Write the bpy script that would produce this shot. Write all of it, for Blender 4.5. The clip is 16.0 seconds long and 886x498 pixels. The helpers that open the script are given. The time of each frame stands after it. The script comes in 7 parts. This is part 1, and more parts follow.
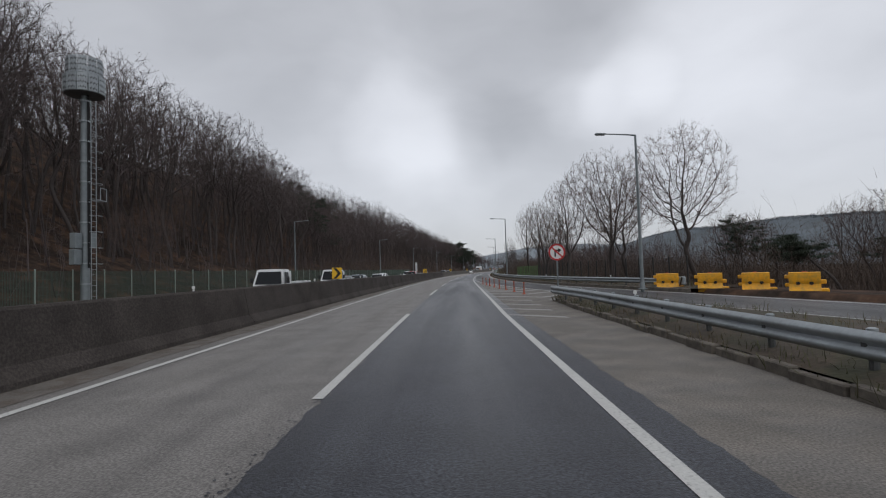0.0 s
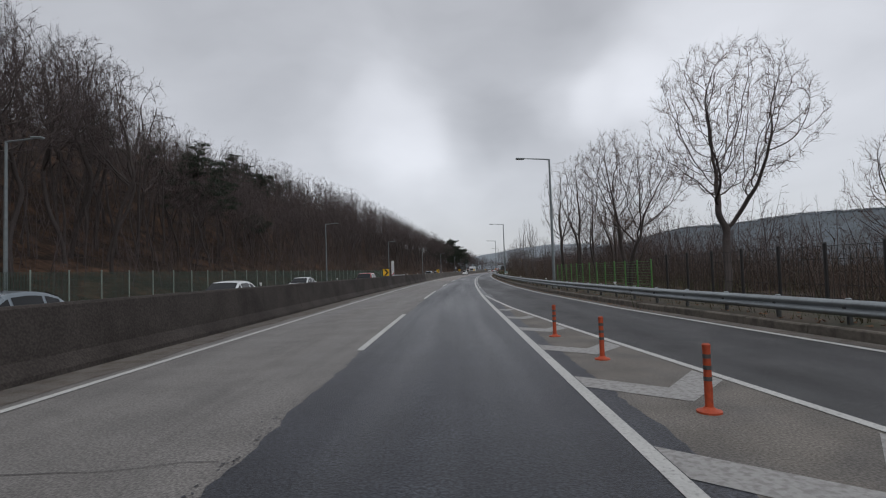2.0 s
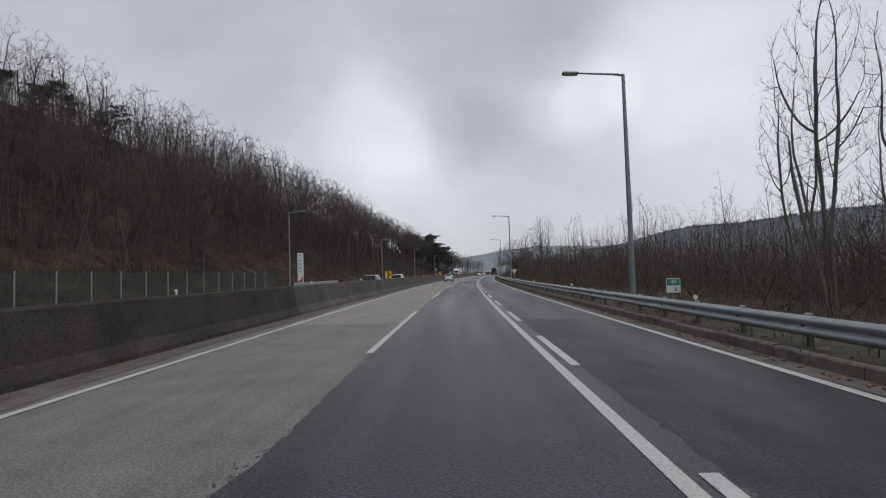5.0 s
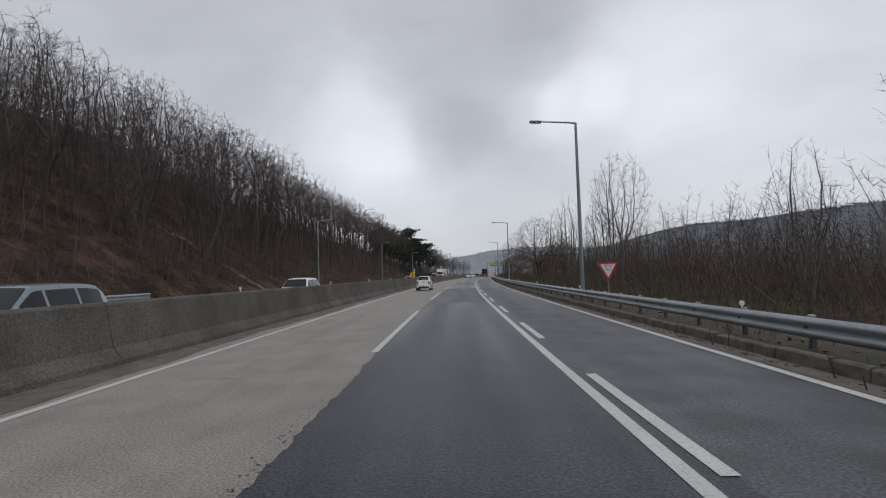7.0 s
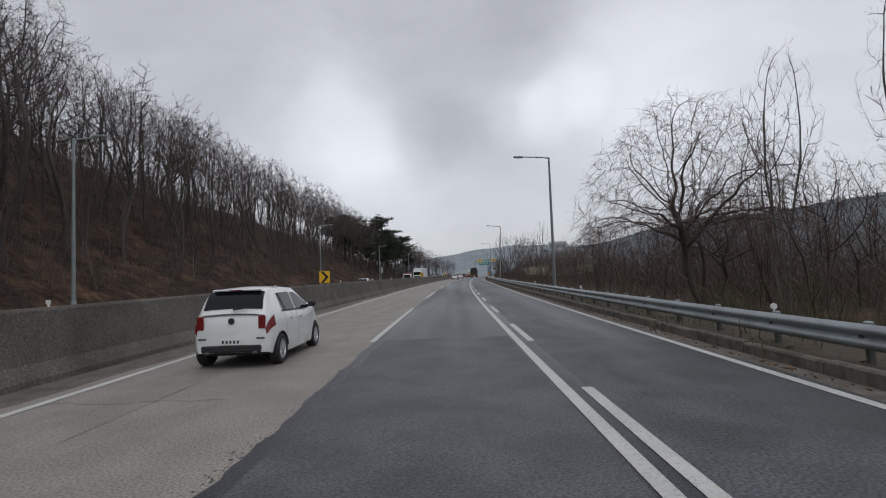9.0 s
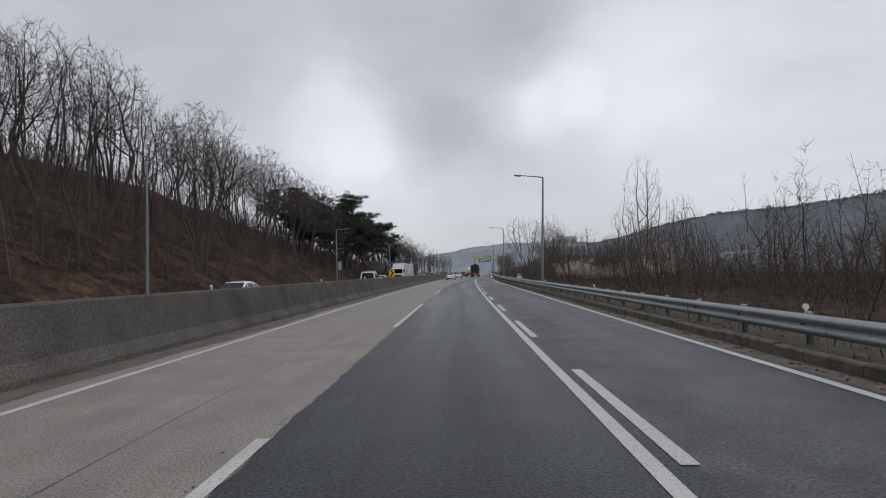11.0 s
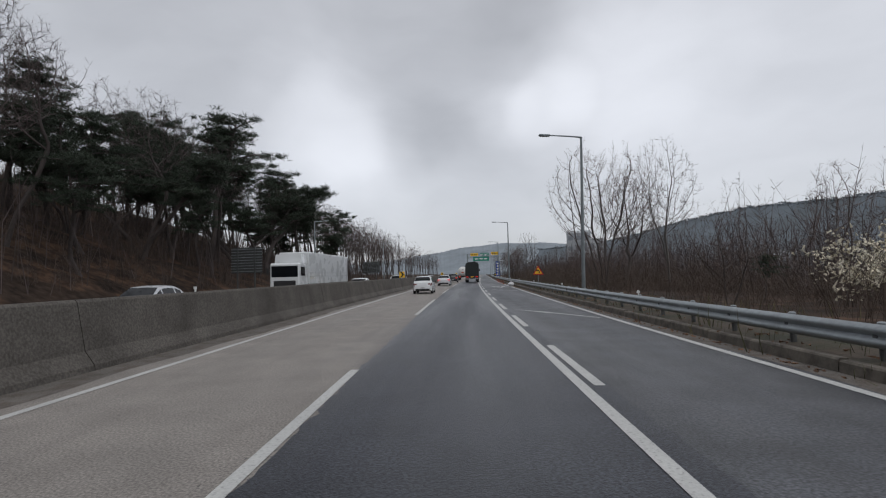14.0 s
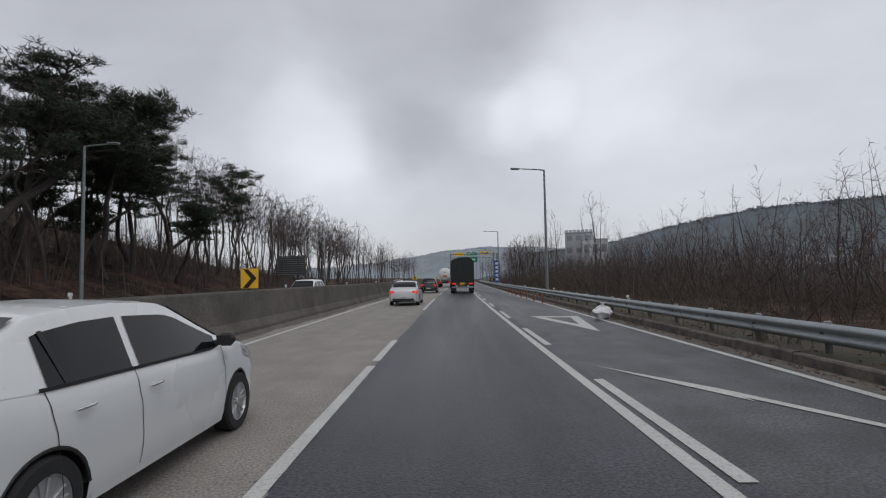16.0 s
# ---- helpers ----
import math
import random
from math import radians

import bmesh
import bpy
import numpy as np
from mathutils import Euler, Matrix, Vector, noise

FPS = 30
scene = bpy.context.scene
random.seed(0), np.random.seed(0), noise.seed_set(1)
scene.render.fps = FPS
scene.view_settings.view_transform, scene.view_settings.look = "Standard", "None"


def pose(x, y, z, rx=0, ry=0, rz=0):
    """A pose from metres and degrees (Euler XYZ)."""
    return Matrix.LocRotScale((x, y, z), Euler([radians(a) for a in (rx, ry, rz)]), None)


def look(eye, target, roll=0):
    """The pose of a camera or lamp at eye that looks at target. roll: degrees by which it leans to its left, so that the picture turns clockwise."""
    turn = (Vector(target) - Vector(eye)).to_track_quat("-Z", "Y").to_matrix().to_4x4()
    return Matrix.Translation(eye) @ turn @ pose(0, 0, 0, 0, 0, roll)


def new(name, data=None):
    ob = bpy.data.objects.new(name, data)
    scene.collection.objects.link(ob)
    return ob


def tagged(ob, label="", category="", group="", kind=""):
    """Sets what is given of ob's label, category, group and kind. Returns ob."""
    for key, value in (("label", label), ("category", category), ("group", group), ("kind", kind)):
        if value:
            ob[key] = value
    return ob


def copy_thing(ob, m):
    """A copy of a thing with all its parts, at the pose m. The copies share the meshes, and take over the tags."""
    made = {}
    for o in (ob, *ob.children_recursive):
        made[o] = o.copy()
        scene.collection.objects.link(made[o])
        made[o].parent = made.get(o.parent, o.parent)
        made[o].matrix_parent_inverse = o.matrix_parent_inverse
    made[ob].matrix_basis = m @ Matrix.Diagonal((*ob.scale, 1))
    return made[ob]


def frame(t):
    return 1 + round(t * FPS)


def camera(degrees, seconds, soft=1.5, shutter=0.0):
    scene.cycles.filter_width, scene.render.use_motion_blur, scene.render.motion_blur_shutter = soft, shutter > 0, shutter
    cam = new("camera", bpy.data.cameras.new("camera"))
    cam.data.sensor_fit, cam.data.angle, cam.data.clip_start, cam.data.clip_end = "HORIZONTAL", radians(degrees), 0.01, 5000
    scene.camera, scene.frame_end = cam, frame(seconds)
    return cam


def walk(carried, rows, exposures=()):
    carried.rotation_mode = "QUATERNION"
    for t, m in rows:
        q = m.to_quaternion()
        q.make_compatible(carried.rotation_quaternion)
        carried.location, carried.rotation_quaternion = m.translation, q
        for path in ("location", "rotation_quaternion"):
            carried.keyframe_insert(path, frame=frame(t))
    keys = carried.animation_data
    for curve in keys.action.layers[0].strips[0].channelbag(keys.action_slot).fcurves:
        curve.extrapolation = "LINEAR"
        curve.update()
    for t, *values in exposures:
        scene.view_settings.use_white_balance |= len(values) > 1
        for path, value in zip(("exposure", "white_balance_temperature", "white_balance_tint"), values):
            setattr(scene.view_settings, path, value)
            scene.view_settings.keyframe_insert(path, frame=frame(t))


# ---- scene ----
cam = camera(82.0, 16.0, soft=1.15)
# seconds, x, y, z, yaw, pitch, roll
PATH = [
    (0.0, -0.076, 0.002, 1.604, -0.59, 2.42, -1.87),
    (0.5, 0.274, 10.553, 1.604, -0.89, 2.50, -2.15),
    (1.0, 0.759, 21.178, 1.604, -1.21, 2.46, -2.20),
    (1.5, 1.267, 31.882, 1.604, -1.38, 2.48, -2.19),
    (2.0, 1.769, 42.666, 1.604, -1.59, 2.48, -1.88),
    (2.5, 2.308, 53.527, 1.604, -1.83, 2.46, -1.90),
    (3.0, 2.884, 64.467, 1.604, -2.08, 2.44, -1.69),
    (3.5, 3.547, 75.483, 1.604, -2.30, 2.39, -1.46),
    (4.0, 4.314, 86.572, 1.604, -2.41, 2.49, -1.52),
    (4.5, 5.127, 97.683, 1.604, -2.92, 2.67, -1.65),
    (5.0, 5.991, 108.762, 1.604, -3.60, 2.74, -1.71),
    (5.5, 6.919, 119.806, 1.604, -4.18, 2.76, -1.71),
    (6.0, 7.899, 130.816, 1.604, -4.90, 2.76, -1.65),
    (6.5, 8.935, 141.792, 1.604, -5.72, 2.75, -1.57),
    (7.0, 10.176, 152.717, 1.604, -5.34, 2.88, -1.75),
    (7.5, 11.467, 163.606, 1.604, -5.71, 2.98, -1.65),
    (8.0, 12.865, 174.451, 1.604, -5.98, 2.87, -1.78),
    (8.5, 14.317, 185.229, 1.604, -6.63, 2.84, -1.78),
    (9.0, 15.742, 195.919, 1.604, -7.12, 2.87, -2.10),
    (9.5, 17.161, 206.519, 1.604, -7.07, 2.80, -1.90),
    (10.0, 18.669, 217.016, 1.604, -7.22, 2.77, -1.82),
    (10.5, 20.240, 227.413, 1.604, -7.43, 2.74, -1.80),
    (11.0, 21.873, 237.709, 1.604, -7.54, 2.65, -1.80),
    (11.5, 23.564, 247.904, 1.604, -7.55, 2.76, -1.77),
    (12.0, 25.229, 258.008, 1.604, -7.62, 2.74, -1.82),
    (12.5, 26.880, 268.073, 1.604, -7.80, 2.88, -1.80),
    (13.0, 28.567, 278.119, 1.604, -8.15, 2.95, -1.76),
    (13.5, 30.225, 288.161, 1.604, -8.44, 2.90, -1.79),
    (14.0, 32.098, 298.154, 1.604, -8.74, 2.85, -1.56),
    (14.5, 33.803, 308.170, 1.604, -9.26, 3.04, -1.59),
    (15.0, 35.636, 318.153, 1.604, -9.71, 3.16, -1.51),
    (15.5, 37.540, 328.114, 1.604, -10.16, 3.24, -1.43),
    (16.0, 39.486, 338.058, 1.604, -10.88, 3.29, -0.97),
]


def aimed(x, y, z, yaw, pitch, roll):
    a, b = radians(yaw), radians(pitch)
    return look((x, y, z), (x - math.sin(a) * math.cos(b), y + math.cos(a) * math.cos(b), z + math.sin(b)), roll)


walk(cam, [(t, aimed(*row)) for t, *row in PATH], exposures=[(0.0, -0.06), (4.0, -0.07), (6.5, 0.0), (13.0, 0.0), (16.0, -0.05)])

# ---- world and light: a bright overcast sky with broken cloud ----
world = bpy.data.worlds.new("overcast_sky")
scene.world = world
world.use_nodes = True
WN, WL = world.node_tree.nodes, world.node_tree.links
WN.clear()


def wnode(kind, **props):
    n = WN.new(kind)
    for key, value in props.items():
        n.inputs[key.replace("_", " ")].default_value = value
    return n


def wmath(op, a, b=0.0, c=0.0, clamp=False):
    n = WN.new("ShaderNodeMath")
    n.operation, n.use_clamp = op, clamp
    for slot, v in zip(n.inputs, (a, b, c)):
        if isinstance(v, (int, float)):
            slot.default_value = v
        else:
            WL.new(v, slot)
    return n.outputs[0]


w_coord = WN.new("ShaderNodeTexCoord")
w_bend = WN.new("ShaderNodeTexNoise")
w_bend.inputs["Scale"].default_value, w_bend.inputs["Detail"].default_value, w_bend.inputs["Roughness"].default_value = 3.6, 3.2, 0.5
WL.new(w_coord.outputs["Generated"], w_bend.inputs["Vector"])
w_shift = WN.new("ShaderNodeVectorMath")
w_shift.operation = "SUBTRACT"
WL.new(w_bend.outputs["Color"], w_shift.inputs[0])
w_shift.inputs[1].default_value = (0.5, 0.5, 0.5)
w_scaled = WN.new("ShaderNodeVectorMath")
w_scaled.operation = "SCALE"
w_scaled.inputs["Scale"].default_value = 0.17
WL.new(w_shift.outputs[0], w_scaled.inputs[0])
w_sum = WN.new("ShaderNodeVectorMath")
w_sum.operation = "ADD"
WL.new(w_coord.outputs["Generated"], w_sum.inputs[0])
WL.new(w_scaled.outputs[0], w_sum.inputs[1])
w_dir = WN.new("ShaderNodeVectorMath")
w_dir.operation = "NORMALIZE"
WL.new(w_sum.outputs[0], w_dir.inputs[0])
w_big = WN.new("ShaderNodeTexNoise")
w_big.inputs["Scale"].default_value, w_big.inputs["Detail"].default_value = 2.6, 7.0
w_flat = WN.new("ShaderNodeMapping")
w_flat.inputs["Scale"].default_value = (1.0, 1.0, 2.4)
w_flat.inputs["Location"].default_value = (0.35, 0.1, 0.4)
WL.new(w_dir.outputs[0], w_flat.inputs["Vector"])
WL.new(w_flat.outputs[0], w_big.inputs["Vector"])
# cloud light: azimuth (clockwise from +y), elevation, half width in degrees, gain, share of even core
sky_value = wmath("MULTIPLY_ADD", w_big.outputs["Fac"], 0.32, 0.40)
CLOUDS = [(-5.0, 13.0, 13.0, 0.08, 0.0), (2.0, 8.0, 13.0, 0.05, 0.0), (25.0, 19.5, 13.0, 0.07, 0.0), (33.0, 21.0, 13.0, 0.06, 0.0), (42.0, 18.0, 24.0, 0.12, 0.0),
          (-18.0, 16.0, 22.0, 0.05, 0.0), (14.0, 29.0, 14.0, -0.04, 0.0), (-8.0, 32.0, 22.0, -0.04, 0.0), (30.0, 33.0, 18.0, -0.08, 0.0),
          (7.0, 15.0, 6.5, -0.07, 0.2), (9.5, 19.5, 8.0, -0.06, 0.1), (5.5, 12.5, 4.0, -0.02, 0.0), (-4.0, 15.0, 7.5, 0.09, 0.3), (-1.5, 11.5, 6.0, 0.05, 0.2), (3.0, 9.5, 5.5, 0.03, 0.0),
          (21.0, 18.6, 5.5, 0.11, 0.2), (16.5, 17.8, 4.5, 0.06, 0.1), (-20.0, 25.0, 13.0, -0.04, 0.0), (18.0, 26.0, 7.0, -0.05, 0.0)]
for az, el, half, gain, core in CLOUDS:
    a, e = radians(az), radians(el)
    dot = WN.new("ShaderNodeVectorMath")
    dot.operation = "DOT_PRODUCT"
    WL.new(w_dir.outputs[0], dot.inputs[0])
    dot.inputs[1].default_value = (math.sin(a) * math.cos(e), math.cos(a) * math.cos(e), math.sin(e))
    ramp = WN.new("ShaderNodeMapRange")
    ramp.interpolation_type = "SMOOTHSTEP"
    ramp.inputs["From Min"].default_value, ramp.inputs["From Max"].default_value = math.cos(radians(half)), math.cos(radians(half * core))
    ramp.inputs["To Min"].default_value, ramp.inputs["To Max"].default_value = 0.0, gain
    WL.new(dot.outputs["Value"], ramp.inputs["Value"])
    sky_value = wmath("ADD", sky_value, ramp.outputs["Result"])
w_tint = WN.new("ShaderNodeCombineColor")
WL.new(wmath("MULTIPLY", sky_value, 0.962), w_tint.inputs[0])
WL.new(wmath("MULTIPLY", sky_value, 0.985), w_tint.inputs[1])
WL.new(wmath("MULTIPLY", sky_value, 1.05), w_tint.inputs[2])
w_nishita = WN.new("ShaderNodeTexSky")
w_nishita.sky_type, w_nishita.sun_disc = "NISHITA", False
w_nishita.sun_elevation, w_nishita.sun_rotation = radians(59), radians(166)
w_mix = WN.new("ShaderNodeMix")
w_mix.data_type = "RGBA"
w_mix.inputs["Factor"].default_value = 0.012
WL.new(w_tint.outputs[0], w_mix.inputs["A"])
WL.new(w_nishita.outputs[0], w_mix.inputs["B"])
w_back = WN.new("ShaderNodeBackground")
w_back.inputs["Strength"].default_value = 1.0
WL.new(w_mix.outputs["Result"], w_back.inputs["Color"])
w_out = WN.new("ShaderNodeOutputWorld")
WL.new(w_back.outputs[0], w_out.inputs["Surface"])

sun = new("sun", bpy.data.lights.new("sun", "SUN"))
sun.data.energy, sun.data.angle, sun.data.color = 0.6, radians(35), (1.0, 0.97, 0.93)
sun.matrix_world = look((0, 0, 0), (-0.12, 0.50, -0.86))

# ---- the road's own coordinates: s metres along it, lat metres to its right ----
HEADING = [(-400, -1.63), (0, -1.63), (30, -2.35), (60, -3.27), (90, -4.3), (120, -5.27), (150, -6.19), (180, -7.14), (210, -8.13), (240, -9.07),
           (270, -9.78), (300, -10.36), (330, -11.29), (360, -12.0), (390, -12.6), (420, -13.0), (460, -13.2), (1500, -13.2)]
ROAD_S = np.arange(-300.0, 1201.0, 1.0)
ROAD_H = np.radians(np.interp(ROAD_S, [k[0] for k in HEADING], [k[1] for k in HEADING]))
_dx, _dy = -np.sin(ROAD_H), np.cos(ROAD_H)
ROAD_X = np.concatenate([[0], np.cumsum((_dx[1:] + _dx[:-1]) / 2)])
ROAD_Y = np.concatenate([[0], np.cumsum((_dy[1:] + _dy[:-1]) / 2)])
ROAD_X -= np.interp(0.0, ROAD_S, ROAD_X)
ROAD_Y -= np.interp(0.0, ROAD_S, ROAD_Y)


def on_road(s, lat, z=0.0):
    h = np.interp(s, ROAD_S, ROAD_H)
    return np.stack(np.broadcast_arrays(np.interp(s, ROAD_S, ROAD_X) + np.cos(h) * lat, np.interp(s, ROAD_S, ROAD_Y) + np.sin(h) * lat, z), -1)


def yaw_at(s):
    return math.degrees(float(np.interp(s, ROAD_S, ROAD_H)))


def stand(s, lat, z=0.0, turn=0.0):
    """A pose at a place on the road, its y axis along the road."""
    x, y, zz = (float(v) for v in on_road(s, lat, z))
    return pose(x, y, zz, 0, 0, yaw_at(s) + turn)


def table(pairs):
    xs, ys = [p[0] for p in pairs], [p[1] for p in pairs]
    return lambda s: np.interp(s, xs, ys)


# lateral places of the lines that bound the road on the right
edge_line = table([(-60, 30.0), (0, 17.6), (17, 14.1), (30, 11.2), (42, 8.7), (51, 7.4), (62, 6.2), (76, 5.3), (90, 4.9), (150, 4.7), (205, 4.75), (250, 4.95), (277, 5.05), (316, 4.9), (350, 5.05), (420, 5.0), (1200, 5.0)])
lane_line = table([(-60, 1.62), (18, 1.63), (28, 1.75), (40, 1.79), (50, 1.76), (60, 1.70), (72, 1.61), (90, 1.59), (120, 1.62), (1200, 1.62)])
gore_line = table([(-60, 25.5), (0, 13.6), (12, 10.6), (25, 7.9), (30, 7.0), (38, 5.5), (44.4, 4.45), (57, 3.05), (64, 2.35), (71, 1.95), (76, 1.72)])


def rail_line(s):
    return edge_line(s) + np.interp(s, [0, 40, 60, 80, 120], [1.7, 1.5, 1.2, 1.15, 1.0])


class Geo:
    """Vertices and faces that become one mesh."""

    def __init__(self):
        self.v, self.f, self.n, self.uv = [], [], 0, None

    def add(self, verts, faces):
        verts = np.asarray(verts, float).reshape(-1, 3)
        self.v.append(verts)
        self.f += [tuple(i + self.n for i in f) for f in faces]
        self.n += len(verts)
        return self

    def box(self, c, size, bevel=0.0, rot=None):
        sx, sy, sz = (0.5 * k for k in size)
        b = min(bevel, 0.45 * min(size))
        if b <= 0:
            v = np.array([(x * sx, y * sy, z * sz) for z in (-1, 1) for y in (-1, 1) for x in (-1, 1)])
            f = [(0, 2, 3, 1), (4, 5, 7, 6), (0, 1, 5, 4), (2, 6, 7, 3), (0, 4, 6, 2), (1, 3, 7, 5)]
        else:
            v, idx = [], {}
            for z in (-1, 1):
                for y in (-1, 1):
                    for x in (-1, 1):
                        for k in range(3):
                            idx[x, y, z, k] = len(v)
                            v.append([x * (sx - (b if k != 0 else 0)), y * (sy - (b if k != 1 else 0)), z * (sz - (b if k != 2 else 0))])
            f = []
            for k in range(3):
                for d in (-1, 1):
                    ring = []
                    for p, q in ((-1, -1), (1, -1), (1, 1), (-1, 1)):
                        c3 = [0, 0, 0]
                        c3[k], c3[(k + 1) % 3], c3[(k + 2) % 3] = d, p, q
                        ring.append(idx[c3[0], c3[1], c3[2], k])
                    f.append(tuple(ring if d > 0 else ring[::-1]))
            for k in range(3):
                a, c2 = (k + 1) % 3, (k + 2) % 3
                for p in (-1, 1):
                    for q in (-1, 1):
                        e = []
                        for d, kk in ((-1, a), (1, a), (1, c2), (-1, c2)):
                            c3 = [0, 0, 0]
                            c3[k], c3[a], c3[c2] = d, p, q
                            e.append(idx[c3[0], c3[1], c3[2], kk])
                        f.append(tuple(e if p * q > 0 else e[::-1]))
            for x in (-1, 1):
                for y in (-1, 1):
                    for z in (-1, 1):
                        t = tuple(idx[x, y, z, k] for k in range(3))
                        f.append(t if x * y * z > 0 else t[::-1])
            v = np.array(v)
        if rot is not None:
            v = v @ np.array(Euler([radians(a) for a in rot]).to_matrix()).T
        return self.add(v + np.array(c, float), f)

    def tube(self, pts, radii, n=8, caps=True):
        pts = np.asarray(pts, float)
        radii = np.broadcast_to(np.asarray(radii, float), (len(pts),))
        d = np.gradient(pts, axis=0)
        d /= np.linalg.norm(d, axis=1)[:, None] + 1e-9
        ref = np.array([0, 0, 1.0]) if abs(d[0][2]) < 0.9 else np.array([1.0, 0, 0])
        a = np.cross(d, ref)
        a /= np.linalg.norm(a, axis=1)[:, None] + 1e-9
        b = np.cross(d, a)
        ang = np.arange(n) * 2 * np.pi / n
        ring = a[:, None] * np.cos(ang)[:, None] + b[:, None] * np.sin(ang)[:, None]
        v = (pts[:, None] + ring * radii[:, None, None]).reshape(-1, 3)
        f = [(i * n + j, i * n + (j + 1) % n, (i + 1) * n + (j + 1) % n, (i + 1) * n + j) for i in range(len(pts) - 1) for j in range(n)]
        if caps:
            f += [tuple(range(n))[::-1], tuple(range((len(pts) - 1) * n, len(pts) * n))]
        return self.add(v, f)

    def lathe(self, profile, axis="x", n=24, at=(0, 0, 0), caps=True):
        """profile: (along, radius) pairs, turned about an axis through at."""
        ang = np.arange(n) * 2 * np.pi / n
        v = []
        for u, r in profile:
            for t in ang:
                c, s = r * math.cos(t), r * math.sin(t)
                v.append({"x": (u, c, s), "y": (s, u, c), "z": (c, s, u)}[axis])
        m = len(profile)
        f = [(i * n + j, i * n + (j + 1) % n, (i + 1) * n + (j + 1) % n, (i + 1) * n + j) for i in range(m - 1) for j in range(n)]
        if caps:
            f += [tuple(range(n))[::-1], tuple(range((m - 1) * n, m * n))]
        return self.add(np.array(v) + np.array(at, float), f)

    def prism(self, outline, y0, y1):
        """An outline in x and z, pushed from y0 to y1."""
        n = len(outline)
        v = [(x, y0, z) for x, z in outline] + [(x, y1, z) for x, z in outline]
        f = [tuple(range(n)), tuple(range(2 * n - 1, n - 1, -1))] + [(i, i + n, (i + 1) % n + n, (i + 1) % n) for i in range(n)]
        return self.add(v, f)

    def grid(self, rows):
        """A sheet through rows of points (rows x columns x 3)."""
        rows = np.asarray(rows, float)
        m, n = rows.shape[:2]
        return self.add(rows.reshape(-1, 3), [(i * n + j, i * n + j + 1, (i + 1) * n + j + 1, (i + 1) * n + j) for i in range(m - 1) for j in range(n - 1)])

    def mesh(self, name, smooth=None):
        me = bpy.data.meshes.new(name)
        me.from_pydata(np.concatenate(self.v).tolist(), [], self.f)
        if self.uv is not None:
            uv = me.uv_layers.new(name="along")
            idx = np.empty(len(me.loops), int)
            me.loops.foreach_get("vertex_index", idx)
            uv.data.foreach_set("uv", np.asarray(self.uv, np.float32)[idx].ravel())
        if smooth is not None:
            me.shade_smooth()
            me.set_sharp_from_angle(angle=radians(smooth))
        me.update()
        return me


def put(name, geo, material, parent=None, label="", category="", kind="", group="", m=None, smooth=None):
    """One mesh object out of a Geo or a mesh."""
    me = geo if isinstance(geo, bpy.types.Mesh) else geo.mesh(name, smooth)
    if material is not None and not me.materials:
        me.materials.append(material)
    ob = new(name, me)
    if m is not None:
        ob.matrix_basis = m
    ob.parent = parent
    return tagged(ob, label, category, group, kind)


def thing(name, label, category, m=None, group="", kind=""):
    ob = new(name)
    ob.empty_display_size = 0.3
    if m is not None:
        ob.matrix_basis = m
    return tagged(ob, label, category, group, kind)


def strip(s0, s1, lats, step=2.0, z=0.0):
    """A sheet along the road; lats: functions or numbers from left to right, z: a number or a list."""
    ss = np.linspace(s0, s1, max(2, int(round((s1 - s0) / step)) + 1))
    zs = z if isinstance(z, (list, tuple)) else [z] * len(lats)
    cols, uvs = [], []
    for la, zz in zip(lats, zs):
        l = la(ss) if callable(la) else np.full(len(ss), float(la))
        cols.append(on_road(ss, l, zz(ss) if callable(zz) else zz))
        uvs.append(np.stack([ss, l], -1))
    g = Geo().grid(np.stack(cols, 1)[:, ::1])
    g.f = [f[::1] for f in g.f]
    g.uv = np.stack(uvs, 1).reshape(-1, 2)
    return g


def text_mesh(body, size, depth=0.004):
    cu = bpy.data.curves.new("lettering", "FONT")
    cu.body, cu.size, cu.align_x, cu.align_y, cu.extrude = body, size, "CENTER", "CENTER", depth
    ob = new("lettering", cu)
    me = bpy.data.meshes.new_from_object(ob.evaluated_get(bpy.context.evaluated_depsgraph_get()))
    bpy.data.objects.remove(ob)
    return me


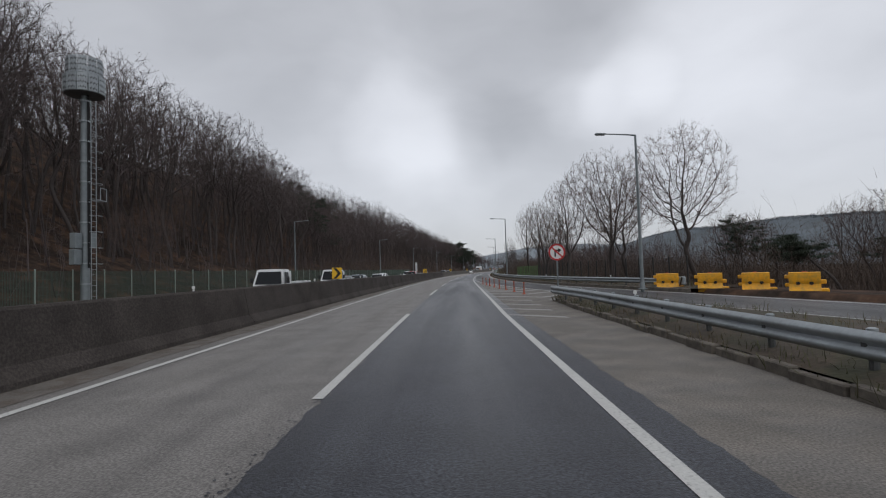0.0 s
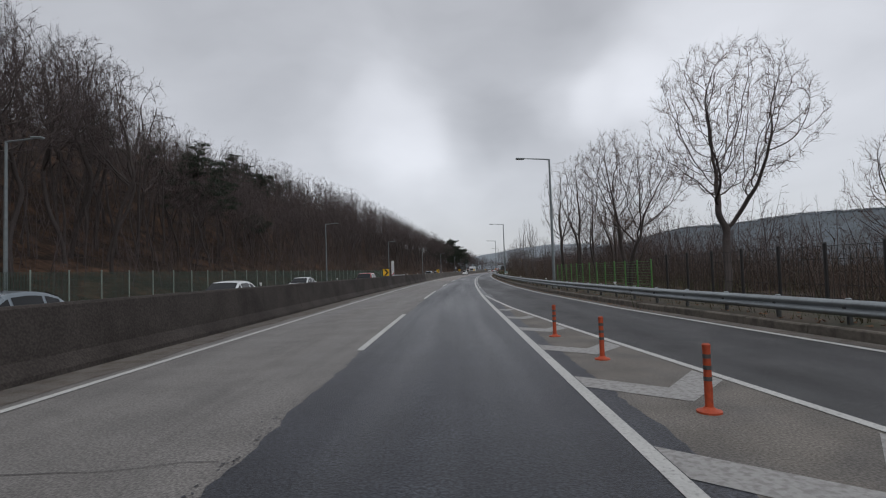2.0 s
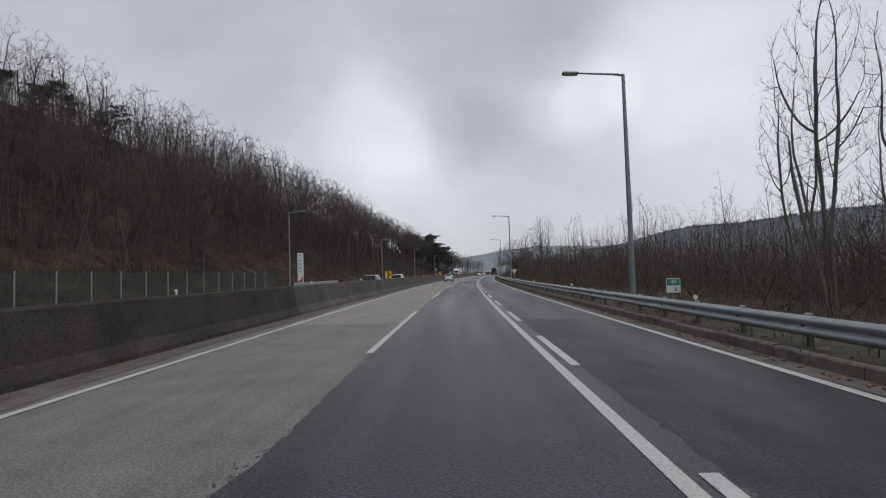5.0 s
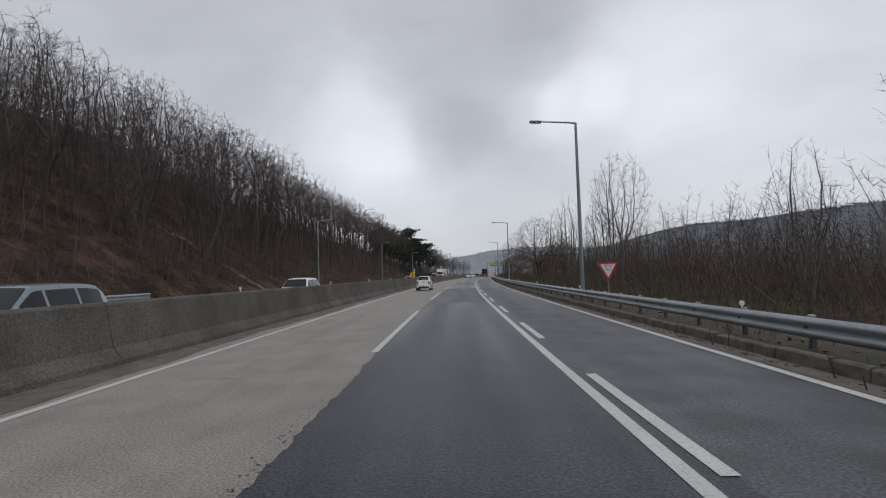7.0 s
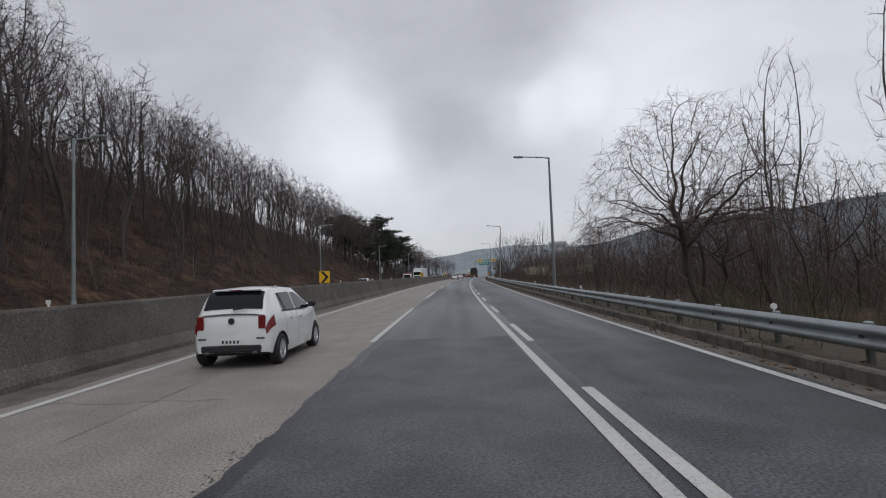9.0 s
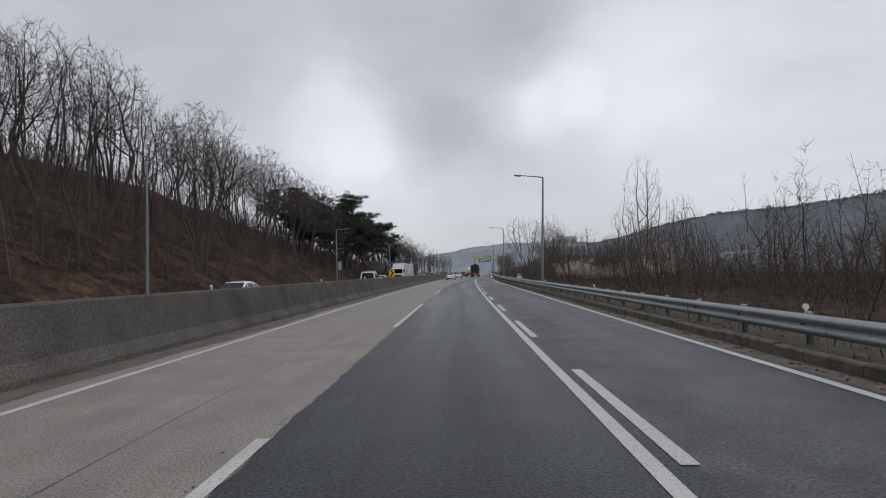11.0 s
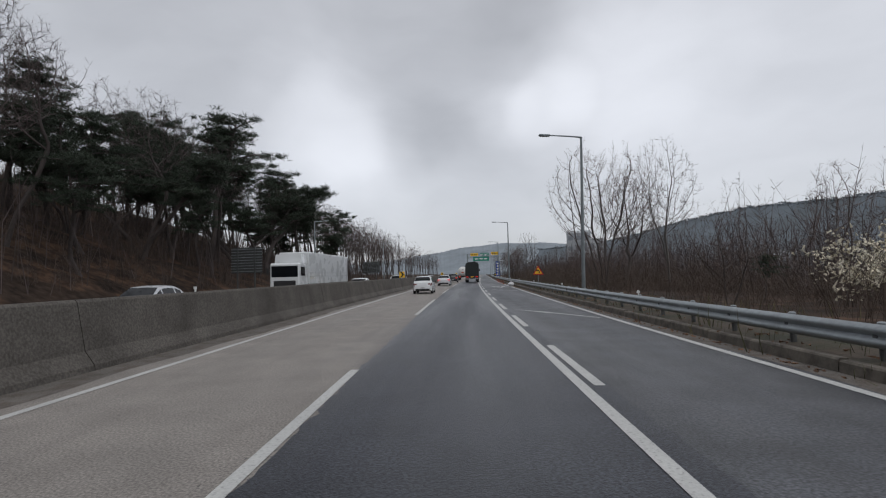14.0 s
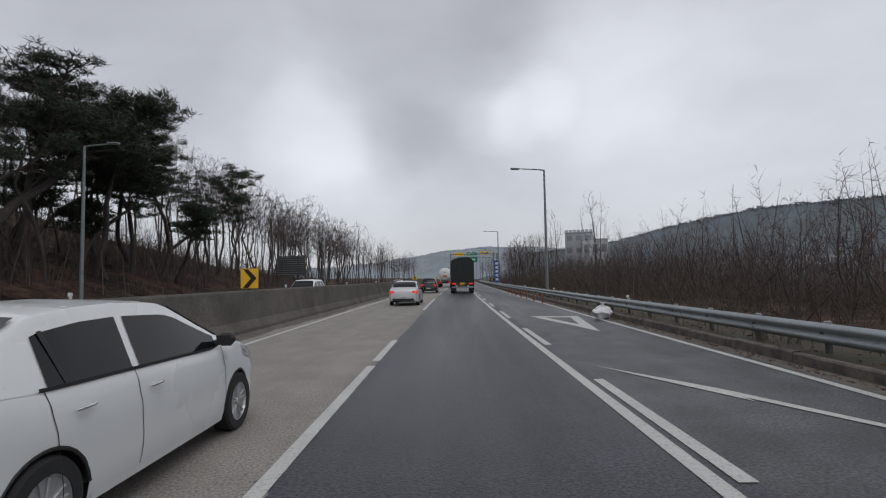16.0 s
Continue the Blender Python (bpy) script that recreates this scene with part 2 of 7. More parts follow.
# ---- materials ----
def shader(name, base, rough=0.6, metal=0.0, vary=0.25, scale=1.0, fine=20.0, bump=0.0, bump_scale=60.0, second=None, second_amount=0.5, uv=None,
           emit=None, emit_strength=0.0, coat=0.0, island=0.0, spec=0.5, second_scale=None, second_low=0.45, second_high=0.62, grain=0.0, blotch=0.0):
    """A procedural surface: a base colour that varies at two scales, an optional second colour in patches, and fine relief."""
    mat = bpy.data.materials.new(name)
    mat.use_nodes = True
    N, L = mat.node_tree.nodes, mat.node_tree.links
    b = N["Principled BSDF"]
    b.inputs["Roughness"].default_value, b.inputs["Metallic"].default_value = rough, metal
    b.inputs["Coat Weight"].default_value, b.inputs["Specular IOR Level"].default_value = coat, spec
    b.inputs["Coat Roughness"].default_value = 0.08
    if uv:
        src = N.new("ShaderNodeUVMap").outputs[0]
        mp = N.new("ShaderNodeMapping")
        mp.inputs["Scale"].default_value = (*uv, 1)
        L.new(src, mp.inputs["Vector"])
        stretched = mp.outputs[0]
    else:
        stretched = None
    place = N.new("ShaderNodeNewGeometry").outputs["Position"]
    if scale < 0:
        place, scale = N.new("ShaderNodeTexCoord").outputs["Object"], -scale

    def noise_of(sc, detail, vec=None):
        n = N.new("ShaderNodeTexNoise")
        n.inputs["Scale"].default_value, n.inputs["Detail"].default_value = sc, detail
        L.new(vec if vec is not None else place, n.inputs["Vector"])
        return n.outputs["Fac"]

    big, small = noise_of(scale, 5, stretched), noise_of(fine, 3)
    add = N.new("ShaderNodeMath")
    add.operation = "ADD"
    L.new(big, add.inputs[0]), L.new(small, add.inputs[1])
    ramp = N.new("ShaderNodeMapRange")
    ramp.inputs["From Min"].default_value, ramp.inputs["From Max"].default_value = 0.65, 1.35
    ramp.inputs["To Min"].default_value, ramp.inputs["To Max"].default_value = 1 - vary, 1 + vary
    L.new(add.outputs[0], ramp.inputs["Value"])
    value = ramp.outputs["Result"]
    for amount, source, lo, hi in ((grain, (small,), 0.36, 0.64), (blotch, (None,), 0.38, 0.62)):
        if amount:
            src = source[0] if source[0] is not None else noise_of(1.1, 6)
            gr = N.new("ShaderNodeMapRange")
            gr.inputs["From Min"].default_value, gr.inputs["From Max"].default_value = lo, hi
            gr.inputs["To Min"].default_value, gr.inputs["To Max"].default_value = 1 - amount, 1 + amount
            L.new(src, gr.inputs["Value"])
            gm = N.new("ShaderNodeMath")
            gm.operation = "MULTIPLY"
            L.new(value, gm.inputs[0]), L.new(gr.outputs["Result"], gm.inputs[1])
            value = gm.outputs[0]
    if island:
        geo = N.new("ShaderNodeNewGeometry")
        ir = N.new("ShaderNodeMapRange")
        ir.inputs["To Min"].default_value, ir.inputs["To Max"].default_value = 1 - island, 1 + island
        L.new(geo.outputs["Random Per Island"], ir.inputs["Value"])
        mul = N.new("ShaderNodeMath")
        mul.operation = "MULTIPLY"
        L.new(value, mul.inputs[0]), L.new(ir.outputs["Result"], mul.inputs[1])
        value = mul.outputs[0]
    colour = N.new("ShaderNodeRGB")
    colour.outputs[0].default_value = (*base, 1)
    out = colour.outputs[0]
    if second:
        patch = noise_of(second_scale or scale * 2.3, 6, stretched if uv else None)
        pr = N.new("ShaderNodeMapRange")
        pr.inputs["From Min"].default_value, pr.inputs["From Max"].default_value = second_low, second_high
        pr.inputs["To Max"].default_value = second_amount
        L.new(patch, pr.inputs["Value"])
        mix = N.new("ShaderNodeMix")
        mix.data_type = "RGBA"
        L.new(pr.outputs["Result"], mix.inputs["Factor"])
        L.new(out, mix.inputs["A"])
        mix.inputs["B"].default_value = (*second, 1)
        out = mix.outputs["Result"]
    vm = N.new("ShaderNodeVectorMath")
    vm.operation = "SCALE"
    L.new(out, vm.inputs[0]), L.new(value, vm.inputs["Scale"])
    L.new(vm.outputs[0], b.inputs["Base Color"])
    if rough > 0.15 and metal < 0.5 and vary > 0:
        rr = N.new("ShaderNodeMapRange")
        rr.inputs["From Min"].default_value, rr.inputs["From Max"].default_value = 0.3, 0.7
        rr.inputs["To Min"].default_value, rr.inputs["To Max"].default_value = max(0.03, rough - 0.1), min(1, rough + 0.1)
        L.new(big, rr.inputs["Value"]), L.new(rr.outputs["Result"], b.inputs["Roughness"])
    if bump:
        bn = noise_of(bump_scale, 3)
        bp = N.new("ShaderNodeBump")
        bp.inputs["Strength"].default_value, bp.inputs["Distance"].default_value = bump, 0.02
        L.new(bn, bp.inputs["Height"]), L.new(bp.outputs[0], b.inputs["Normal"])
    if emit:
        b.inputs["Emission Color"].default_value, b.inputs["Emission Strength"].default_value = (*emit, 1), emit_strength
    return mat


M_OLD = shader("old_asphalt", (0.178, 0.168, 0.158), 0.62, vary=0.16, scale=1.0, fine=38, grain=0.30, blotch=0.10, bump=0.35, bump_scale=60, second=(0.148, 0.139, 0.131), uv=(0.06, 0.9), second_amount=0.8)
M_NEW = shader("new_asphalt", (0.029, 0.031, 0.039), 0.40, spec=0.31, vary=0.32, scale=1.0, fine=30, grain=0.60, blotch=0.14, bump=0.35, bump_scale=60, second=(0.040, 0.043, 0.052), uv=(0.035, 0.75), second_amount=0.85)
M_RAMP = shader("ramp_asphalt", (0.060, 0.063, 0.071), 0.48, spec=0.38, vary=0.34, scale=1.0, fine=30, grain=0.50, blotch=0.28, bump=0.35, bump_scale=60, second=(0.050, 0.051, 0.056), uv=(0.05, 0.6), second_amount=0.9)
M_SLIP = shader("mottled_slip_asphalt", (0.031, 0.030, 0.031), 0.5, spec=0.34, vary=0.45, scale=1.0, fine=30, grain=0.5, blotch=0.35, bump=0.4, bump_scale=60, second=(0.020, 0.020, 0.021), uv=(0.09, 0.6), second_amount=0.9)
M_GORE = shader("weathered_concrete_paving", (0.165, 0.150, 0.132), 0.8, vary=0.22, scale=0.5, fine=40, grain=0.25, blotch=0.15, bump=0.5, bump_scale=70, second=(0.125, 0.118, 0.112), second_amount=0.6)
M_PAINT = shader("worn_white_road_paint", (0.52, 0.52, 0.50), 0.6, vary=0.16, scale=1.2, fine=30, bump=0.25, bump_scale=90, second=(0.24, 0.24, 0.235), second_scale=26, second_amount=0.75, second_low=0.55, second_high=0.72)
M_FADED = shader("faded_grey_road_paint", (0.34, 0.335, 0.325), 0.7, vary=0.15, scale=1.5, fine=25, bump=0.2, second=(0.2, 0.19, 0.18), second_scale=14, second_amount=0.7)
M_BARRIER = shader("grimy_concrete", (0.064, 0.055, 0.050), 0.9, spec=0.2, vary=0.2, scale=0.25, fine=22, grain=0.16, blotch=0.12, bump=0.35, bump_scale=40, second=(0.042, 0.036, 0.033), second_scale=0.5, second_amount=0.8)
M_BARRIER_PALE = shader("weathered_concrete", (0.125, 0.114, 0.102), 0.9, spec=0.2, vary=0.2, scale=0.25, fine=22, grain=0.16, blotch=0.12, bump=0.35, bump_scale=40, second=(0.086, 0.078, 0.070), second_scale=0.5, second_amount=0.8)
M_PALE_LANE = shader("pale_worn_asphalt", (0.250, 0.227, 0.204), 0.68, vary=0.15, scale=1.0, fine=38, grain=0.28, blotch=0.09, bump=0.35, bump_scale=60, second=(0.220, 0.199, 0.180), uv=(0.05, 0.8), second_amount=0.8)
M_KERB = shader("kerb_concrete", (0.145, 0.127, 0.105), 0.85, vary=0.25, scale=1.5, fine=14, bump=0.4, bump_scale=50, second=(0.070, 0.060, 0.050), second_amount=0.8)
M_GRIT = shader("gutter_grit", (0.140, 0.127, 0.113), 0.9, vary=0.35, scale=1.2, fine=25, bump=0.6, bump_scale=80, second=(0.09, 0.07, 0.055), second_amount=0.7)
M_GALV = shader("galvanised_steel", (0.34, 0.37, 0.385), 0.5, metal=0.5, vary=0.15, scale=0.8, fine=12, bump=0.05, second=(0.28, 0.30, 0.31), second_amount=0.6)
M_POST = shader("dark_steel_post", (0.10, 0.105, 0.105), 0.6, metal=0.4, vary=0.2, scale=2)
M_POLE = shader("grey_lamp_steel", (0.23, 0.26, 0.27), 0.5, metal=0.3, vary=0.12, scale=1.5, second=(0.17, 0.19, 0.2), second_amount=0.5)
M_GROUND = shader("leaf_litter_soil", (0.036, 0.025, 0.019), 0.95, spec=0.15, vary=0.85, scale=0.35, fine=2.2, bump=1.0, bump_scale=5, second=(0.085, 0.050, 0.033), second_scale=0.5, second_amount=0.9)
M_PATCH = shader("dark_patch_asphalt", (0.062, 0.064, 0.071), 0.55, vary=0.32, scale=1.0, fine=38, grain=0.45, blotch=0.24, bump=0.35, bump_scale=60, uv=(0.05, 0.8))
M_CRACK = shader("tar_filled_crack", (0.075, 0.070, 0.067), 0.7, vary=0.3, scale=2)
M_VERGE = shader("dry_verge_soil", (0.066, 0.050, 0.035), 0.95, vary=0.45, scale=0.8, fine=9, bump=0.7, bump_scale=14, second=(0.030, 0.036, 0.016), second_scale=0.9, second_amount=0.75)
M_BARK = shader("dark_bark", (0.068, 0.056, 0.052), 0.9, vary=0.35, scale=1.5, fine=14, bump=0.5, bump_scale=30)
M_TWIG = shader("winter_twigs", (0.102, 0.080, 0.077), 0.9, vary=0.25, scale=0.6, fine=4, island=0.25)
M_TWIG_RED = shader("budding_twigs", (0.115, 0.080, 0.068), 0.9, vary=0.25, scale=0.6, fine=4, island=0.25)
M_PALE = shader("pale_bark", (0.115, 0.104, 0.096), 0.9, vary=0.3, scale=1.5, fine=12)
M_BRUSH = shader("dry_brush", (0.092, 0.068, 0.054), 0.95, vary=0.35, scale=0.3, fine=3, island=0.35)
M_UNDER = shader("dark_undergrowth", (0.092, 0.068, 0.056), 0.95, vary=0.35, scale=0.3, fine=3, island=0.35)
M_BRUSH_GREEN = shader("budding_brush", (0.085, 0.088, 0.045), 0.95, vary=0.3, scale=0.4, fine=3, island=0.3)
M_GRASS = shader("winter_grass", (0.085, 0.085, 0.042), 0.95, vary=0.4, scale=0.6, fine=4, island=0.4, second=(0.16, 0.125, 0.075), second_scale=0.5, second_amount=0.9)
M_PINE = shader("pine_needles", (0.036, 0.050, 0.032), 0.8, vary=0.35, scale=0.8, fine=5, island=0.3)
M_BLOSSOM = shader("pale_blossom", (0.70, 0.65, 0.52), 0.9, vary=0.2, scale=0.6, fine=5, island=0.25)
M_FENCE = shader("green_fence_paint", (0.045, 0.075, 0.055), 0.6, vary=0.2, scale=1)
M_FENCE_LIGHT = shader("bright_green_fence_paint", (0.10, 0.26, 0.07), 0.55, vary=0.2, scale=1)
M_FENCE_POST = shader("grey_green_post", (0.24, 0.29, 0.255), 0.6, vary=0.2, scale=1)
M_FENCE_DARK = shader("dark_fence_paint", (0.03, 0.028, 0.028), 0.7, vary=0.2, scale=1)
# distance haze is painted into this pale blue-grey base
M_HILL = shader("haze_tinted_hill", (0.265, 0.297, 0.322), 1.0, vary=0.16, scale=0.03, fine=0.3, spec=0.0, second=(0.235, 0.264, 0.288), second_scale=0.05, second_amount=0.7)
# woodland blotches on a blue-grey base that has thin mist painted in
M_RIDGE = shader("mist_tinted_ridge", (0.150, 0.170, 0.188), 1.0, vary=0.20, scale=0.05, fine=0.9, spec=0.0, island=0.03, second=(0.122, 0.134, 0.142), second_scale=0.03, second_amount=0.8)
M_YELLOW = shader("yellow_plastic", (0.85, 0.41, 0.018), 0.55, vary=0.14, scale=2, fine=12, second=(0.50, 0.30, 0.06), second_amount=0.5)
M_ORANGE = shader("orange_rubber", (0.47, 0.075, 0.025), 0.6, vary=0.18, scale=6, fine=30, second=(0.35, 0.06, 0.03), second_amount=0.5)
M_SIGN_YELLOW = shader("sign_yellow", (0.85, 0.50, 0.02), 0.45, vary=0.06, scale=3)
M_SIGN_BLACK = shader("sign_black", (0.015, 0.015, 0.015), 0.5, vary=0.1, scale=3)
M_SIGN_WHITE = shader("sign_white", (0.72, 0.73, 0.72), 0.45, vary=0.06, scale=3)
M_SIGN_RED = shader("sign_red", (0.48, 0.022, 0.025), 0.45, vary=0.08, scale=3)
M_SIGN_GREEN = shader("sign_green", (0.01, 0.22, 0.15), 0.45, vary=0.08, scale=2)
M_SIGN_BLUE = shader("sign_blue", (0.02, 0.07, 0.36), 0.45, vary=0.08, scale=2)
M_WHITE = shader("white_car_paint", (0.74, 0.76, 0.765), 0.28, vary=0.03, scale=-1, fine=3, coat=0.6)
M_SILVER = shader("silver_car_paint", (0.58, 0.59, 0.61), 0.35, metal=0.25, vary=0.05, scale=-1, coat=0.6)
M_BLACKCAR = shader("black_car_paint", (0.014, 0.015, 0.018), 0.25, vary=0.05, scale=-1, coat=0.8)
M_REDCAR = shader("red_car_paint", (0.38, 0.02, 0.02), 0.3, vary=0.05, scale=-1, coat=0.7)
M_GREYCAR = shader("grey_car_paint", (0.20, 0.24, 0.27), 0.3, metal=0.4, vary=0.05, scale=-1, coat=0.7)
M_GLASS = shader("tinted_car_glass", (0.008, 0.010, 0.012), 0.05, vary=0.0, scale=-1, spec=0.28)
M_TYRE = shader("tyre_rubber", (0.022, 0.022, 0.023), 0.85, vary=0.2, scale=-6, fine=40)
M_RIM = shader("alloy_rim", (0.50, 0.51, 0.52), 0.35, metal=0.8, vary=0.1, scale=-4)
M_TRIM = shader("black_trim_plastic", (0.02, 0.02, 0.021), 0.6, vary=0.15, scale=-4)
M_CHROME = shader("chrome", (0.72, 0.73, 0.74), 0.12, metal=1.0, vary=0.03, scale=-3)
M_LAMP_RED = shader("lit_tail_lamp", (0.4, 0.01, 0.01), 0.3, vary=0.05, emit=(1.0, 0.05, 0.03), emit_strength=0.55)
M_LAMP_DARK = shader("unlit_tail_lamp", (0.17, 0.009, 0.012), 0.2, vary=0.05, coat=0.5)
M_LENS = shader("clear_lamp_lens", (0.45, 0.48, 0.5), 0.12, metal=0.3, vary=0.05, coat=0.5)
M_TARP = shader("dark_tarpaulin", (0.016, 0.022, 0.022), 0.6, vary=0.35, scale=-2, fine=10, bump=0.5, bump_scale=5)
M_TANK = shader("white_tank_paint", (0.70, 0.70, 0.68), 0.35, vary=0.07, scale=-1.0, fine=6, coat=0.3)
M_BAG = shader("white_plastic_bag", (0.78, 0.78, 0.80), 0.45, vary=0.08, scale=5)
M_CLADDING = shader("grey_cladding", (0.36, 0.38, 0.40), 0.7, vary=0.12, scale=0.15, fine=1.5)
M_CLAD_LIGHT = shader("pale_cladding", (0.52, 0.54, 0.56), 0.7, vary=0.1, scale=0.15, fine=1.5)
M_WINDOW = shader("dull_window_glass", (0.24, 0.26, 0.28), 0.15, vary=0.1, scale=0.5)
M_LEAF = shader("fallen_leaves", (0.18, 0.10, 0.06), 0.9, vary=0.3, scale=3, island=0.45)

# ---- ground: one sheet with the wooded slope on one side and low fields on the other ----
hill_fade = table([(-300, 1.0), (330, 1.0), (390, 0.75), (440, 0.35), (500, 0.12), (1200, 0.1)])
hill_toe = table([(-300, 0.38), (100, 0.38), (150, 0.62), (320, 0.62), (380, 0.45), (1200, 0.3)])

hill_rise = table([(-300, 0.72), (240, 0.72), (290, 0.46), (400, 0.5), (1200, 0.5)])


def bumps(x, y):
    return 0.5 * np.sin(x * 0.31 + 1.3) * np.cos(y * 0.23) + 0.35 * np.sin(x * 0.71 + y * 0.53) + 0.25 * np.sin(y * 1.1 - x * 0.9) + 0.2 * np.sin(x * 1.7 + 0.4) * np.sin(y * 1.9)


def ground_z(s, lat):
    s, lat = np.broadcast_arrays(np.asarray(s, float), np.asarray(lat, float))
    d = np.maximum(0, -lat - 21.8)
    toe = hill_toe(s)
    z = np.where(d < 12, toe * d, toe * 12 + hill_rise(s) * (np.minimum(d, 40) - 12)) - 0.10 * np.clip(d - 40, 0, 60)
    z = z * hill_fade(s) + bumps(s, lat) * np.clip(d / 8, 0, 1) * 0.7
    r = np.maximum(0, lat - rail_line(s) - 0.25)
    right = 0.16 - 0.055 * np.clip(r - 2, 0, 45) + 0.22 * bumps(s, lat) * np.clip(r / 6, 0, 1)
    z = np.where(r > 0, right, z)
    road = (lat > -21.8) & (r <= 0)
    return np.where(road, -0.06, z)


g_s = np.concatenate([np.arange(-290, -30, 20), np.arange(-30, 120, 4), np.arange(120, 520, 6), np.arange(520, 1190, 40)])
g_lat = [-1100, -700, -400, -250, -160, -110, -85, -72, -64, -58, -52, -47, -43, -39, -36, -33, -30.5, -28, -26, -24, -22.6, -21.8]
cols = [on_road(g_s, la, ground_z(g_s, la)) for la in g_lat]
cols.append(on_road(g_s, -7.3, -0.06))
rl = rail_line(g_s)
for k in (0.1, 0.3, 1.2, 2.5, 4.5, 7, 10, 14, 19, 25, 33, 45, 70, 120, 220, 420, 800):
    la = np.maximum(rl, -5) + k
    cols.append(on_road(g_s, la, ground_z(g_s, la)))
put("ground", Geo().grid(np.stack(cols, 1)), M_GROUND, label="brown leaf-littered soil with dull green patches", category="ground", kind="structure", smooth=60)

# ---- road surfaces ----
put("road", strip(-200, 1100, [-20.6, -14, -7.3, 0.0, lambda s: edge_line(s) + 0.55], 3.0, -0.004), M_OLD, label="worn grey-brown asphalt of a multi-lane road", category="road", kind="structure")
rng = np.random.default_rng(5)
_js = np.arange(-200, 1101, 0.17)
_jl = -1.82 + 0.015 * np.sin(_js * 0.21) + 0.018 * np.interp(_js, _js[::8], rng.normal(size=len(_js[::8]))) + 0.022 * rng.normal(size=len(_js))
_jr = np.where(_js < 76, 2.14, 1.97) + 0.03 * np.sin(_js * 0.17 + 1) + 0.02 * rng.normal(size=len(_js))
put("resurfaced_lane", strip(-30, 480, [lambda s: np.interp(s, _js, _jl), -0.6, 0.7, lambda s: np.interp(s, _js, _jr)], 0.17, 0.002), M_NEW,
    label="dark resurfaced asphalt lane with a ragged edge", category="road", kind="structure")
crumbs = Geo()
for _ in range(9000):                               # loose crumbs of new asphalt past its edge
    s = rng.uniform(-20, 370)
    lat = float(np.interp(s, _js, _jl)) - abs(rng.normal()) * 0.11
    p, r = on_road(s, lat, 0.0045), rng.uniform(0.005, 0.020)
    a = rng.uniform(0, 6.28)
    crumbs.add([p + r * np.array([math.cos(a + q) * w, math.sin(a + q) * w, 0.1 * (q > 3)]) for q, w in ((0.0, 1.3), (1.7, 0.8), (3.2, 1.1), (4.6, 0.7))], [(0, 1, 2, 3)])
put("asphalt_crumbs", crumbs, M_NEW, label="loose dark crumbs along the ragged asphalt edge", category="gravel", kind="stuff")
put("inner_lane", strip(126, 1000, [-7.0, -4.6, -3.2, -1.72], 2.0, 0.0), M_PALE_LANE, label="pale brownish worn asphalt of the inner lane", category="road", kind="structure")
put("merging_lane", strip(126, 1000, [lambda s: np.where(s < 76, gore_line(s) - 0.05, 1.93), lambda s: edge_line(s) * 0.5 + np.where(s < 76, gore_line(s), 2.1) * 0.5, lambda s: edge_line(s) + 0.2], 2.0, 0.001), M_RAMP,
    label="blue-grey asphalt of the merging slip lane", category="road", kind="structure")
put("slip_road", strip(-58, 126, [lambda s: np.where(s < 76, gore_line(s) - 0.05, 1.93), lambda s: edge_line(s) * 0.5 + np.where(s < 76, gore_line(s), 2.1) * 0.5, lambda s: edge_line(s) + 0.2], 2.0, 0.001), M_SLIP,
    label="dark mottled asphalt of the slip road", category="road", kind="structure")
put("gore_paving", strip(-60, 75.5, [2.05, 3.2, lambda s: np.minimum(np.where(s < 26, 4.5, 4.5 + (s - 26) * 0.6), gore_line(s))], 1.0, 0.0005), M_GORE,
    label="weathered pale concrete shoulder and gore area", category="pavement", kind="structure")
put("median_gutter", strip(-200, 900, [-6.95, -6.6, lambda s: -6.05 + 0.12 * np.sin(s * 0.4) + 0.06 * np.sin(s * 1.7)], 0.8, 0.002), M_GRIT,
    label="gritty dirt strip along the barrier foot", category="pavement", kind="structure")
put("verge_gutter", strip(30, 900, [lambda s: edge_line(s) + 0.16 + 0.05 * np.sin(s * 0.9), lambda s: edge_line(s) + 0.62], 0.8, 0.003), M_GRIT,
    label="gritty gutter strewn with leaves and dirt", category="pavement", kind="structure")

# an older, darker patch in the middle lane and cracks across the inner lane
put("asphalt_patch", strip(182, 209.6, [lambda s: np.interp(s, _js, _jl) + 0.22, 0.1, 1.5], 0.5, 0.0045), M_PATCH, label="darker asphalt patch with a straight end joint", category="road", kind="structure")
rng = np.random.default_rng(33)
cracks = thing("lane_cracks", "thin dark irregular cracks across the worn lane", "crack", kind="structure")
for s0 in (13.5, 24, 36.5, 47, 58, 70, 83.5, 101, 118, 137, 150, 161.5, 178, 190, 204, 216, 231, 251, 262, 276.5, 289, 303.5, 316, 329, 342, 351, 364, 380, 395):
    n = 14
    ls = np.linspace(-6.3, rng.choice([-2.1, -3.0, -1.95]), n)
    ss = s0 + np.cumsum(rng.normal(size=n) * 0.07)
    w = np.abs(rng.normal(size=n)) * 0.004 + 0.003
    rows = [on_road(ss + k * w, ls, 0.0035) for k in (-1, 1)]
    put("crack", Geo().grid(np.stack(rows, 0)), M_CRACK, cracks)
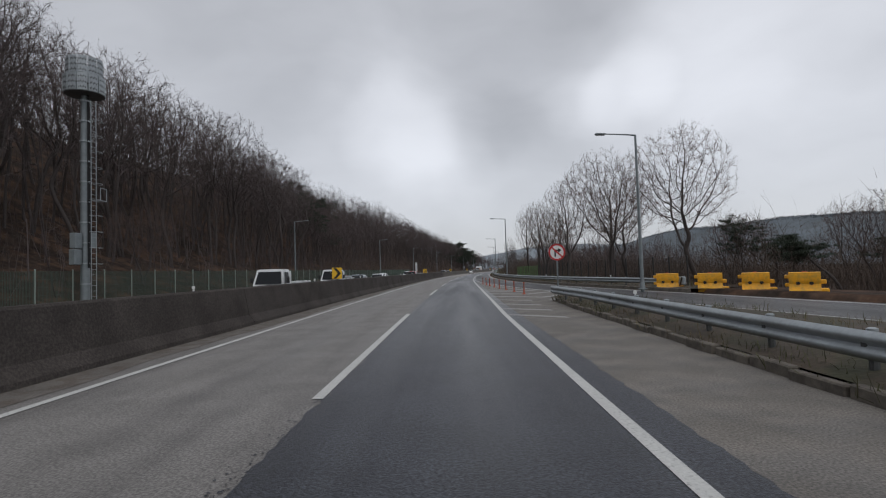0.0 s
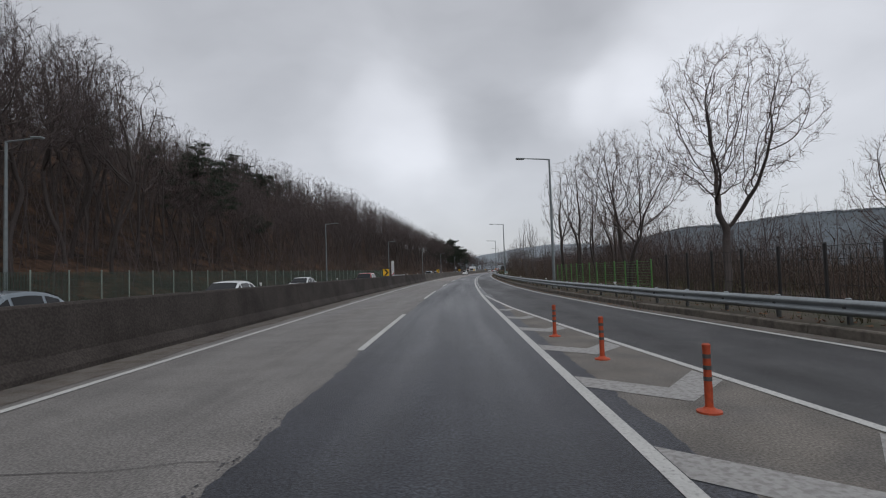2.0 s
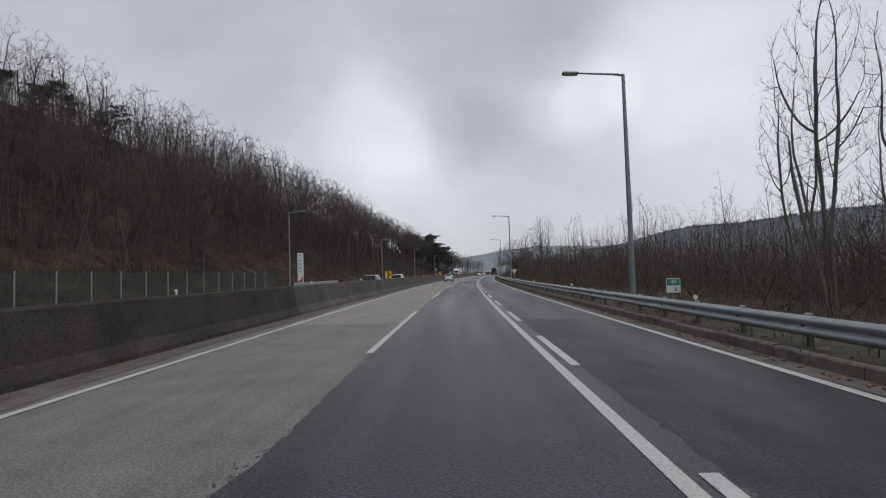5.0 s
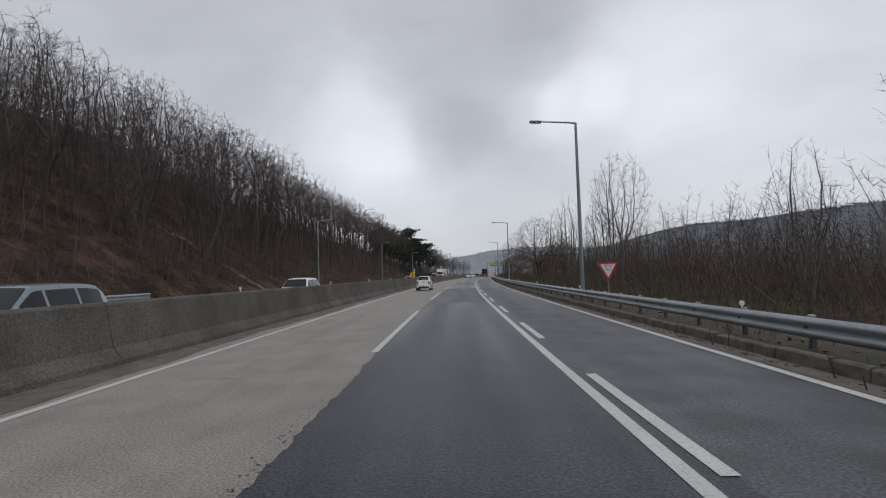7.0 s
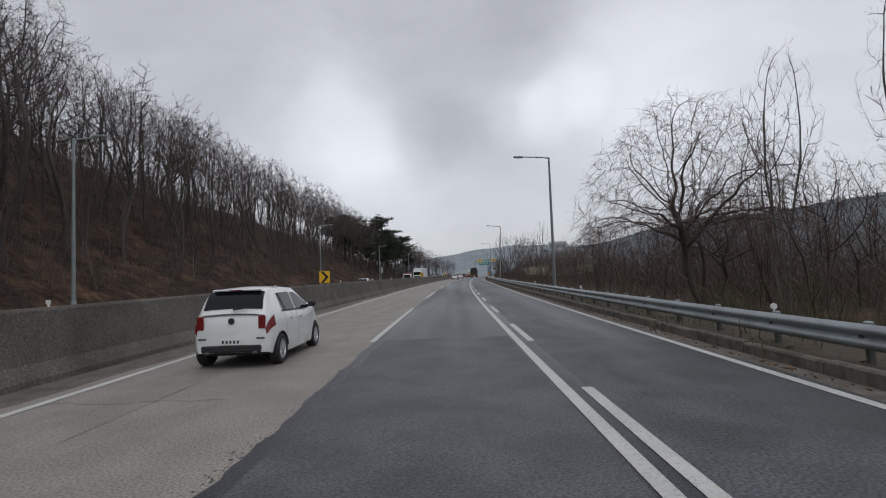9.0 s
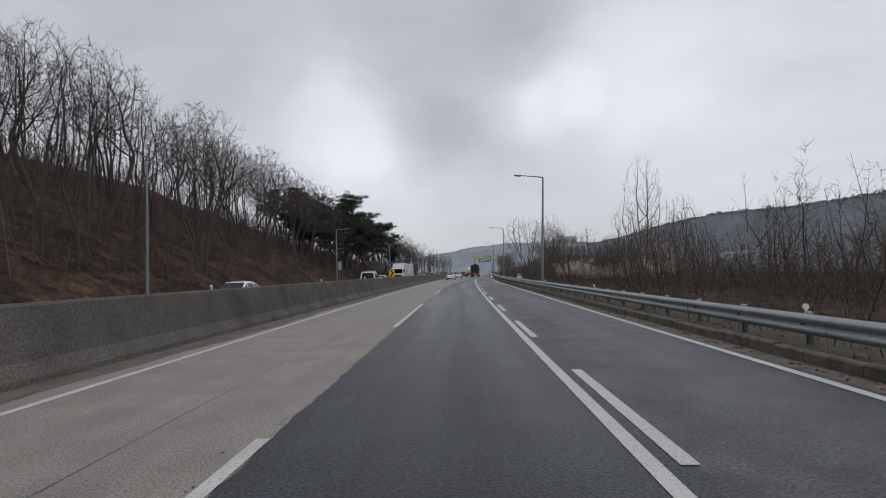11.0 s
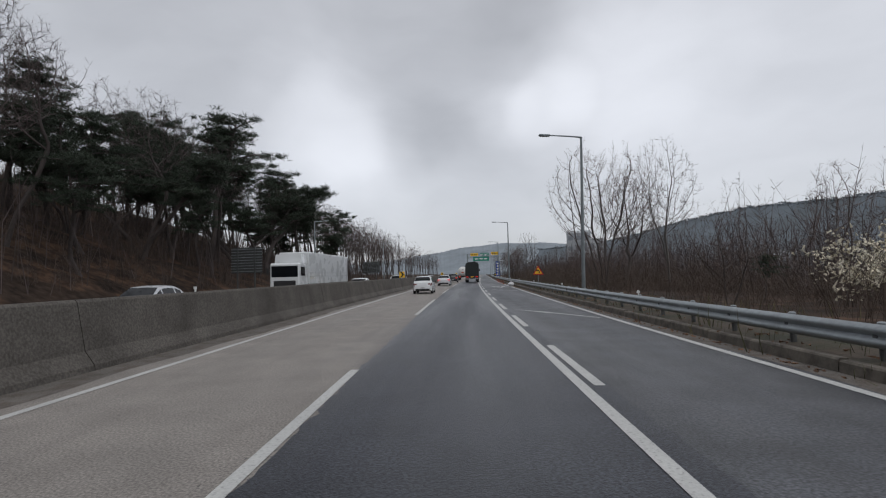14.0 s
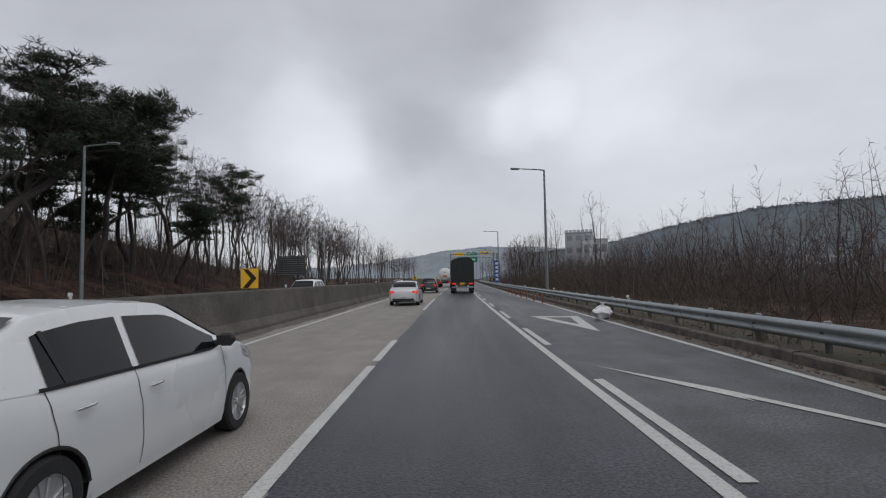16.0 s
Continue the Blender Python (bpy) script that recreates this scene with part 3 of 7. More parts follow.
for a in range(-20, 420, 37):
    n = 26
    ss = np.linspace(a, a + rng.uniform(9, 20), n)
    ls = rng.choice([-4.0, -3.2, -5.1]) + np.cumsum(rng.normal(size=n) * 0.012)
    w = np.abs(rng.normal(size=n)) * 0.002 + 0.002
    rows = [on_road(ss, ls + k * w, 0.0037) for k in (-1, 1)]
    put("crack", Geo().grid(np.stack(rows, 0)), M_CRACK, cracks)

# ---- painted lines ----
lines = thing("lane_marking", "worn white painted lane lines on asphalt", "road marking", kind="structure")
put("solid_line", strip(-60, 480, [lambda s: lane_line(s) - 0.08, lambda s: lane_line(s) + 0.08], 2.0, 0.008), M_PAINT, lines)
put("solid_line", strip(-200, 900, [-5.74, -5.59], 2.0, 0.006), M_PAINT, lines)
put("solid_line", strip(26, 900, [lambda s: edge_line(s) - 0.08, lambda s: edge_line(s) + 0.08], 1.0, 0.009), M_PAINT, lines)
put("solid_line", strip(-58, 26, [lambda s: edge_line(s) - 0.08, lambda s: edge_line(s) + 0.08], 1.0, 0.009), M_PAINT, lines)
put("solid_line", strip(-58, 74.5, [lambda s: gore_line(s) - 0.07, lambda s: gore_line(s) + 0.07], 1.0, 0.009), M_PAINT, lines)
for a, b in [(-27, -15), (-4, 6.8 - 14.2), (6.6, 19.4), (34.0, 43.1), (53.4, 62.2), (73, 84.4), (96.4, 107.4), (119.5, 131), (142, 152.8), (164, 176.0), (186.6, 199), (209.3, 221.8), (232, 244), (254.4, 265.5), (277.2, 287.0), (297.0, 309), (320.8, 333), (343.4, 350.3), (350.9, 354.2), (367, 380), (390, 402), (413, 425), (436, 448)]:
    if b < a:
        continue
    put("dash", strip(a, b, [-1.96, -1.81], 2.0, 0.008), M_PAINT, lines)
dash_start = table([(-10, 81.2), (-9, 88.4), (-8, 95.5), (-7, 102.5), (-6, 109.7), (0, 157.1), (4, 190.7), (5, 199.7), (9, 235.0), (14, 275.5), (19, 315.4), (23, 344.8), (40, 482)])
for k in range(-9, 38):
    a = float(dash_start(k))
    put("dash", strip(a, a + (3.3 if a < 112 else 4.0), [(1.79 if a < 112 or a > 250 else 1.84), (1.95 if a < 112 or a > 250 else 2.00)], 2.0, 0.0085), M_PAINT, lines)
# chevron hatching of the gore: a shallow V, its point towards the traffic
hatch = thing("gore_hatching", "faded pale chevron stripes painted on the gore", "road marking", kind="structure")
for k, left_end in enumerate([17.6, 20.4, 23.2, 26.4, 29.6, 33.0, 36.2, 38.55, 40.85, 43.7, 46.6, 49.6, 52.8, 56.1, 59.4, 62.7]):
    plain = left_end < 28
    l0 = float(lane_line(left_end)) + 0.09
    right = min(3.45 + 0.05 * k, 4.2) if plain else float(gore_line(left_end + 0.4)) - 0.08
    if right < l0 + 0.2:
        continue
    apex = right if plain else l0 + 0.54 * (right - l0)
    a = left_end - (1.5 if plain else 0.85 * (apex - l0))
    wide = 0.46 if plain else 0.70
    g = Geo().add([on_road(s, l, 0.006) for l, s in [(l0, left_end), (l0, left_end + wide), (apex, a + wide), (apex, a)]], [(0, 3, 2, 1)])
    put("stripe", g, M_FADED, hatch)
    if not plain and right - apex > 0.25:
        rise = (right - apex) * 1.2
        g = Geo().add([on_road(s, l, 0.0062) for l, s in [(apex, a), (apex, a + wide), (right - 0.1, a + rise + wide), (right, a + rise)]], [(0, 3, 2, 1)])
        put("stripe", g, M_FADED, hatch)


def paint_shape(name, outline, parent, z=0.0095):
    g = Geo().add([on_road(s, l, z) for l, s in outline], [tuple(range(len(outline)))])
    return put(name, g, M_PAINT, parent)


arrows = thing("merge_markings", "white painted triangles on the merging lane", "road marking", kind="structure")
# long thin tapering arrows and an open give-way triangle
for a in (290.3, 320.4, 347.8):
    paint_shape("arrow", [(2.15, a + 2.2), (3.40, a - 0.55), (3.32, a + 0.25)], arrows)
    paint_shape("bar", [(3.32, a + 0.25), (3.38, a - 0.3), (4.60, a - 2.9), (4.62, a - 2.65)], arrows)
TRI_O, TRI_I = [(2.75, 361.6), (4.62, 361.4), (3.87, 355.6)], [(3.25, 360.9), (4.2, 360.8), (3.82, 357.8)]
for k in range(3):
    paint_shape("bar", [TRI_O[k], TRI_I[k], TRI_I[(k + 1) % 3], TRI_O[(k + 1) % 3]], arrows, 0.0096)

# ---- concrete median barrier, cast in lengths ----
barrier = thing("concrete_barrier", "grimy grey concrete median barrier with sloped foot", "barrier", kind="structure")
PROFILE = [(-6.82, 0.0), (-6.84, 0.10), (-7.02, 0.34), (-7.18, 1.20), (-7.22, 1.25), (-7.44, 1.25), (-7.48, 1.20), (-7.64, 0.34), (-7.82, 0.10), (-7.84, 0.0)]
b_s = -48.0
while b_s < 560:
    length = 16.25
    ss = np.linspace(b_s + 0.012, b_s + length - 0.012, 6)
    lift = np.interp(ss, [-48, 190, 230, 560], [0.0, 0.0, 0.06, 0.06])
    rows = np.stack([on_road(ss, l, z * (1 + lift / 1.25)) for l, z in PROFILE], 1)
    g = Geo().grid(rows)
    m = len(PROFILE)
    g.f += [tuple(range(m)), tuple(range(g.n - 1, g.n - 1 - m, -1))]
    put("segment", g, M_BARRIER if b_s < 128 else M_BARRIER_PALE, barrier)
    b_s += length
# small reflectors on top of the barrier
for k in range(34):
    s = -10 + 12.0 * k
    g = Geo().box((0, 0, 0.05), (0.05, 0.03, 0.10), 0.01).box((0, -0.012, 0.11), (0.09, 0.012, 0.07), 0.004)
    put("reflector", g, M_SIGN_WHITE, barrier, m=stand(s, -7.33, 1.25 + (0.06 if s > 225 else 0)))

# ---- guard rails ----
W_BEAM = [(0.0, 0.72), (-0.03, 0.70), (-0.075, 0.665), (-0.085, 0.635), (-0.075, 0.605), (-0.02, 0.57), (-0.005, 0.545), (-0.02, 0.52), (-0.075, 0.485), (-0.085, 0.455), (-0.075, 0.425), (-0.03, 0.39), (0.0, 0.37)]


def guard_rail(name, lat_of, s0, s1, label, side=1, base=0.0, post_step=2.0):
    rail = thing(name, label, "guard rail", kind="structure")
    a = s0
    while a < s1 - 0.5:
        b = min(a + 4.0, s1)
        ss = np.linspace(a - 0.02, b + 0.12, 4)
        rows = np.stack([on_road(ss, lat_of(ss) + side * o, z + base) for o, z in W_BEAM] + [on_road(ss, lat_of(ss) + side * (o + 0.006), z + base) for o, z in W_BEAM[::-1]], 1)
        put("beam", Geo().grid(rows), M_GALV, rail, smooth=60)
        a = b
    post = Geo().tube([(0, 0, -0.25), (0, 0, 0.70)], 0.055, 8).box((-0.06 * side, 0, 0.545), (0.12, 0.10, 0.2), 0.01)
    cap = Geo().lathe([(0.70, 0.062), (0.735, 0.062), (0.75, 0.04)], "z", 10)
    pm, cm = post.mesh("post", 40), cap.mesh("cap", 40)
    for s in np.arange(s0 + 0.3, s1, post_step):
        m = stand(s, float(lat_of(s)) + side * 0.10, base)
        put("post", pm, M_POST, rail, m=m)
        put("cap", cm, M_GALV, rail, m=m)
    # round reflectors on some posts
    rm = Geo().lathe([(-0.012, 0.055), (0.012, 0.055)], "y", 14, (0, 0, 0.83)).tube([(0, 0, 0.74), (0, 0, 0.80)], 0.015, 6).mesh("reflector", 40)
    for s in np.arange(s0 + 6.3, s1, 14.0):
        put("reflector", rm, M_SIGN_WHITE, rail, m=stand(s, float(lat_of(s)) + side * 0.06, base))
    return rail


guard_rail("guard_rail", rail_line, 31.5, 520, "galvanised steel corrugated guard rail on round posts")
guard_rail("guard_rail", table([(-40, 4.85), (14, 4.85), (20, 4.75), (24.2, 4.45)]), -34, 24.2, "galvanised steel guard rail along the grassy island")
guard_rail("guard_rail", table([(160, -19.4), (185, -19.2)]), 166, 184, "galvanised steel guard rail below the wooded slope", side=-1, base=0.3)

# ---- kerbs: single concrete lengths ----
kerb = thing("kerb", "stained concrete kerb stones along the slip lane", "kerb", kind="structure")
for k, s in enumerate(np.arange(28.0, 430, 2.0)):
    dz = 0.012 * math.sin(k * 2.7)
    ss = np.array([s + 0.012, s + 1.0, s + 1.988])
    e = edge_line(ss) + np.interp(ss, [30, 60, 80], [0.75, 0.62, 0.58])
    sec = [(0.0, -0.05), (0.015, 0.17 + dz), (0.04, 0.2 + dz), (0.17, 0.2 + dz), (0.19, 0.05)]
    g = Geo().grid(np.stack([on_road(ss, e + o, z) for o, z in sec], 1))
    g.f += [(0, 1, 2, 3, 4), (14, 13, 12, 11, 10)]
    put("kerb_stone", g, M_KERB, kerb)
kerb2 = thing("island_kerb", "low weathered kerb stones edging the grassy island", "kerb", kind="structure")
for k, s in enumerate(np.arange(-30.0, 25, 1.0)):
    off = 4.38 + 0.02 * math.sin(k * 1.9) + (0.0 if s < 18 else (s - 18) ** 2 * 0.008)
    g = Geo().box((0.07, 0.5, 0.03), (0.15, 0.965, 0.24 + 0.03 * math.sin(k * 3.1)), 0.02)
    put("kerb_stone", g, M_KERB, kerb2, m=stand(s, off, 0, 1.5 * math.sin(k * 2.3)))
# the island between the road and the slip lane
isl = strip(-58, 25, [4.52, lambda s: np.minimum(5.3, gore_line(s) - 0.5), lambda s: np.maximum(4.9, gore_line(s) * 0.5 + 2.6), lambda s: np.maximum(5.0, gore_line(s) - 0.35)], 1.0,
            [0.15, lambda s: 0.30 + 0.03 * np.sin(s * 1.3), lambda s: 0.22 + 0.03 * np.sin(s * 0.9), 0.05])
put("island_soil", isl, M_VERGE, label="dry brown soil island with sparse grass", category="ground", kind="structure", smooth=60)
put("verge_soil", strip(28, 520, [lambda s: rail_line(s) - 0.32, lambda s: rail_line(s) + 0.4, lambda s: rail_line(s) + 1.6, lambda s: rail_line(s) + 3.0], 1.5, [0.17, lambda s: 0.2 + 0.02 * np.sin(s * 1.1), lambda s: 0.2 + 0.04 * np.sin(s * 0.7), lambda s: ground_z(s, rail_line(s) + 3.0) + 0.01]), M_VERGE,
    label="dry verge soil with dead leaves and grass", category="ground", kind="structure", smooth=60)
put("far_verge", strip(-200, 900, [-21.9, -21.2, -20.5], 2.0, [0.06, 0.15, 0.02]), M_VERGE, label="dry verge below the wooded slope", category="ground", kind="structure")

def unit(v):
    return v / (np.linalg.norm(v, axis=-1, keepdims=True) + 1e-9)


def ribbons(g, rng, p0, p1, r0, r1):
    """Many thin straight lengths of wood at once, each a narrow face turned at random."""
    n = len(p0)
    if n == 0:
        return
    a = unit(np.cross(p1 - p0, rng.normal(size=(n, 3))))
    v = np.stack([p0 + a * r0[:, None], p0 - a * r0[:, None], p1 - a * r1[:, None], p1 + a * r1[:, None]], 1).reshape(-1, 3)
    g.add(v, (np.arange(n)[:, None] * 4 + np.arange(4)).tolist())


def spikes(g, rng, p0, p1, r):
    """Many fine twigs at once, each ending in a point."""
    n = len(p0)
    if n == 0:
        return
    a = unit(np.cross(p1 - p0, rng.normal(size=(n, 3)))) * np.broadcast_to(r, (n,))[:, None]
    g.add(np.stack([p0 + a, p0 - a, p1], 1).reshape(-1, 3), (np.arange(n)[:, None] * 3 + np.arange(3)).tolist())


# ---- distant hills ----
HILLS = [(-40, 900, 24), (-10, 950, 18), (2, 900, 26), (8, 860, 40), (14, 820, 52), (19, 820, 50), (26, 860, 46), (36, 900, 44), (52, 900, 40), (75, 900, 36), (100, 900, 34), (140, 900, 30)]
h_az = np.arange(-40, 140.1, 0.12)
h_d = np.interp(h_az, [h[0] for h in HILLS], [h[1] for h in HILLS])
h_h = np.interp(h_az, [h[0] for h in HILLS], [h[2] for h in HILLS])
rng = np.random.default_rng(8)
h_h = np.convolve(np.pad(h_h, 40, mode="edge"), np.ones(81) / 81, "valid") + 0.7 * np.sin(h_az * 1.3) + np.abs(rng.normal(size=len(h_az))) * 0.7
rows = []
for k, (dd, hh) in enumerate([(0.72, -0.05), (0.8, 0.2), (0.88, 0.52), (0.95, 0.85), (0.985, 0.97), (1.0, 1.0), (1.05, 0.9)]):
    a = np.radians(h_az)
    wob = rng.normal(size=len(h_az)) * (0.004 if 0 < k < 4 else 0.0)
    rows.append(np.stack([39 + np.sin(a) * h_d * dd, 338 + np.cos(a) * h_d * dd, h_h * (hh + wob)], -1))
put("backdrop", Geo().grid(np.stack(rows, 0)), M_HILL, label="wooded hills with distance haze painted into their pale blue-grey", category="hill", kind="structure", smooth=80)
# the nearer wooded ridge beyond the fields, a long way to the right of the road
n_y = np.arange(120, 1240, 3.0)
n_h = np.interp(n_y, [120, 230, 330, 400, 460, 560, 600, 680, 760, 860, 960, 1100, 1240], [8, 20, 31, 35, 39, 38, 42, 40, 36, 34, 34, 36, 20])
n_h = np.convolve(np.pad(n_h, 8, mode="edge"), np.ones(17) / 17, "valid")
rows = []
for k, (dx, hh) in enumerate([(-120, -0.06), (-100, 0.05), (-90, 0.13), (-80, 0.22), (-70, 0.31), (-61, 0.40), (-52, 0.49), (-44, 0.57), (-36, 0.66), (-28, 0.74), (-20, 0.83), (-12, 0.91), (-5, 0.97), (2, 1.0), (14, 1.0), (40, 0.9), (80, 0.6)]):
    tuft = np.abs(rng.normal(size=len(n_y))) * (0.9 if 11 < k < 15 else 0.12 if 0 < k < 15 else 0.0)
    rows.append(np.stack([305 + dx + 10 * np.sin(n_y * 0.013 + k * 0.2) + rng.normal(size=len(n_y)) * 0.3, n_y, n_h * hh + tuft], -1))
put("backdrop", Geo().grid(np.stack(rows, 0)), M_RIDGE, label="nearer wooded ridge with thin mist painted into its blue-grey", category="hill", kind="structure", smooth=80)
fuzz, count = Geo(), 14000
f_i, f_j = rng.integers(12, 15, size=count), rng.integers(0, len(n_y), size=count)
f_p = np.stack(rows, 0)[f_i, f_j] + rng.normal(size=(count, 3)) * np.array([2.2, 1.6, 0.0])
spikes(fuzz, rng, f_p, f_p + np.stack([rng.normal(size=count) * 0.9, rng.normal(size=count) * 0.9, rng.uniform(0.4, 1.3, size=count)], -1), 0.45)
# the treetops take the ridge colour with its painted mist
put("ridge_wood", fuzz, M_RIDGE, label="treetops along the crest of the far ridge, mist painted into their grey", category="woodland", kind="stuff")


# ---- trees ----
def branch_path(rng, start, way, length, n, wander, lift):
    pts, d = [np.array(start, float)], np.array(way, float)
    for _ in range(n):
        d = d + rng.normal(size=3) * wander + np.array([0, 0, lift])
        d /= np.linalg.norm(d)
        pts.append(pts[-1] + d * length / n)
    return np.array(pts)


def spike(g, p0, p1, r, flat=False):
    """A thin twig with three sides that ends in a point; the finest ones far off have a single face."""
    d = p1 - p0
    if flat:
        a = np.cross(d, (p0[1] % 1 - 0.5, p0[0] % 1 - 0.5, 0.6 - p0[2] % 1))
        a = a / (np.linalg.norm(a) + 1e-9) * r
        g.add([p0 + a, p0 - a, p1], [(0, 1, 2)])
        return
    a = np.cross(d, (0.3, 0.5, 0.81))
    a = a / (np.linalg.norm(a) + 1e-9) * r
    b = np.cross(d, a)
    b = b / (np.linalg.norm(b) + 1e-9) * r
    g.add([p0 + a, p0 - 0.5 * a + 0.87 * b, p0 - 0.5 * a - 0.87 * b, p1], [(0, 1, 3), (1, 2, 3), (2, 0, 3)])


def turned(rng, way, degrees):
    """A way that leaves the given one by about that angle, to any side."""
    w = np.asarray(way, float)
    side = np.cross(w, rng.normal(size=3))
    side /= np.linalg.norm(side) + 1e-9
    a = radians(degrees * rng.uniform(0.75, 1.25))
    return w * math.cos(a) + side * math.sin(a)


def grow_tree(seed, height, crown_from=0.3, width=4.0, gap=0.6, step=0.32, stems=1, tilt=0.2, lean=0.0, r0=0.2, tip=0.006, up=0.12, twigs=2, twig_len=0.5, twig_up=0.25, arch=0.0, wander=0.10, rise=1.0, bites=5, thick=0.018, shoots=1):
    """Wood and twigs of a bare tree whose branches reach out for free room in its crown."""
    rng = np.random.default_rng(seed)
    z0 = height * crown_from
    half = (height - z0) / 2
    mid = np.array([lean * height * 0.35, 0, z0 + half * 1.02])
    room = int(4.19 * width * width * half / gap ** 3)
    p = unit(rng.normal(size=(room, 3))) * rng.uniform(0, 1, size=(room, 1)) ** 0.30
    p *= np.where(p[:, 2:] < 0, (1 + 0.35 * p[:, 2:]), 1.0) * np.array([width, width, half]) * 0.97
    for _ in range(bites):                          # gaps that make the outline uneven
        c = unit(rng.normal(size=3)) * np.array([width, width, half]) * 0.95
        p = p[np.linalg.norm(p - c, axis=1) > width * rng.uniform(0.2, 0.42)]
    free = p + mid
    pos, par = [], []
    for st in range(stems):                         # the trunks
        a = 2 * math.pi * st / stems + rng.uniform(0, 1)
        out = tilt * rng.uniform(0.5, 1.3) if stems > 1 else 0.0
        way = unit(np.array([math.cos(a) * out + lean * 0.8, math.sin(a) * out, 1.0]))
        ln = (z0 * rise + 0.3) * rng.uniform(0.9, 1.1)
        n = max(3, int(ln / step))
        line = branch_path(rng, (rng.normal() * 0.08 * (stems > 1), rng.normal() * 0.08 * (stems > 1), -0.3), way, ln, n, wander * 0.5, 0.03)
        for k, q in enumerate(line):
            par.append(len(pos) - 1 if k else -1)
            pos.append(q)
    pos, par = np.array(pos), list(par)
    near = np.linalg.norm(free[:, None] - pos[None], axis=2)
    best, best_d = near.argmin(1), near.min(1)
    for _ in range(260):
        if not len(free):
            break
        acc = np.zeros_like(pos)
        np.add.at(acc, best, unit(free - pos[best]))
        live = np.unique(best)
        d = unit(unit(acc[live]) + rng.normal(size=(len(live), 3)) * wander * 2.2 + np.array([0, 0, up]))
        fresh = pos[live] + d * step
        ok = np.ones(len(fresh), bool)
        for i in range(0, len(fresh), 400):
            ok[i:i + 400] = np.linalg.norm(fresh[i:i + 400, None] - pos[None], axis=2).min(1) > step * 0.45
        if not ok.any():
            break
        fresh, live = fresh[ok], live[ok]
        base = len(pos)
        pos = np.concatenate([pos, fresh])
        par += live.tolist()
        near = np.linalg.norm(free[:, None] - fresh[None], axis=2)
        m, md = near.argmin(1), near.min(1)
        better = md < best_d
        best, best_d = np.where(better, m + base, best), np.where(better, md, best_d)
        keep = best_d > step * 1.15
        free, best, best_d = free[keep], best[keep], best_d[keep]
    par = np.array(par)
    n = len(pos)
    load, kids = np.zeros(n), [[] for _ in range(n)]
    for i in range(n - 1, -1, -1):
        if load[i] == 0:
            load[i] = 1
        if par[i] >= 0:
            load[par[i]] += load[i]
            kids[par[i]].append(i)
    main = np.array([max(k, key=lambda j: load[j]) if k else -1 for k in kids])
    e = math.log(max(load[0], 3)) / math.log(r0 / tip)
    rad = np.minimum(tip * load ** (1 / e), r0)
    rad[load <= 1.5] = tip
    for _ in range(2):                              # ease the kinks
        has = (par >= 0) & (main >= 0)
        pos[has] = 0.5 * pos[has] + 0.25 * (pos[par[has]] + pos[main[has]])
    if arch:
        rho = np.linalg.norm(pos[:, :2] - mid[:2], axis=1) / width
        pos[:, 2] -= arch * rho ** 2.2 * height * np.clip(pos[:, 2] / height * 1.6, 0, 1)
    pos[:, 2] *= np.where(pos[:, 2] > 0, height / pos[:, 2].max(), 1.0)
    wood, fine = Geo(), Geo()
    stout = rad > thick
    for i in range(n):                              # stout runs as tubes
        if not stout[i] or (par[i] >= 0 and main[par[i]] == i):
            continue
        run = ([par[i]] if par[i] >= 0 else []) + [i]
        j = main[i]
        while j >= 0 and stout[j]:
            run.append(j)
            j = main[j]
        if j >= 0:
            run.append(j)
        if len(run) < 2:
            continue
        rr = rad[run].copy()
        if par[i] >= 0:
            rr[0] = rad[i]
        else:
            rr[:2] *= (1.35, 1.12)
        r = rad[i]
        wood.tube(pos[run], rr, 8 if r > 0.12 else 6 if r > 0.06 else 4 if r > 0.03 else 3, False)
    thin = np.where(~stout & (par >= 0))[0]
    ribbons(fine, rng, pos[par[thin]], pos[thin], np.minimum(rad[par[thin]], thick), rad[thin])
    leafy = np.where((rad < thick * 0.75) & (par >= 0))[0]
    if twigs and len(leafy):
        src = np.repeat(leafy, twigs)
        d = unit(pos[src] - pos[par[src]])
        w = unit(d + unit(rng.normal(size=(len(src), 3))) * 0.85 + np.array([0, 0, twig_up]))
        q = pos[src] - d * step * rng.uniform(0, 1, size=(len(src), 1))
        reach = w * twig_len * rng.uniform(0.5, 1.15, size=(len(src), 1))
        spikes(fine, rng, q, q + reach, tip)
        for _ in range(shoots):                     # side shoots on the twigs
            q2 = q + reach * rng.uniform(0.15, 0.75, size=(len(src), 1))
            w2 = unit(w + unit(rng.normal(size=(len(src), 3))) * 0.9)
            spikes(fine, rng, q2, q2 + w2 * twig_len * rng.uniform(0.25, 0.6, size=(len(src), 1)), tip * 0.8)
    return wood, fine


def tree_thing(name, geos, label, bark, twig, m, group="", category="tree"):
    ob = thing(name, label, category, m, group)
    put("trunk", geos[0], bark, ob)
    put("crown", geos[1], twig, ob)
    return ob


def as_mesh(pair, name):
    return (pair[0].mesh(name + "_wood", 70), pair[1].mesh(name + "_twigs"))


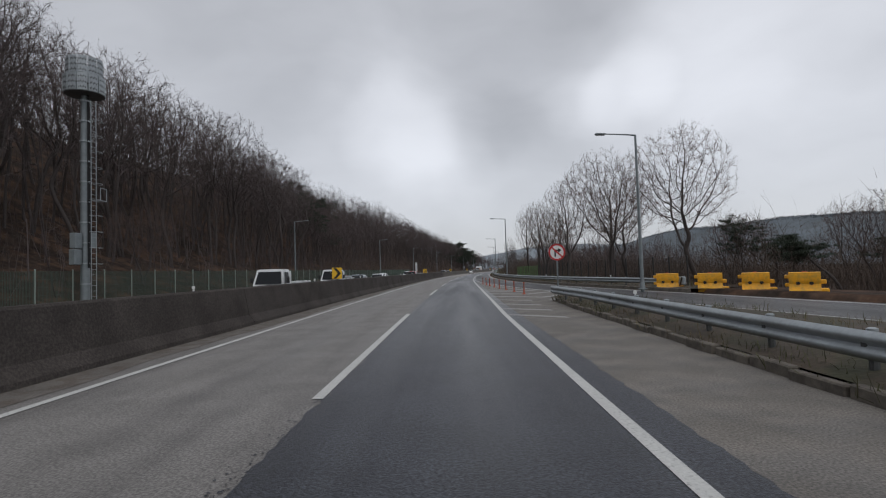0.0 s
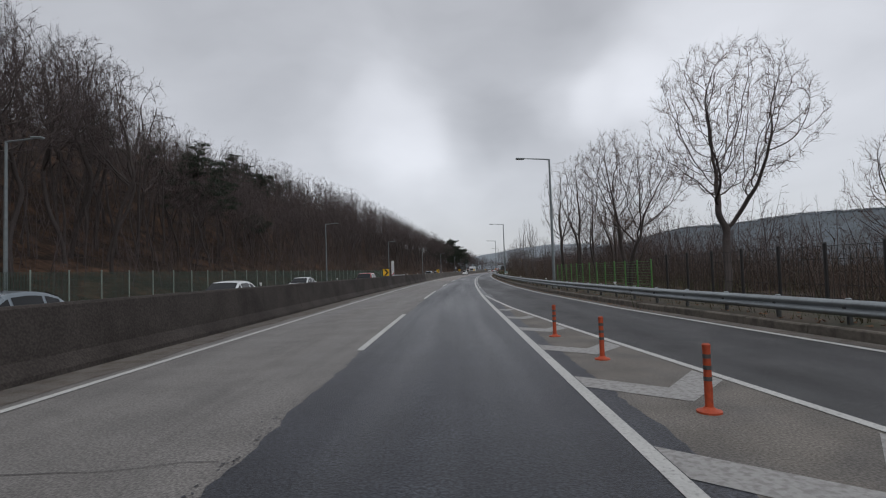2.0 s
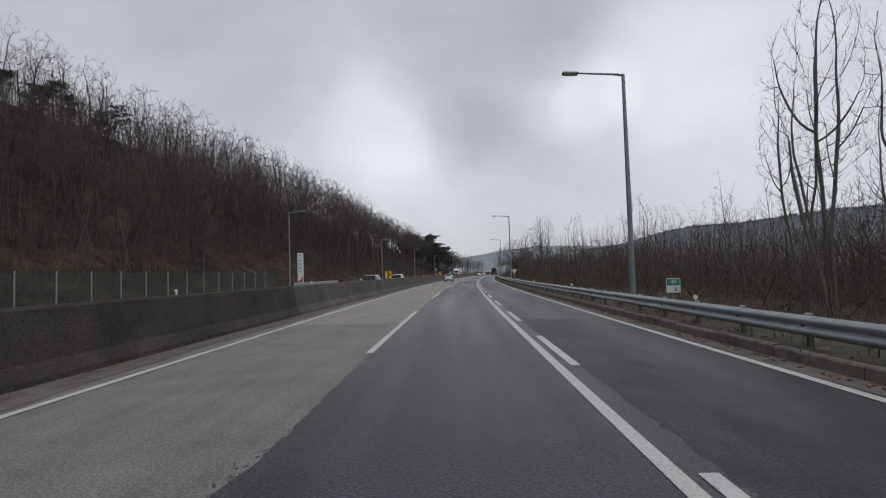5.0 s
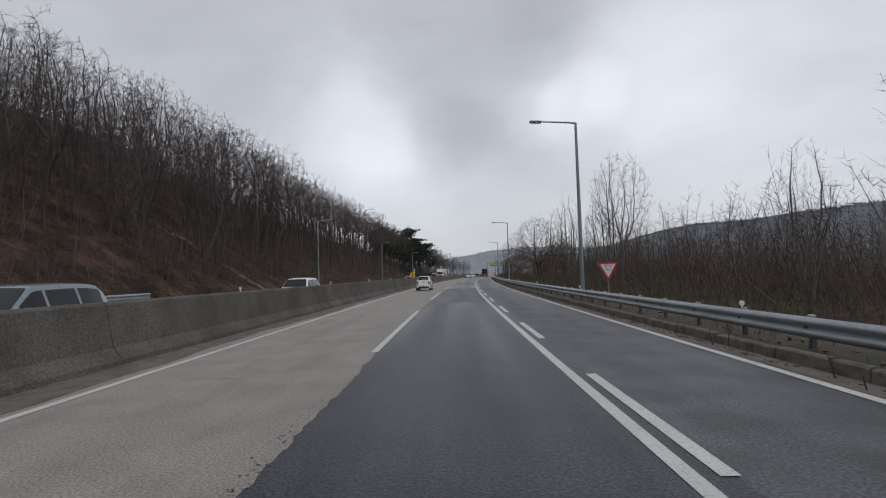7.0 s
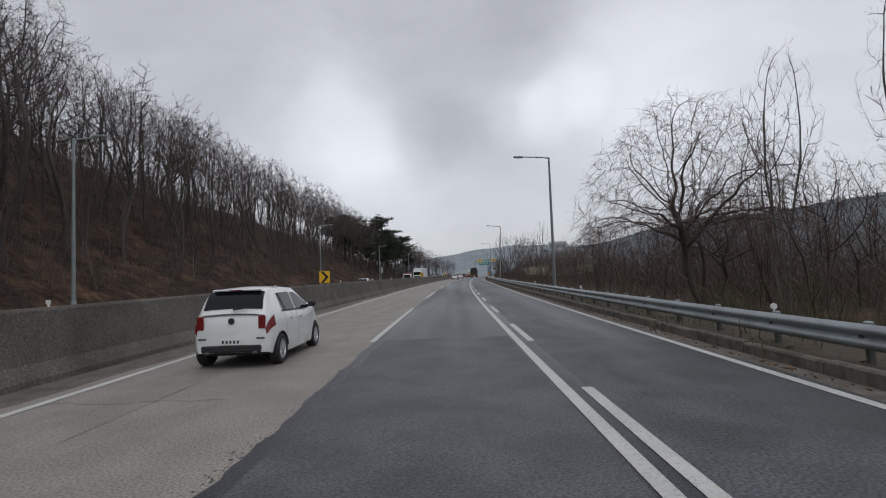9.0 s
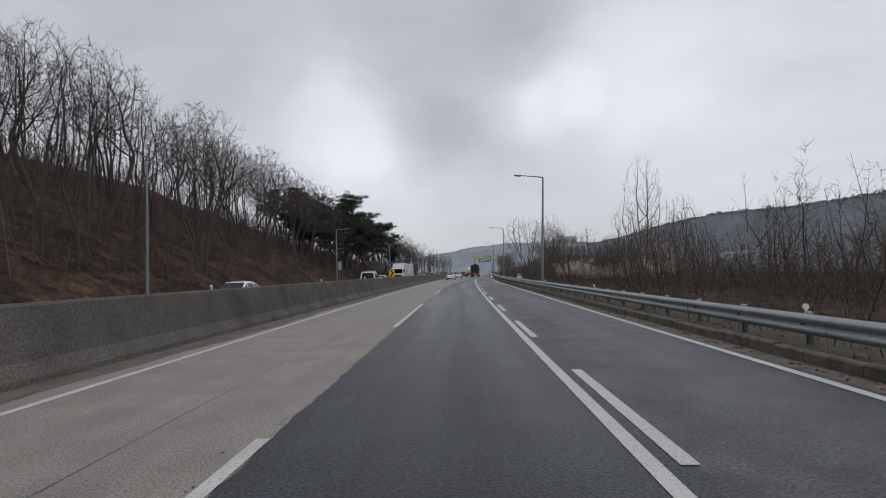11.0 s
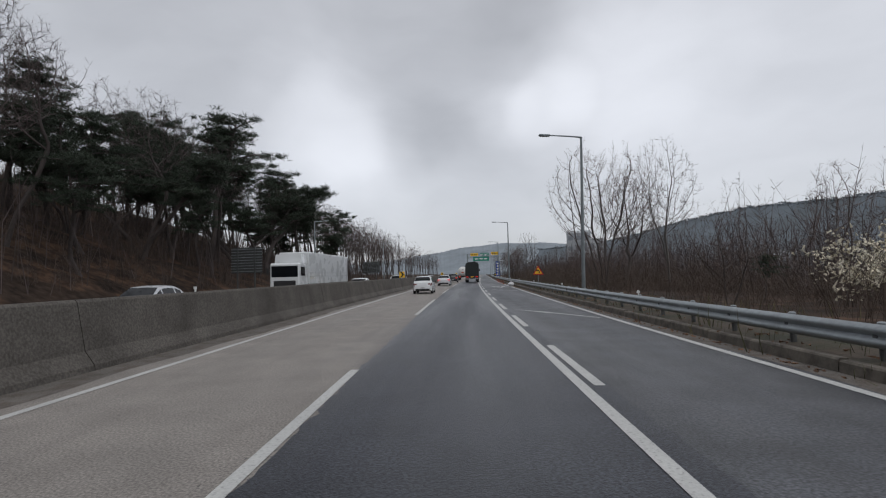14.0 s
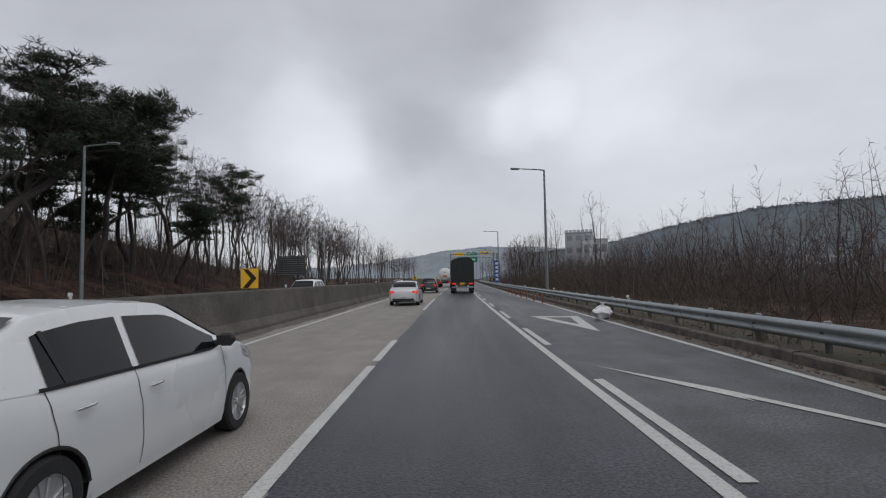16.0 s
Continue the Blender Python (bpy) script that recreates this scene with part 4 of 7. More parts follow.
HERO = [as_mesh(grow_tree(11, 12.0, 0.20, 4.8, 0.50, 0.27, stems=2, tilt=0.22, r0=0.15, up=0.06, twigs=3, tip=0.0065, twig_len=0.55, wander=0.14, bites=14), "a"),
        as_mesh(grow_tree(12, 13.0, 0.22, 4.6, 0.52, 0.28, lean=0.34, r0=0.20, up=0.06, twigs=3, tip=0.0065, twig_len=0.6, wander=0.14, bites=14), "b"),
        as_mesh(grow_tree(13, 9.0, 0.10, 3.3, 0.48, 0.26, stems=6, tilt=0.42, r0=0.055, tip=0.005, up=0.22, rise=1.4, twig_len=0.5, twig_up=0.5), "c"),
        as_mesh(grow_tree(14, 14.0, 0.20, 3.3, 0.62, 0.30, stems=2, tilt=0.18, r0=0.10, up=0.22, rise=1.5, twig_len=0.6, twig_up=0.4), "d"),
        as_mesh(grow_tree(15, 8.6, 0.20, 5.0, 0.43, 0.24, stems=2, tilt=0.40, lean=-0.20, r0=0.12, tip=0.005, up=0.0, arch=0.36, twigs=2, twig_len=0.75, twig_up=-0.6, wander=0.15), "e")]
H_SLIM = as_mesh(grow_tree(16, 11.0, 0.22, 1.8, 0.46, 0.28, stems=4, tilt=0.13, r0=0.055, tip=0.005, up=0.50, rise=2.4, twigs=2, twig_len=0.5, twig_up=0.6, wander=0.07), "s")
H_LOW = as_mesh(grow_tree(19, 7.0, 0.26, 3.9, 0.36, 0.22, stems=2, tilt=0.42, lean=0.55, r0=0.13, tip=0.005, up=0.06, twigs=2, twig_len=0.42, wander=0.15, bites=10), "l")
H_TALL = as_mesh(grow_tree(18, 16.0, 0.14, 3.3, 0.60, 0.33, stems=2, tilt=0.10, r0=0.14, tip=0.0065, up=0.28, rise=2.4, twigs=2, twig_len=0.65, wander=0.10, bites=12), "t")
SMALL = [as_mesh(grow_tree(21, 6.0, 0.14, 1.5, 0.40, 0.24, stems=5, tilt=0.25, r0=0.032, tip=0.005, up=0.4, rise=2.6, twigs=2, twig_len=0.4, twig_up=0.5), "f"),
         as_mesh(grow_tree(22, 5.0, 0.18, 1.9, 0.42, 0.24, stems=2, tilt=0.3, r0=0.05, tip=0.005, up=0.1, twigs=2, twig_len=0.35), "g"),
         as_mesh(grow_tree(23, 7.5, 0.18, 1.3, 0.42, 0.26, stems=4, tilt=0.14, r0=0.032, tip=0.005, up=0.5, rise=2.6, twigs=2, twig_len=0.4, twig_up=0.6), "h")]
WOOD = [as_mesh(grow_tree(31 + k, 15.5, (0.32, 0.38, 0.28, 0.36)[k], (4.2, 3.7, 4.5, 3.9)[k], 0.74, 0.38, lean=0.06 * (-1) ** k, r0=0.14, tip=0.008, up=0.14, rise=1.15, twigs=3, twig_len=0.62, thick=0.024, wander=0.13), "w") for k in range(4)]
WOOD += [as_mesh(grow_tree(41 + k, 14.5, 0.33, 2.9, 0.72, 0.38, stems=1 + k % 2, tilt=0.12, r0=0.10, tip=0.008, up=0.28, rise=1.3, twigs=3, twig_len=0.6, twig_up=0.4, thick=0.024), "x") for k in range(3)]
WOOD_LIGHT = [grow_tree(51 + k, 15.5, 0.20, (3.4, 2.8, 3.7, 3.0)[k], 1.42, 0.6, r0=0.10, tip=0.013, up=0.20, rise=1.6, twigs=2, twig_len=1.0, bites=2, thick=0.045) for k in range(4)]


def grow_pine(seed, height):
    """A red pine: a bare leaning trunk and flat tufted layers of dark needles."""
    rng = np.random.default_rng(seed)
    wood, needles = Geo(), Geo()
    trunk = branch_path(rng, (0, 0, -0.3), (rng.normal() * 0.2, rng.normal() * 0.2, 1), height, 9, 0.15, 0.05)
    wood.tube(trunk, 0.20 * np.linspace(1, 0.2, 10), 7, False)
    tufts = []
    for k in range(24):
        u = 0.55 + 0.44 * (k + rng.uniform(0, 0.9)) / 24
        i = min(int(u * 9), 8)
        p = trunk[i] + (trunk[i + 1] - trunk[i]) * (u * 9 - i)
        a = rng.uniform(0, 2 * np.pi)
        ln = height * 0.30 * (1.1 - 0.72 * ((u - 0.55) / 0.45) ** 1.5) * rng.uniform(0.55, 1.2)
        limb = branch_path(rng, p, (math.cos(a), math.sin(a), 0.22), ln, 5, 0.2, 0.05)
        wood.tube(limb, 0.055 * np.linspace(1, 0.25, 6), 4, False)
        for j in range(11):
            v = 0.38 + 0.62 * (j + rng.uniform(0, 1)) / 11
            q = min(int(v * 5), 4)
            c = limb[q] + (limb[q + 1] - limb[q]) * (v * 5 - q) + rng.normal(size=3) * np.array([0.42, 0.42, 0.10]) + (0, 0, 0.08)
            spike(wood, limb[q], c, 0.013)
            tufts.append(c)
    t = np.repeat(np.array(tufts), 46, axis=0)
    d = unit(rng.normal(size=t.shape) * np.array([1, 1, 0.6]) + np.array([0, 0, 0.55])) * rng.uniform(0.2, 0.42, size=(len(t), 1))
    t = t + rng.normal(size=t.shape) * np.array([0.16, 0.16, 0.05])
    spikes(needles, rng, t, t + d, 0.020)
    return wood, needles


PINES = [as_mesh(grow_pine(61 + k, h), "p") for k, h in enumerate((10.0, 12.5, 8.5))]


def merged(pairs_and_poses, which):
    """Many copies of bare geometry as one mesh of triangles and quads."""
    g = Geo()
    for pair, m in pairs_and_poses:
        src = pair[which]
        v = np.concatenate(src.v)
        mm = np.array(m)
        g.v.append(v @ mm[:3, :3].T + mm[:3, 3])
        n = g.n
        g.f += [tuple(i + n for i in f) for f in src.f]
        g.n += len(v)
    return g


def rooted(s, lat, scale, spin, lean=0.0):
    x, y, _ = (float(v) for v in on_road(s, lat))
    z = float(ground_z(s, lat))
    return pose(x, y, z - 0.05, lean, 0, spin) @ Matrix.Diagonal((scale, scale, scale, 1))


# the wooded slope: trees that can be told apart in front, the rest as one wood
rng = np.random.default_rng(71)
front = []
for s in np.arange(6, 470, 2.6):
    lat0 = -25.0 - rng.uniform(0, 9) - (3 if s < 60 else 0)
    front.append((s + rng.uniform(-1.3, 1.3), lat0))
masters = {}


def plant(meshes, name, label, bark, twig, m, group, category="tree"):
    key = (name, id(meshes))
    if key not in masters:
        masters[key] = tree_thing(name, meshes, label, bark, twig, m, group, category)
        return masters[key]
    return copy_thing(masters[key], m)


def planted(meshes, name, label, bark, twig, s, lat, scale, spin, group, lean=0.0, category="tree"):
    m = rooted(s, lat, 1.0, spin, lean)
    ob = plant(meshes, name, label, bark, twig, m, group, category)
    ob.matrix_basis = m @ Matrix.Diagonal((scale, scale, scale, 1))
    return ob


tall = table([(0, 1.15), (30, 1.25), (84, 1.15), (95, 1.12), (101, 0.82), (108, 0.68), (148, 0.70), (168, 0.9), (230, 1.1), (290, 1.0), (360, 1.0), (420, 0.95)])
for s, lat in front:
    if 88 < s < 155:
        lat -= 5
    pine_share = float(np.interp(s, [0, 100, 112, 135, 150, 320, 335, 350, 362, 386, 394], [0.02, 0.05, 0.3, 0.2, 0.0, 0.0, 0.4, 0.55, 0.6, 0.6, 0.0]))
    if rng.uniform() < pine_share:
        planted(PINES[rng.integers(3)], "pine_tree", "dark green pine with a leaning trunk on the slope", M_BARK, M_PINE, s, lat, rng.uniform(1.0, 1.35) * (0.75 if 318 < s < 352 else 1), rng.uniform(0, 360), "pines on the slope")
    else:
        wide = rng.uniform() < float(np.interp(s, [0, 120, 150, 320, 400], [0.9, 0.8, 0.6, 0.5, 0.5]))
        planted(WOOD[rng.integers(4) if wide else 4 + rng.integers(3)], "bare_tree", "leafless dark-barked tree on the wooded slope", M_BARK, M_TWIG, s, lat, rng.uniform(0.85, 1.1) * float(tall(s)), rng.uniform(0, 360), "trees on the wooded slope", rng.uniform(-4, 4))
for s in np.arange(338, 391, 4.5):
    planted(PINES[rng.integers(3)], "pine_tree", "dark green pine with a leaning trunk on the slope", M_BARK, M_PINE, s + rng.uniform(-1, 1), -26.5 - rng.uniform(0, 5), rng.uniform(1.25, 1.55) * (0.86 if s < 352 else 1.28 if s < 370 else 1.05), rng.uniform(0, 360), "pines on the slope")
for s in np.arange(8, 84, 3.4):
    planted(WOOD[rng.integers(4)], "bare_tree", "leafless dark-barked tree on the wooded slope", M_BARK, M_TWIG, s + rng.uniform(-1.2, 1.2), -34.5 - rng.uniform(0, 9), rng.uniform(0.85, 1.1) * float(tall(s)), rng.uniform(0, 360), "trees on the wooded slope", rng.uniform(-4, 4))
for s in np.arange(84, 330, 4.6):
    wide = rng.uniform() < 0.45
    planted(WOOD[rng.integers(4) if wide else 4 + rng.integers(3)], "bare_tree", "leafless dark-barked tree on the wooded slope", M_BARK, M_TWIG, s + rng.uniform(-1.5, 1.5), -35.0 - rng.uniform(0, 8), rng.uniform(0.85, 1.05) * float(tall(s)), rng.uniform(0, 360), "trees on the wooded slope", rng.uniform(-7, 7))
for s in np.arange(334, 391, 4.0):
    planted(PINES[rng.integers(3)], "pine_tree", "dark green pine with a leaning trunk on the slope", M_BARK, M_PINE, s + rng.uniform(-1.5, 1.5), -31.5 - rng.uniform(0, 8), rng.uniform(1.05, 1.35) * (0.95 if s < 352 else 1.32 if s < 370 else 1.08), rng.uniform(0, 360), "pines on the slope")
for s in np.arange(112, 142, 5.0):
    planted(PINES[rng.integers(3)], "pine_tree", "dark green pine among bare trees on the ridge", M_BARK, M_PINE, s + rng.uniform(-1.5, 1.5), -46 - rng.uniform(0, 8), rng.uniform(0.55, 0.75), rng.uniform(0, 360), "pines on the slope")
for s in np.arange(97, 236, 2.4):
    planted(WOOD[rng.integers(7)], "bare_tree", "leafless dark-barked tree on the wooded slope", M_BARK, M_TWIG, s + rng.uniform(-1, 1), -28.0 - rng.uniform(0, 13), rng.uniform(0.5, 0.72), rng.uniform(0, 360), "trees on the wooded slope", rng.uniform(-6, 6))
for s in np.arange(139, 188, 2.6):
    planted(PINES[rng.integers(3)], "pine_tree", "dark green pine among bare trees on the ridge", M_BARK, M_PINE, s + rng.uniform(-1, 1), -46 - rng.uniform(0, 9), rng.uniform(0.6, 0.85) * (1.0 if s < 170 else 0.8), rng.uniform(0, 360), "pines on the slope")
deep = []
for s in np.arange(100, 250, 1.7):
    deep.append((WOOD_LIGHT[rng.integers(4)], rooted(s + rng.uniform(-1, 1), -48.0 - rng.uniform(0, 16), rng.uniform(0.42, 0.62), rng.uniform(0, 360), rng.uniform(-6, 6))))
for s in np.arange(8, 500, 4.8):
    for lat in (-33.5, -38, -43, -48, -54, -60):
        if (s > 425 and lat < -45) or (s > 270 and lat < -52):
            continue
        deep.append((WOOD_LIGHT[rng.integers(4)], rooted(s + rng.uniform(-2, 2), lat + rng.uniform(-2.2, 2.2), rng.uniform(0.85, 1.1) * float(tall(s)) * (0.75 if lat < -50 else 1), rng.uniform(0, 360), rng.uniform(-7, 7))))
for s in np.arange(18, 156, 2.6):
    deep.append((WOOD_LIGHT[rng.integers(4)], rooted(s + rng.uniform(-1, 1), -29.0 - rng.uniform(0, 6), rng.uniform(0.6, 1.0) * float(tall(s)), rng.uniform(0, 360), rng.uniform(-6, 6))))
for s in np.arange(150, 520, 3.0):
    deep.append((WOOD_LIGHT[rng.integers(4)], rooted(s + rng.uniform(-2, 2), float(rail_line(s)) + rng.uniform(14, 44), rng.uniform(0.36, 0.6), rng.uniform(0, 360))))
for s in np.arange(408, 600, 1.9):
    deep.append((WOOD_LIGHT[rng.integers(4)], rooted(s + rng.uniform(-2, 2), -22.0 - rng.uniform(0, 12), rng.uniform(0.6, 0.95), rng.uniform(0, 360))))
for s in np.arange(500, 640, 6.0):
    deep.append((WOOD_LIGHT[rng.integers(4)], rooted(s + rng.uniform(-2, 2), 9 + rng.uniform(0, 12), rng.uniform(0.5, 0.8), rng.uniform(0, 360))))
put("woodland_trunks", merged(deep, 0), M_BARK, label="dense trunks of leafless woodland", category="woodland", kind="stuff")
put("woodland_twigs", merged(deep, 1), M_TWIG, label="purplish-brown haze of bare woodland twigs", category="woodland", kind="stuff")


def thicket(seed, count, s_range, lat_of, tall_range, twigs, r, lean=0.12, spread=0.30, low=0.25, tall_of=None):
    """Slender bare stems in great number, each with short twigs along it."""
    rng = np.random.default_rng(seed)
    s = rng.uniform(*s_range, size=count)
    lat = lat_of(s, rng)
    base = on_road(s, lat, ground_z(s, lat) - 0.1)
    h = rng.uniform(*tall_range, size=count) * np.where(rng.uniform(size=count) < 0.3, 0.6, 1.0)
    h = h * tall_of(s) if tall_of else h
    way = unit(rng.normal(size=(count, 3)) * lean + np.array([0, 0, 1.0]))
    bow = rng.normal(size=(count, 3)) * np.array([0.05, 0.05, 0.0]) * h[:, None]
    mid, top = base + way * h[:, None] * 0.5 + bow, base + way * h[:, None]
    g = Geo()
    ribbons(g, rng, base, mid, np.full(count, r) * h / h.mean(), np.full(count, r * 0.6) * h / h.mean())
    spikes(g, rng, mid, top, r * 0.6 * h / h.mean())
    k = np.repeat(np.arange(count), twigs)
    u = rng.uniform(low, 0.98, size=(len(k), 1))
    p = np.where(u < 0.5, base[k] + (mid - base)[k] * u * 2, mid[k] + (top - mid)[k] * (u * 2 - 1))
    d = unit(unit(rng.normal(size=(len(k), 3))) + np.array([0, 0, 0.75]))
    spikes(g, rng, p, p + d * (h[k] * spread * rng.uniform(0.4, 1.1, size=len(k)) * (1.15 - u[:, 0]))[:, None], r * 0.42)
    return g


def joined(*geos):
    g = Geo()
    for one in geos:
        g.add(np.concatenate(one.v), one.f)
    return g


slope_stems = joined(thicket(301, 3400, (4, 430), lambda s, r: -23.3 - r.uniform(0, 1, size=len(s)) ** 1.1 * 24, (3.5, 8.0), 13, 0.024, 0.16),
                     thicket(302, 800, (60, 160), lambda s, r: -24.0 - r.uniform(0, 1, size=len(s)) * 32, (4.0, 8.5), 14, 0.026, 0.16),
                     thicket(303, 2200, (8, 400), lambda s, r: -42.0 - r.uniform(0, 1, size=len(s)) * 24, (4.5, 9.0), 22, 0.048, 0.16))
put("slope_thicket", slope_stems, M_TWIG, label="dense slender bare stems under the woodland", category="woodland", kind="stuff")
glade = table([(282, 1.0), (290, 0.38), (330, 0.38), (340, 1.0)])
verge_stems = joined(thicket(311, 4200, (98, 334), lambda s, r: rail_line(s) + 3.6 + r.uniform(0, 1, size=len(s)) ** 1.2 * 18, (1.4, 4.2), 28, 0.013, 0.45, 0.42, 0.04, glade),
                     thicket(314, 4200, (96, 480), lambda s, r: rail_line(s) + 13.0 + r.uniform(0, 1, size=len(s)) * 28, (3.6, 7.2), 28, 0.030, 0.34, 0.42, 0.04, glade),
                     thicket(312, 3400, (334, 480), lambda s, r: rail_line(s) + 3.4 + r.uniform(0, 1, size=len(s)) ** 1.2 * 22, (1.2, 3.2), 28, 0.013, 0.45, 0.45, 0.04),
                     thicket(313, 1300, (20, 110), lambda s, r: np.maximum(19.0, rail_line(s) + 8) + r.uniform(0, 1, size=len(s)) * 28, (2.0, 4.8), 24, 0.022, 0.24, 0.36, 0.06))
belt = joined(thicket(315, 4200, (96, 540), lambda s, r: rail_line(s) + 18.0 + r.uniform(0, 1, size=len(s)) * 28, (6.0, 12.0), 30, 0.045, 0.22, 0.40, 0.06, glade),
              thicket(316, 900, (470, 640), lambda s, r: rail_line(s) + 12.0 + r.uniform(0, 1, size=len(s)) * 40, (4.0, 7.5), 26, 0.055, 0.22, 0.40, 0.06))
put("field_thicket", belt, M_TWIG, label="dark brown leafless wood across the low field", category="woodland", kind="stuff")
put("verge_thicket", verge_stems, M_BRUSH, label="tangled bare brown stems beyond the guard rail", category="brush", kind="stuff")


# ---- vehicles: y ahead, x to the right, on the ground at z = 0 ----
def wheel_parts(parent, x, y, r, width, rim=M_RIM, spokes=5):
    side = 1 if x > 0 else -1
    w = width / 2
    tyre = Geo().lathe([(-w, r * 0.66), (-w, r * 0.93), (-w * 0.7, r), (w * 0.7, r), (w, r * 0.93), (w, r * 0.66), (0.0, r * 0.62), (-w, r * 0.66)], "x", 26, (x, y, r), caps=False)
    t = put("wheel", tyre, M_TYRE, parent, smooth=35)
    g = Geo().lathe([(side * (w - 0.055), r * 0.15), (side * (w - 0.05), r * 0.60), (side * (w - 0.008), r * 0.645), (side * (w - 0.006), r * 0.68), (side * (w - 0.03), r * 0.68)], "x", 26, (x, y, r))
    for k in range(spokes * 2):
        a = 2 * math.pi * k / (spokes * 2) + 0.12 * (-1) ** k
        c, s = math.cos(a), math.sin(a)
        g.box((x + side * (w - 0.03), y + c * r * 0.36, r + s * r * 0.36), (0.03, r * 0.52, r * 0.085), 0.006, (math.degrees(a), 0, 0))
    g.lathe([(side * (w - 0.04), r * 0.17), (side * (w - 0.005), r * 0.14)], "x", 14, (x, y, r))
    put("rim", g, rim, t)
    return t


def build_car(name, label, paint, m, L=4.6, W=1.82, H=1.47, base=2.7, front=0.85, cowl=0.95, roof_f=0.25, roof_r=-0.9, tail=-1.55, hood=0.86, belt=0.95, deck=1.0,
              nose=0.62, wheel=0.33, lit=True, category="car", pillars=(0.12, -0.85), glass_end=-1.35, seams=(0.98, 0.08, -0.95), handles=True, arch=0.05, divider=None, lamp_w=0.20, lamp_h=0.11, lamp_drop=0.13, sporty=False):
    car = thing(name, label, category, m)
    hl = L / 2
    axle_f, axle_r = hl - front, hl - front - base
    top = table([(-hl, deck - 0.28), (-hl + 0.05, deck - 0.1), (-hl + 0.18, deck), (tail, deck + 0.01), (tail + 0.5, belt + 0.04), (cowl - 0.4, belt), (cowl, hood + 0.05), (hl - 0.55, hood - 0.06), (hl - 0.2, nose + 0.08), (hl - 0.05, nose - 0.06), (hl, nose - 0.18)])
    half = table([(-hl, W * 0.40), (-hl + 0.06, W * 0.445), (-hl + 0.3, W * 0.48), (-hl + 0.9, W * 0.5), (0.3, W * 0.5), (hl - 0.9, W * 0.495), (hl - 0.35, W * 0.46), (hl - 0.1, W * 0.40), (hl, W * 0.31)])
    ra = wheel + arch

    def low(y):
        z = np.interp(y, [-hl, -hl + 0.3, axle_r, axle_f, hl - 0.3, hl], [0.30, 0.22, 0.19, 0.19, 0.2, 0.26])
        for a in (axle_f, axle_r):
            d = np.abs(y - a)
            z = np.where(d < ra, np.maximum(z, wheel + np.sqrt(np.maximum(0, ra * ra - d * d))), z)
        return z

    ys = np.unique(np.concatenate([np.linspace(-hl, hl, 66), [axle_f + ra * k for k in (-1, -0.97, -0.85, -0.6, 0, 0.6, 0.85, 0.97, 1)], [axle_r + ra * k for k in (-1, -0.97, -0.85, -0.6, 0, 0.6, 0.85, 0.97, 1)]]))
    LEV, OUT = np.array([0.0, 0.1, 0.3, 0.52, 0.66, 0.74, 0.9, 1.0]), np.array([0.945, 0.975, 0.995, 0.992, 1.0, 0.985, 0.965, 0.925])

    def side_point(y, f, sgn=1, off=0.0):
        """A place on the flank; f goes from the sill to the shoulder."""
        zb = np.interp(y, [-hl, -hl + 0.3, hl - 0.3, hl], [0.30, 0.2, 0.2, 0.26])
        zt = top(y)
        z = zb + (zt - zb) * f
        return np.stack(np.broadcast_arrays(sgn * (half(y) * np.interp(f, LEV, OUT) + off), y, z), -1)

    cols = []
    for sgn in (-1, 1):
        part_cols = []
        lo = low(ys)
        zb = np.interp(ys, [-hl, -hl + 0.3, hl - 0.3, hl], [0.30, 0.2, 0.2, 0.26])
        zt = top(ys)
        f_low = np.clip((lo - zb) / (zt - zb), 0, 0.93)
        for f in LEV:
            part_cols.append(side_point(ys, np.maximum(f, f_low), sgn))
        cols.append(part_cols)
    inner = [np.stack([sg * half(ys) * k, ys, top(ys) + dz], -1) for sg, k, dz in ((-1, 0.82, 0.018), (-1, 0.4, 0.032), (1, 0.4, 0.032), (1, 0.82, 0.018))]
    rows = cols[0] + inner + cols[1][::-1]
    g = Geo().grid(np.stack(rows, 1))
    n = len(rows)
    g.f += [tuple(range(n))[::-1], tuple(range(g.n - n, g.n))]
    put("body", g, paint, car, smooth=32)
    inside = Geo().box((0, (axle_f + axle_r) / 2, 0.44), (W * 0.78, L * 0.90, 0.42), 0.05)
    put("underbody", inside, M_TRIM, car)
    # cabin
    roof = table([(tail, deck), (tail + (roof_r - tail) * 0.5, deck + (H - deck) * 0.62), (roof_r, H - 0.055), (roof_r + 0.35, H - 0.012), ((roof_f + roof_r) / 2, H), (roof_f - 0.15, H - 0.03), (roof_f, H - 0.075), (cowl, hood + 0.04)])

    def cabin(y):
        zb, zr = top(y) - 0.012, np.maximum(roof(y), top(y) - 0.01)
        wb = half(y) * 0.935
        wr = wb - 0.36 * (zr - zb)
        k = np.clip((zr - zb) / 0.1, 0, 1)
        return zb, zr, wb, wr, k

    yc = np.unique(np.concatenate([np.linspace(tail, cowl, 40), [roof_r, roof_f]]))
    zb, zr, wb, wr, k = cabin(yc)
    sec = [(-wb, zb), (-wr, zr - 0.06 * k), (-wr * 0.94, zr - 0.02 * k), (-wr * 0.7, zr + 0.002), (0 * wr, zr + 0.022 * k), (wr * 0.7, zr + 0.002), (wr * 0.94, zr - 0.02 * k), (wr, zr - 0.06 * k), (wb, zb)]
    put("cabin", Geo().grid(np.stack([np.stack([x, yc, z], -1) for x, z in sec], 1)), paint, car, smooth=35)

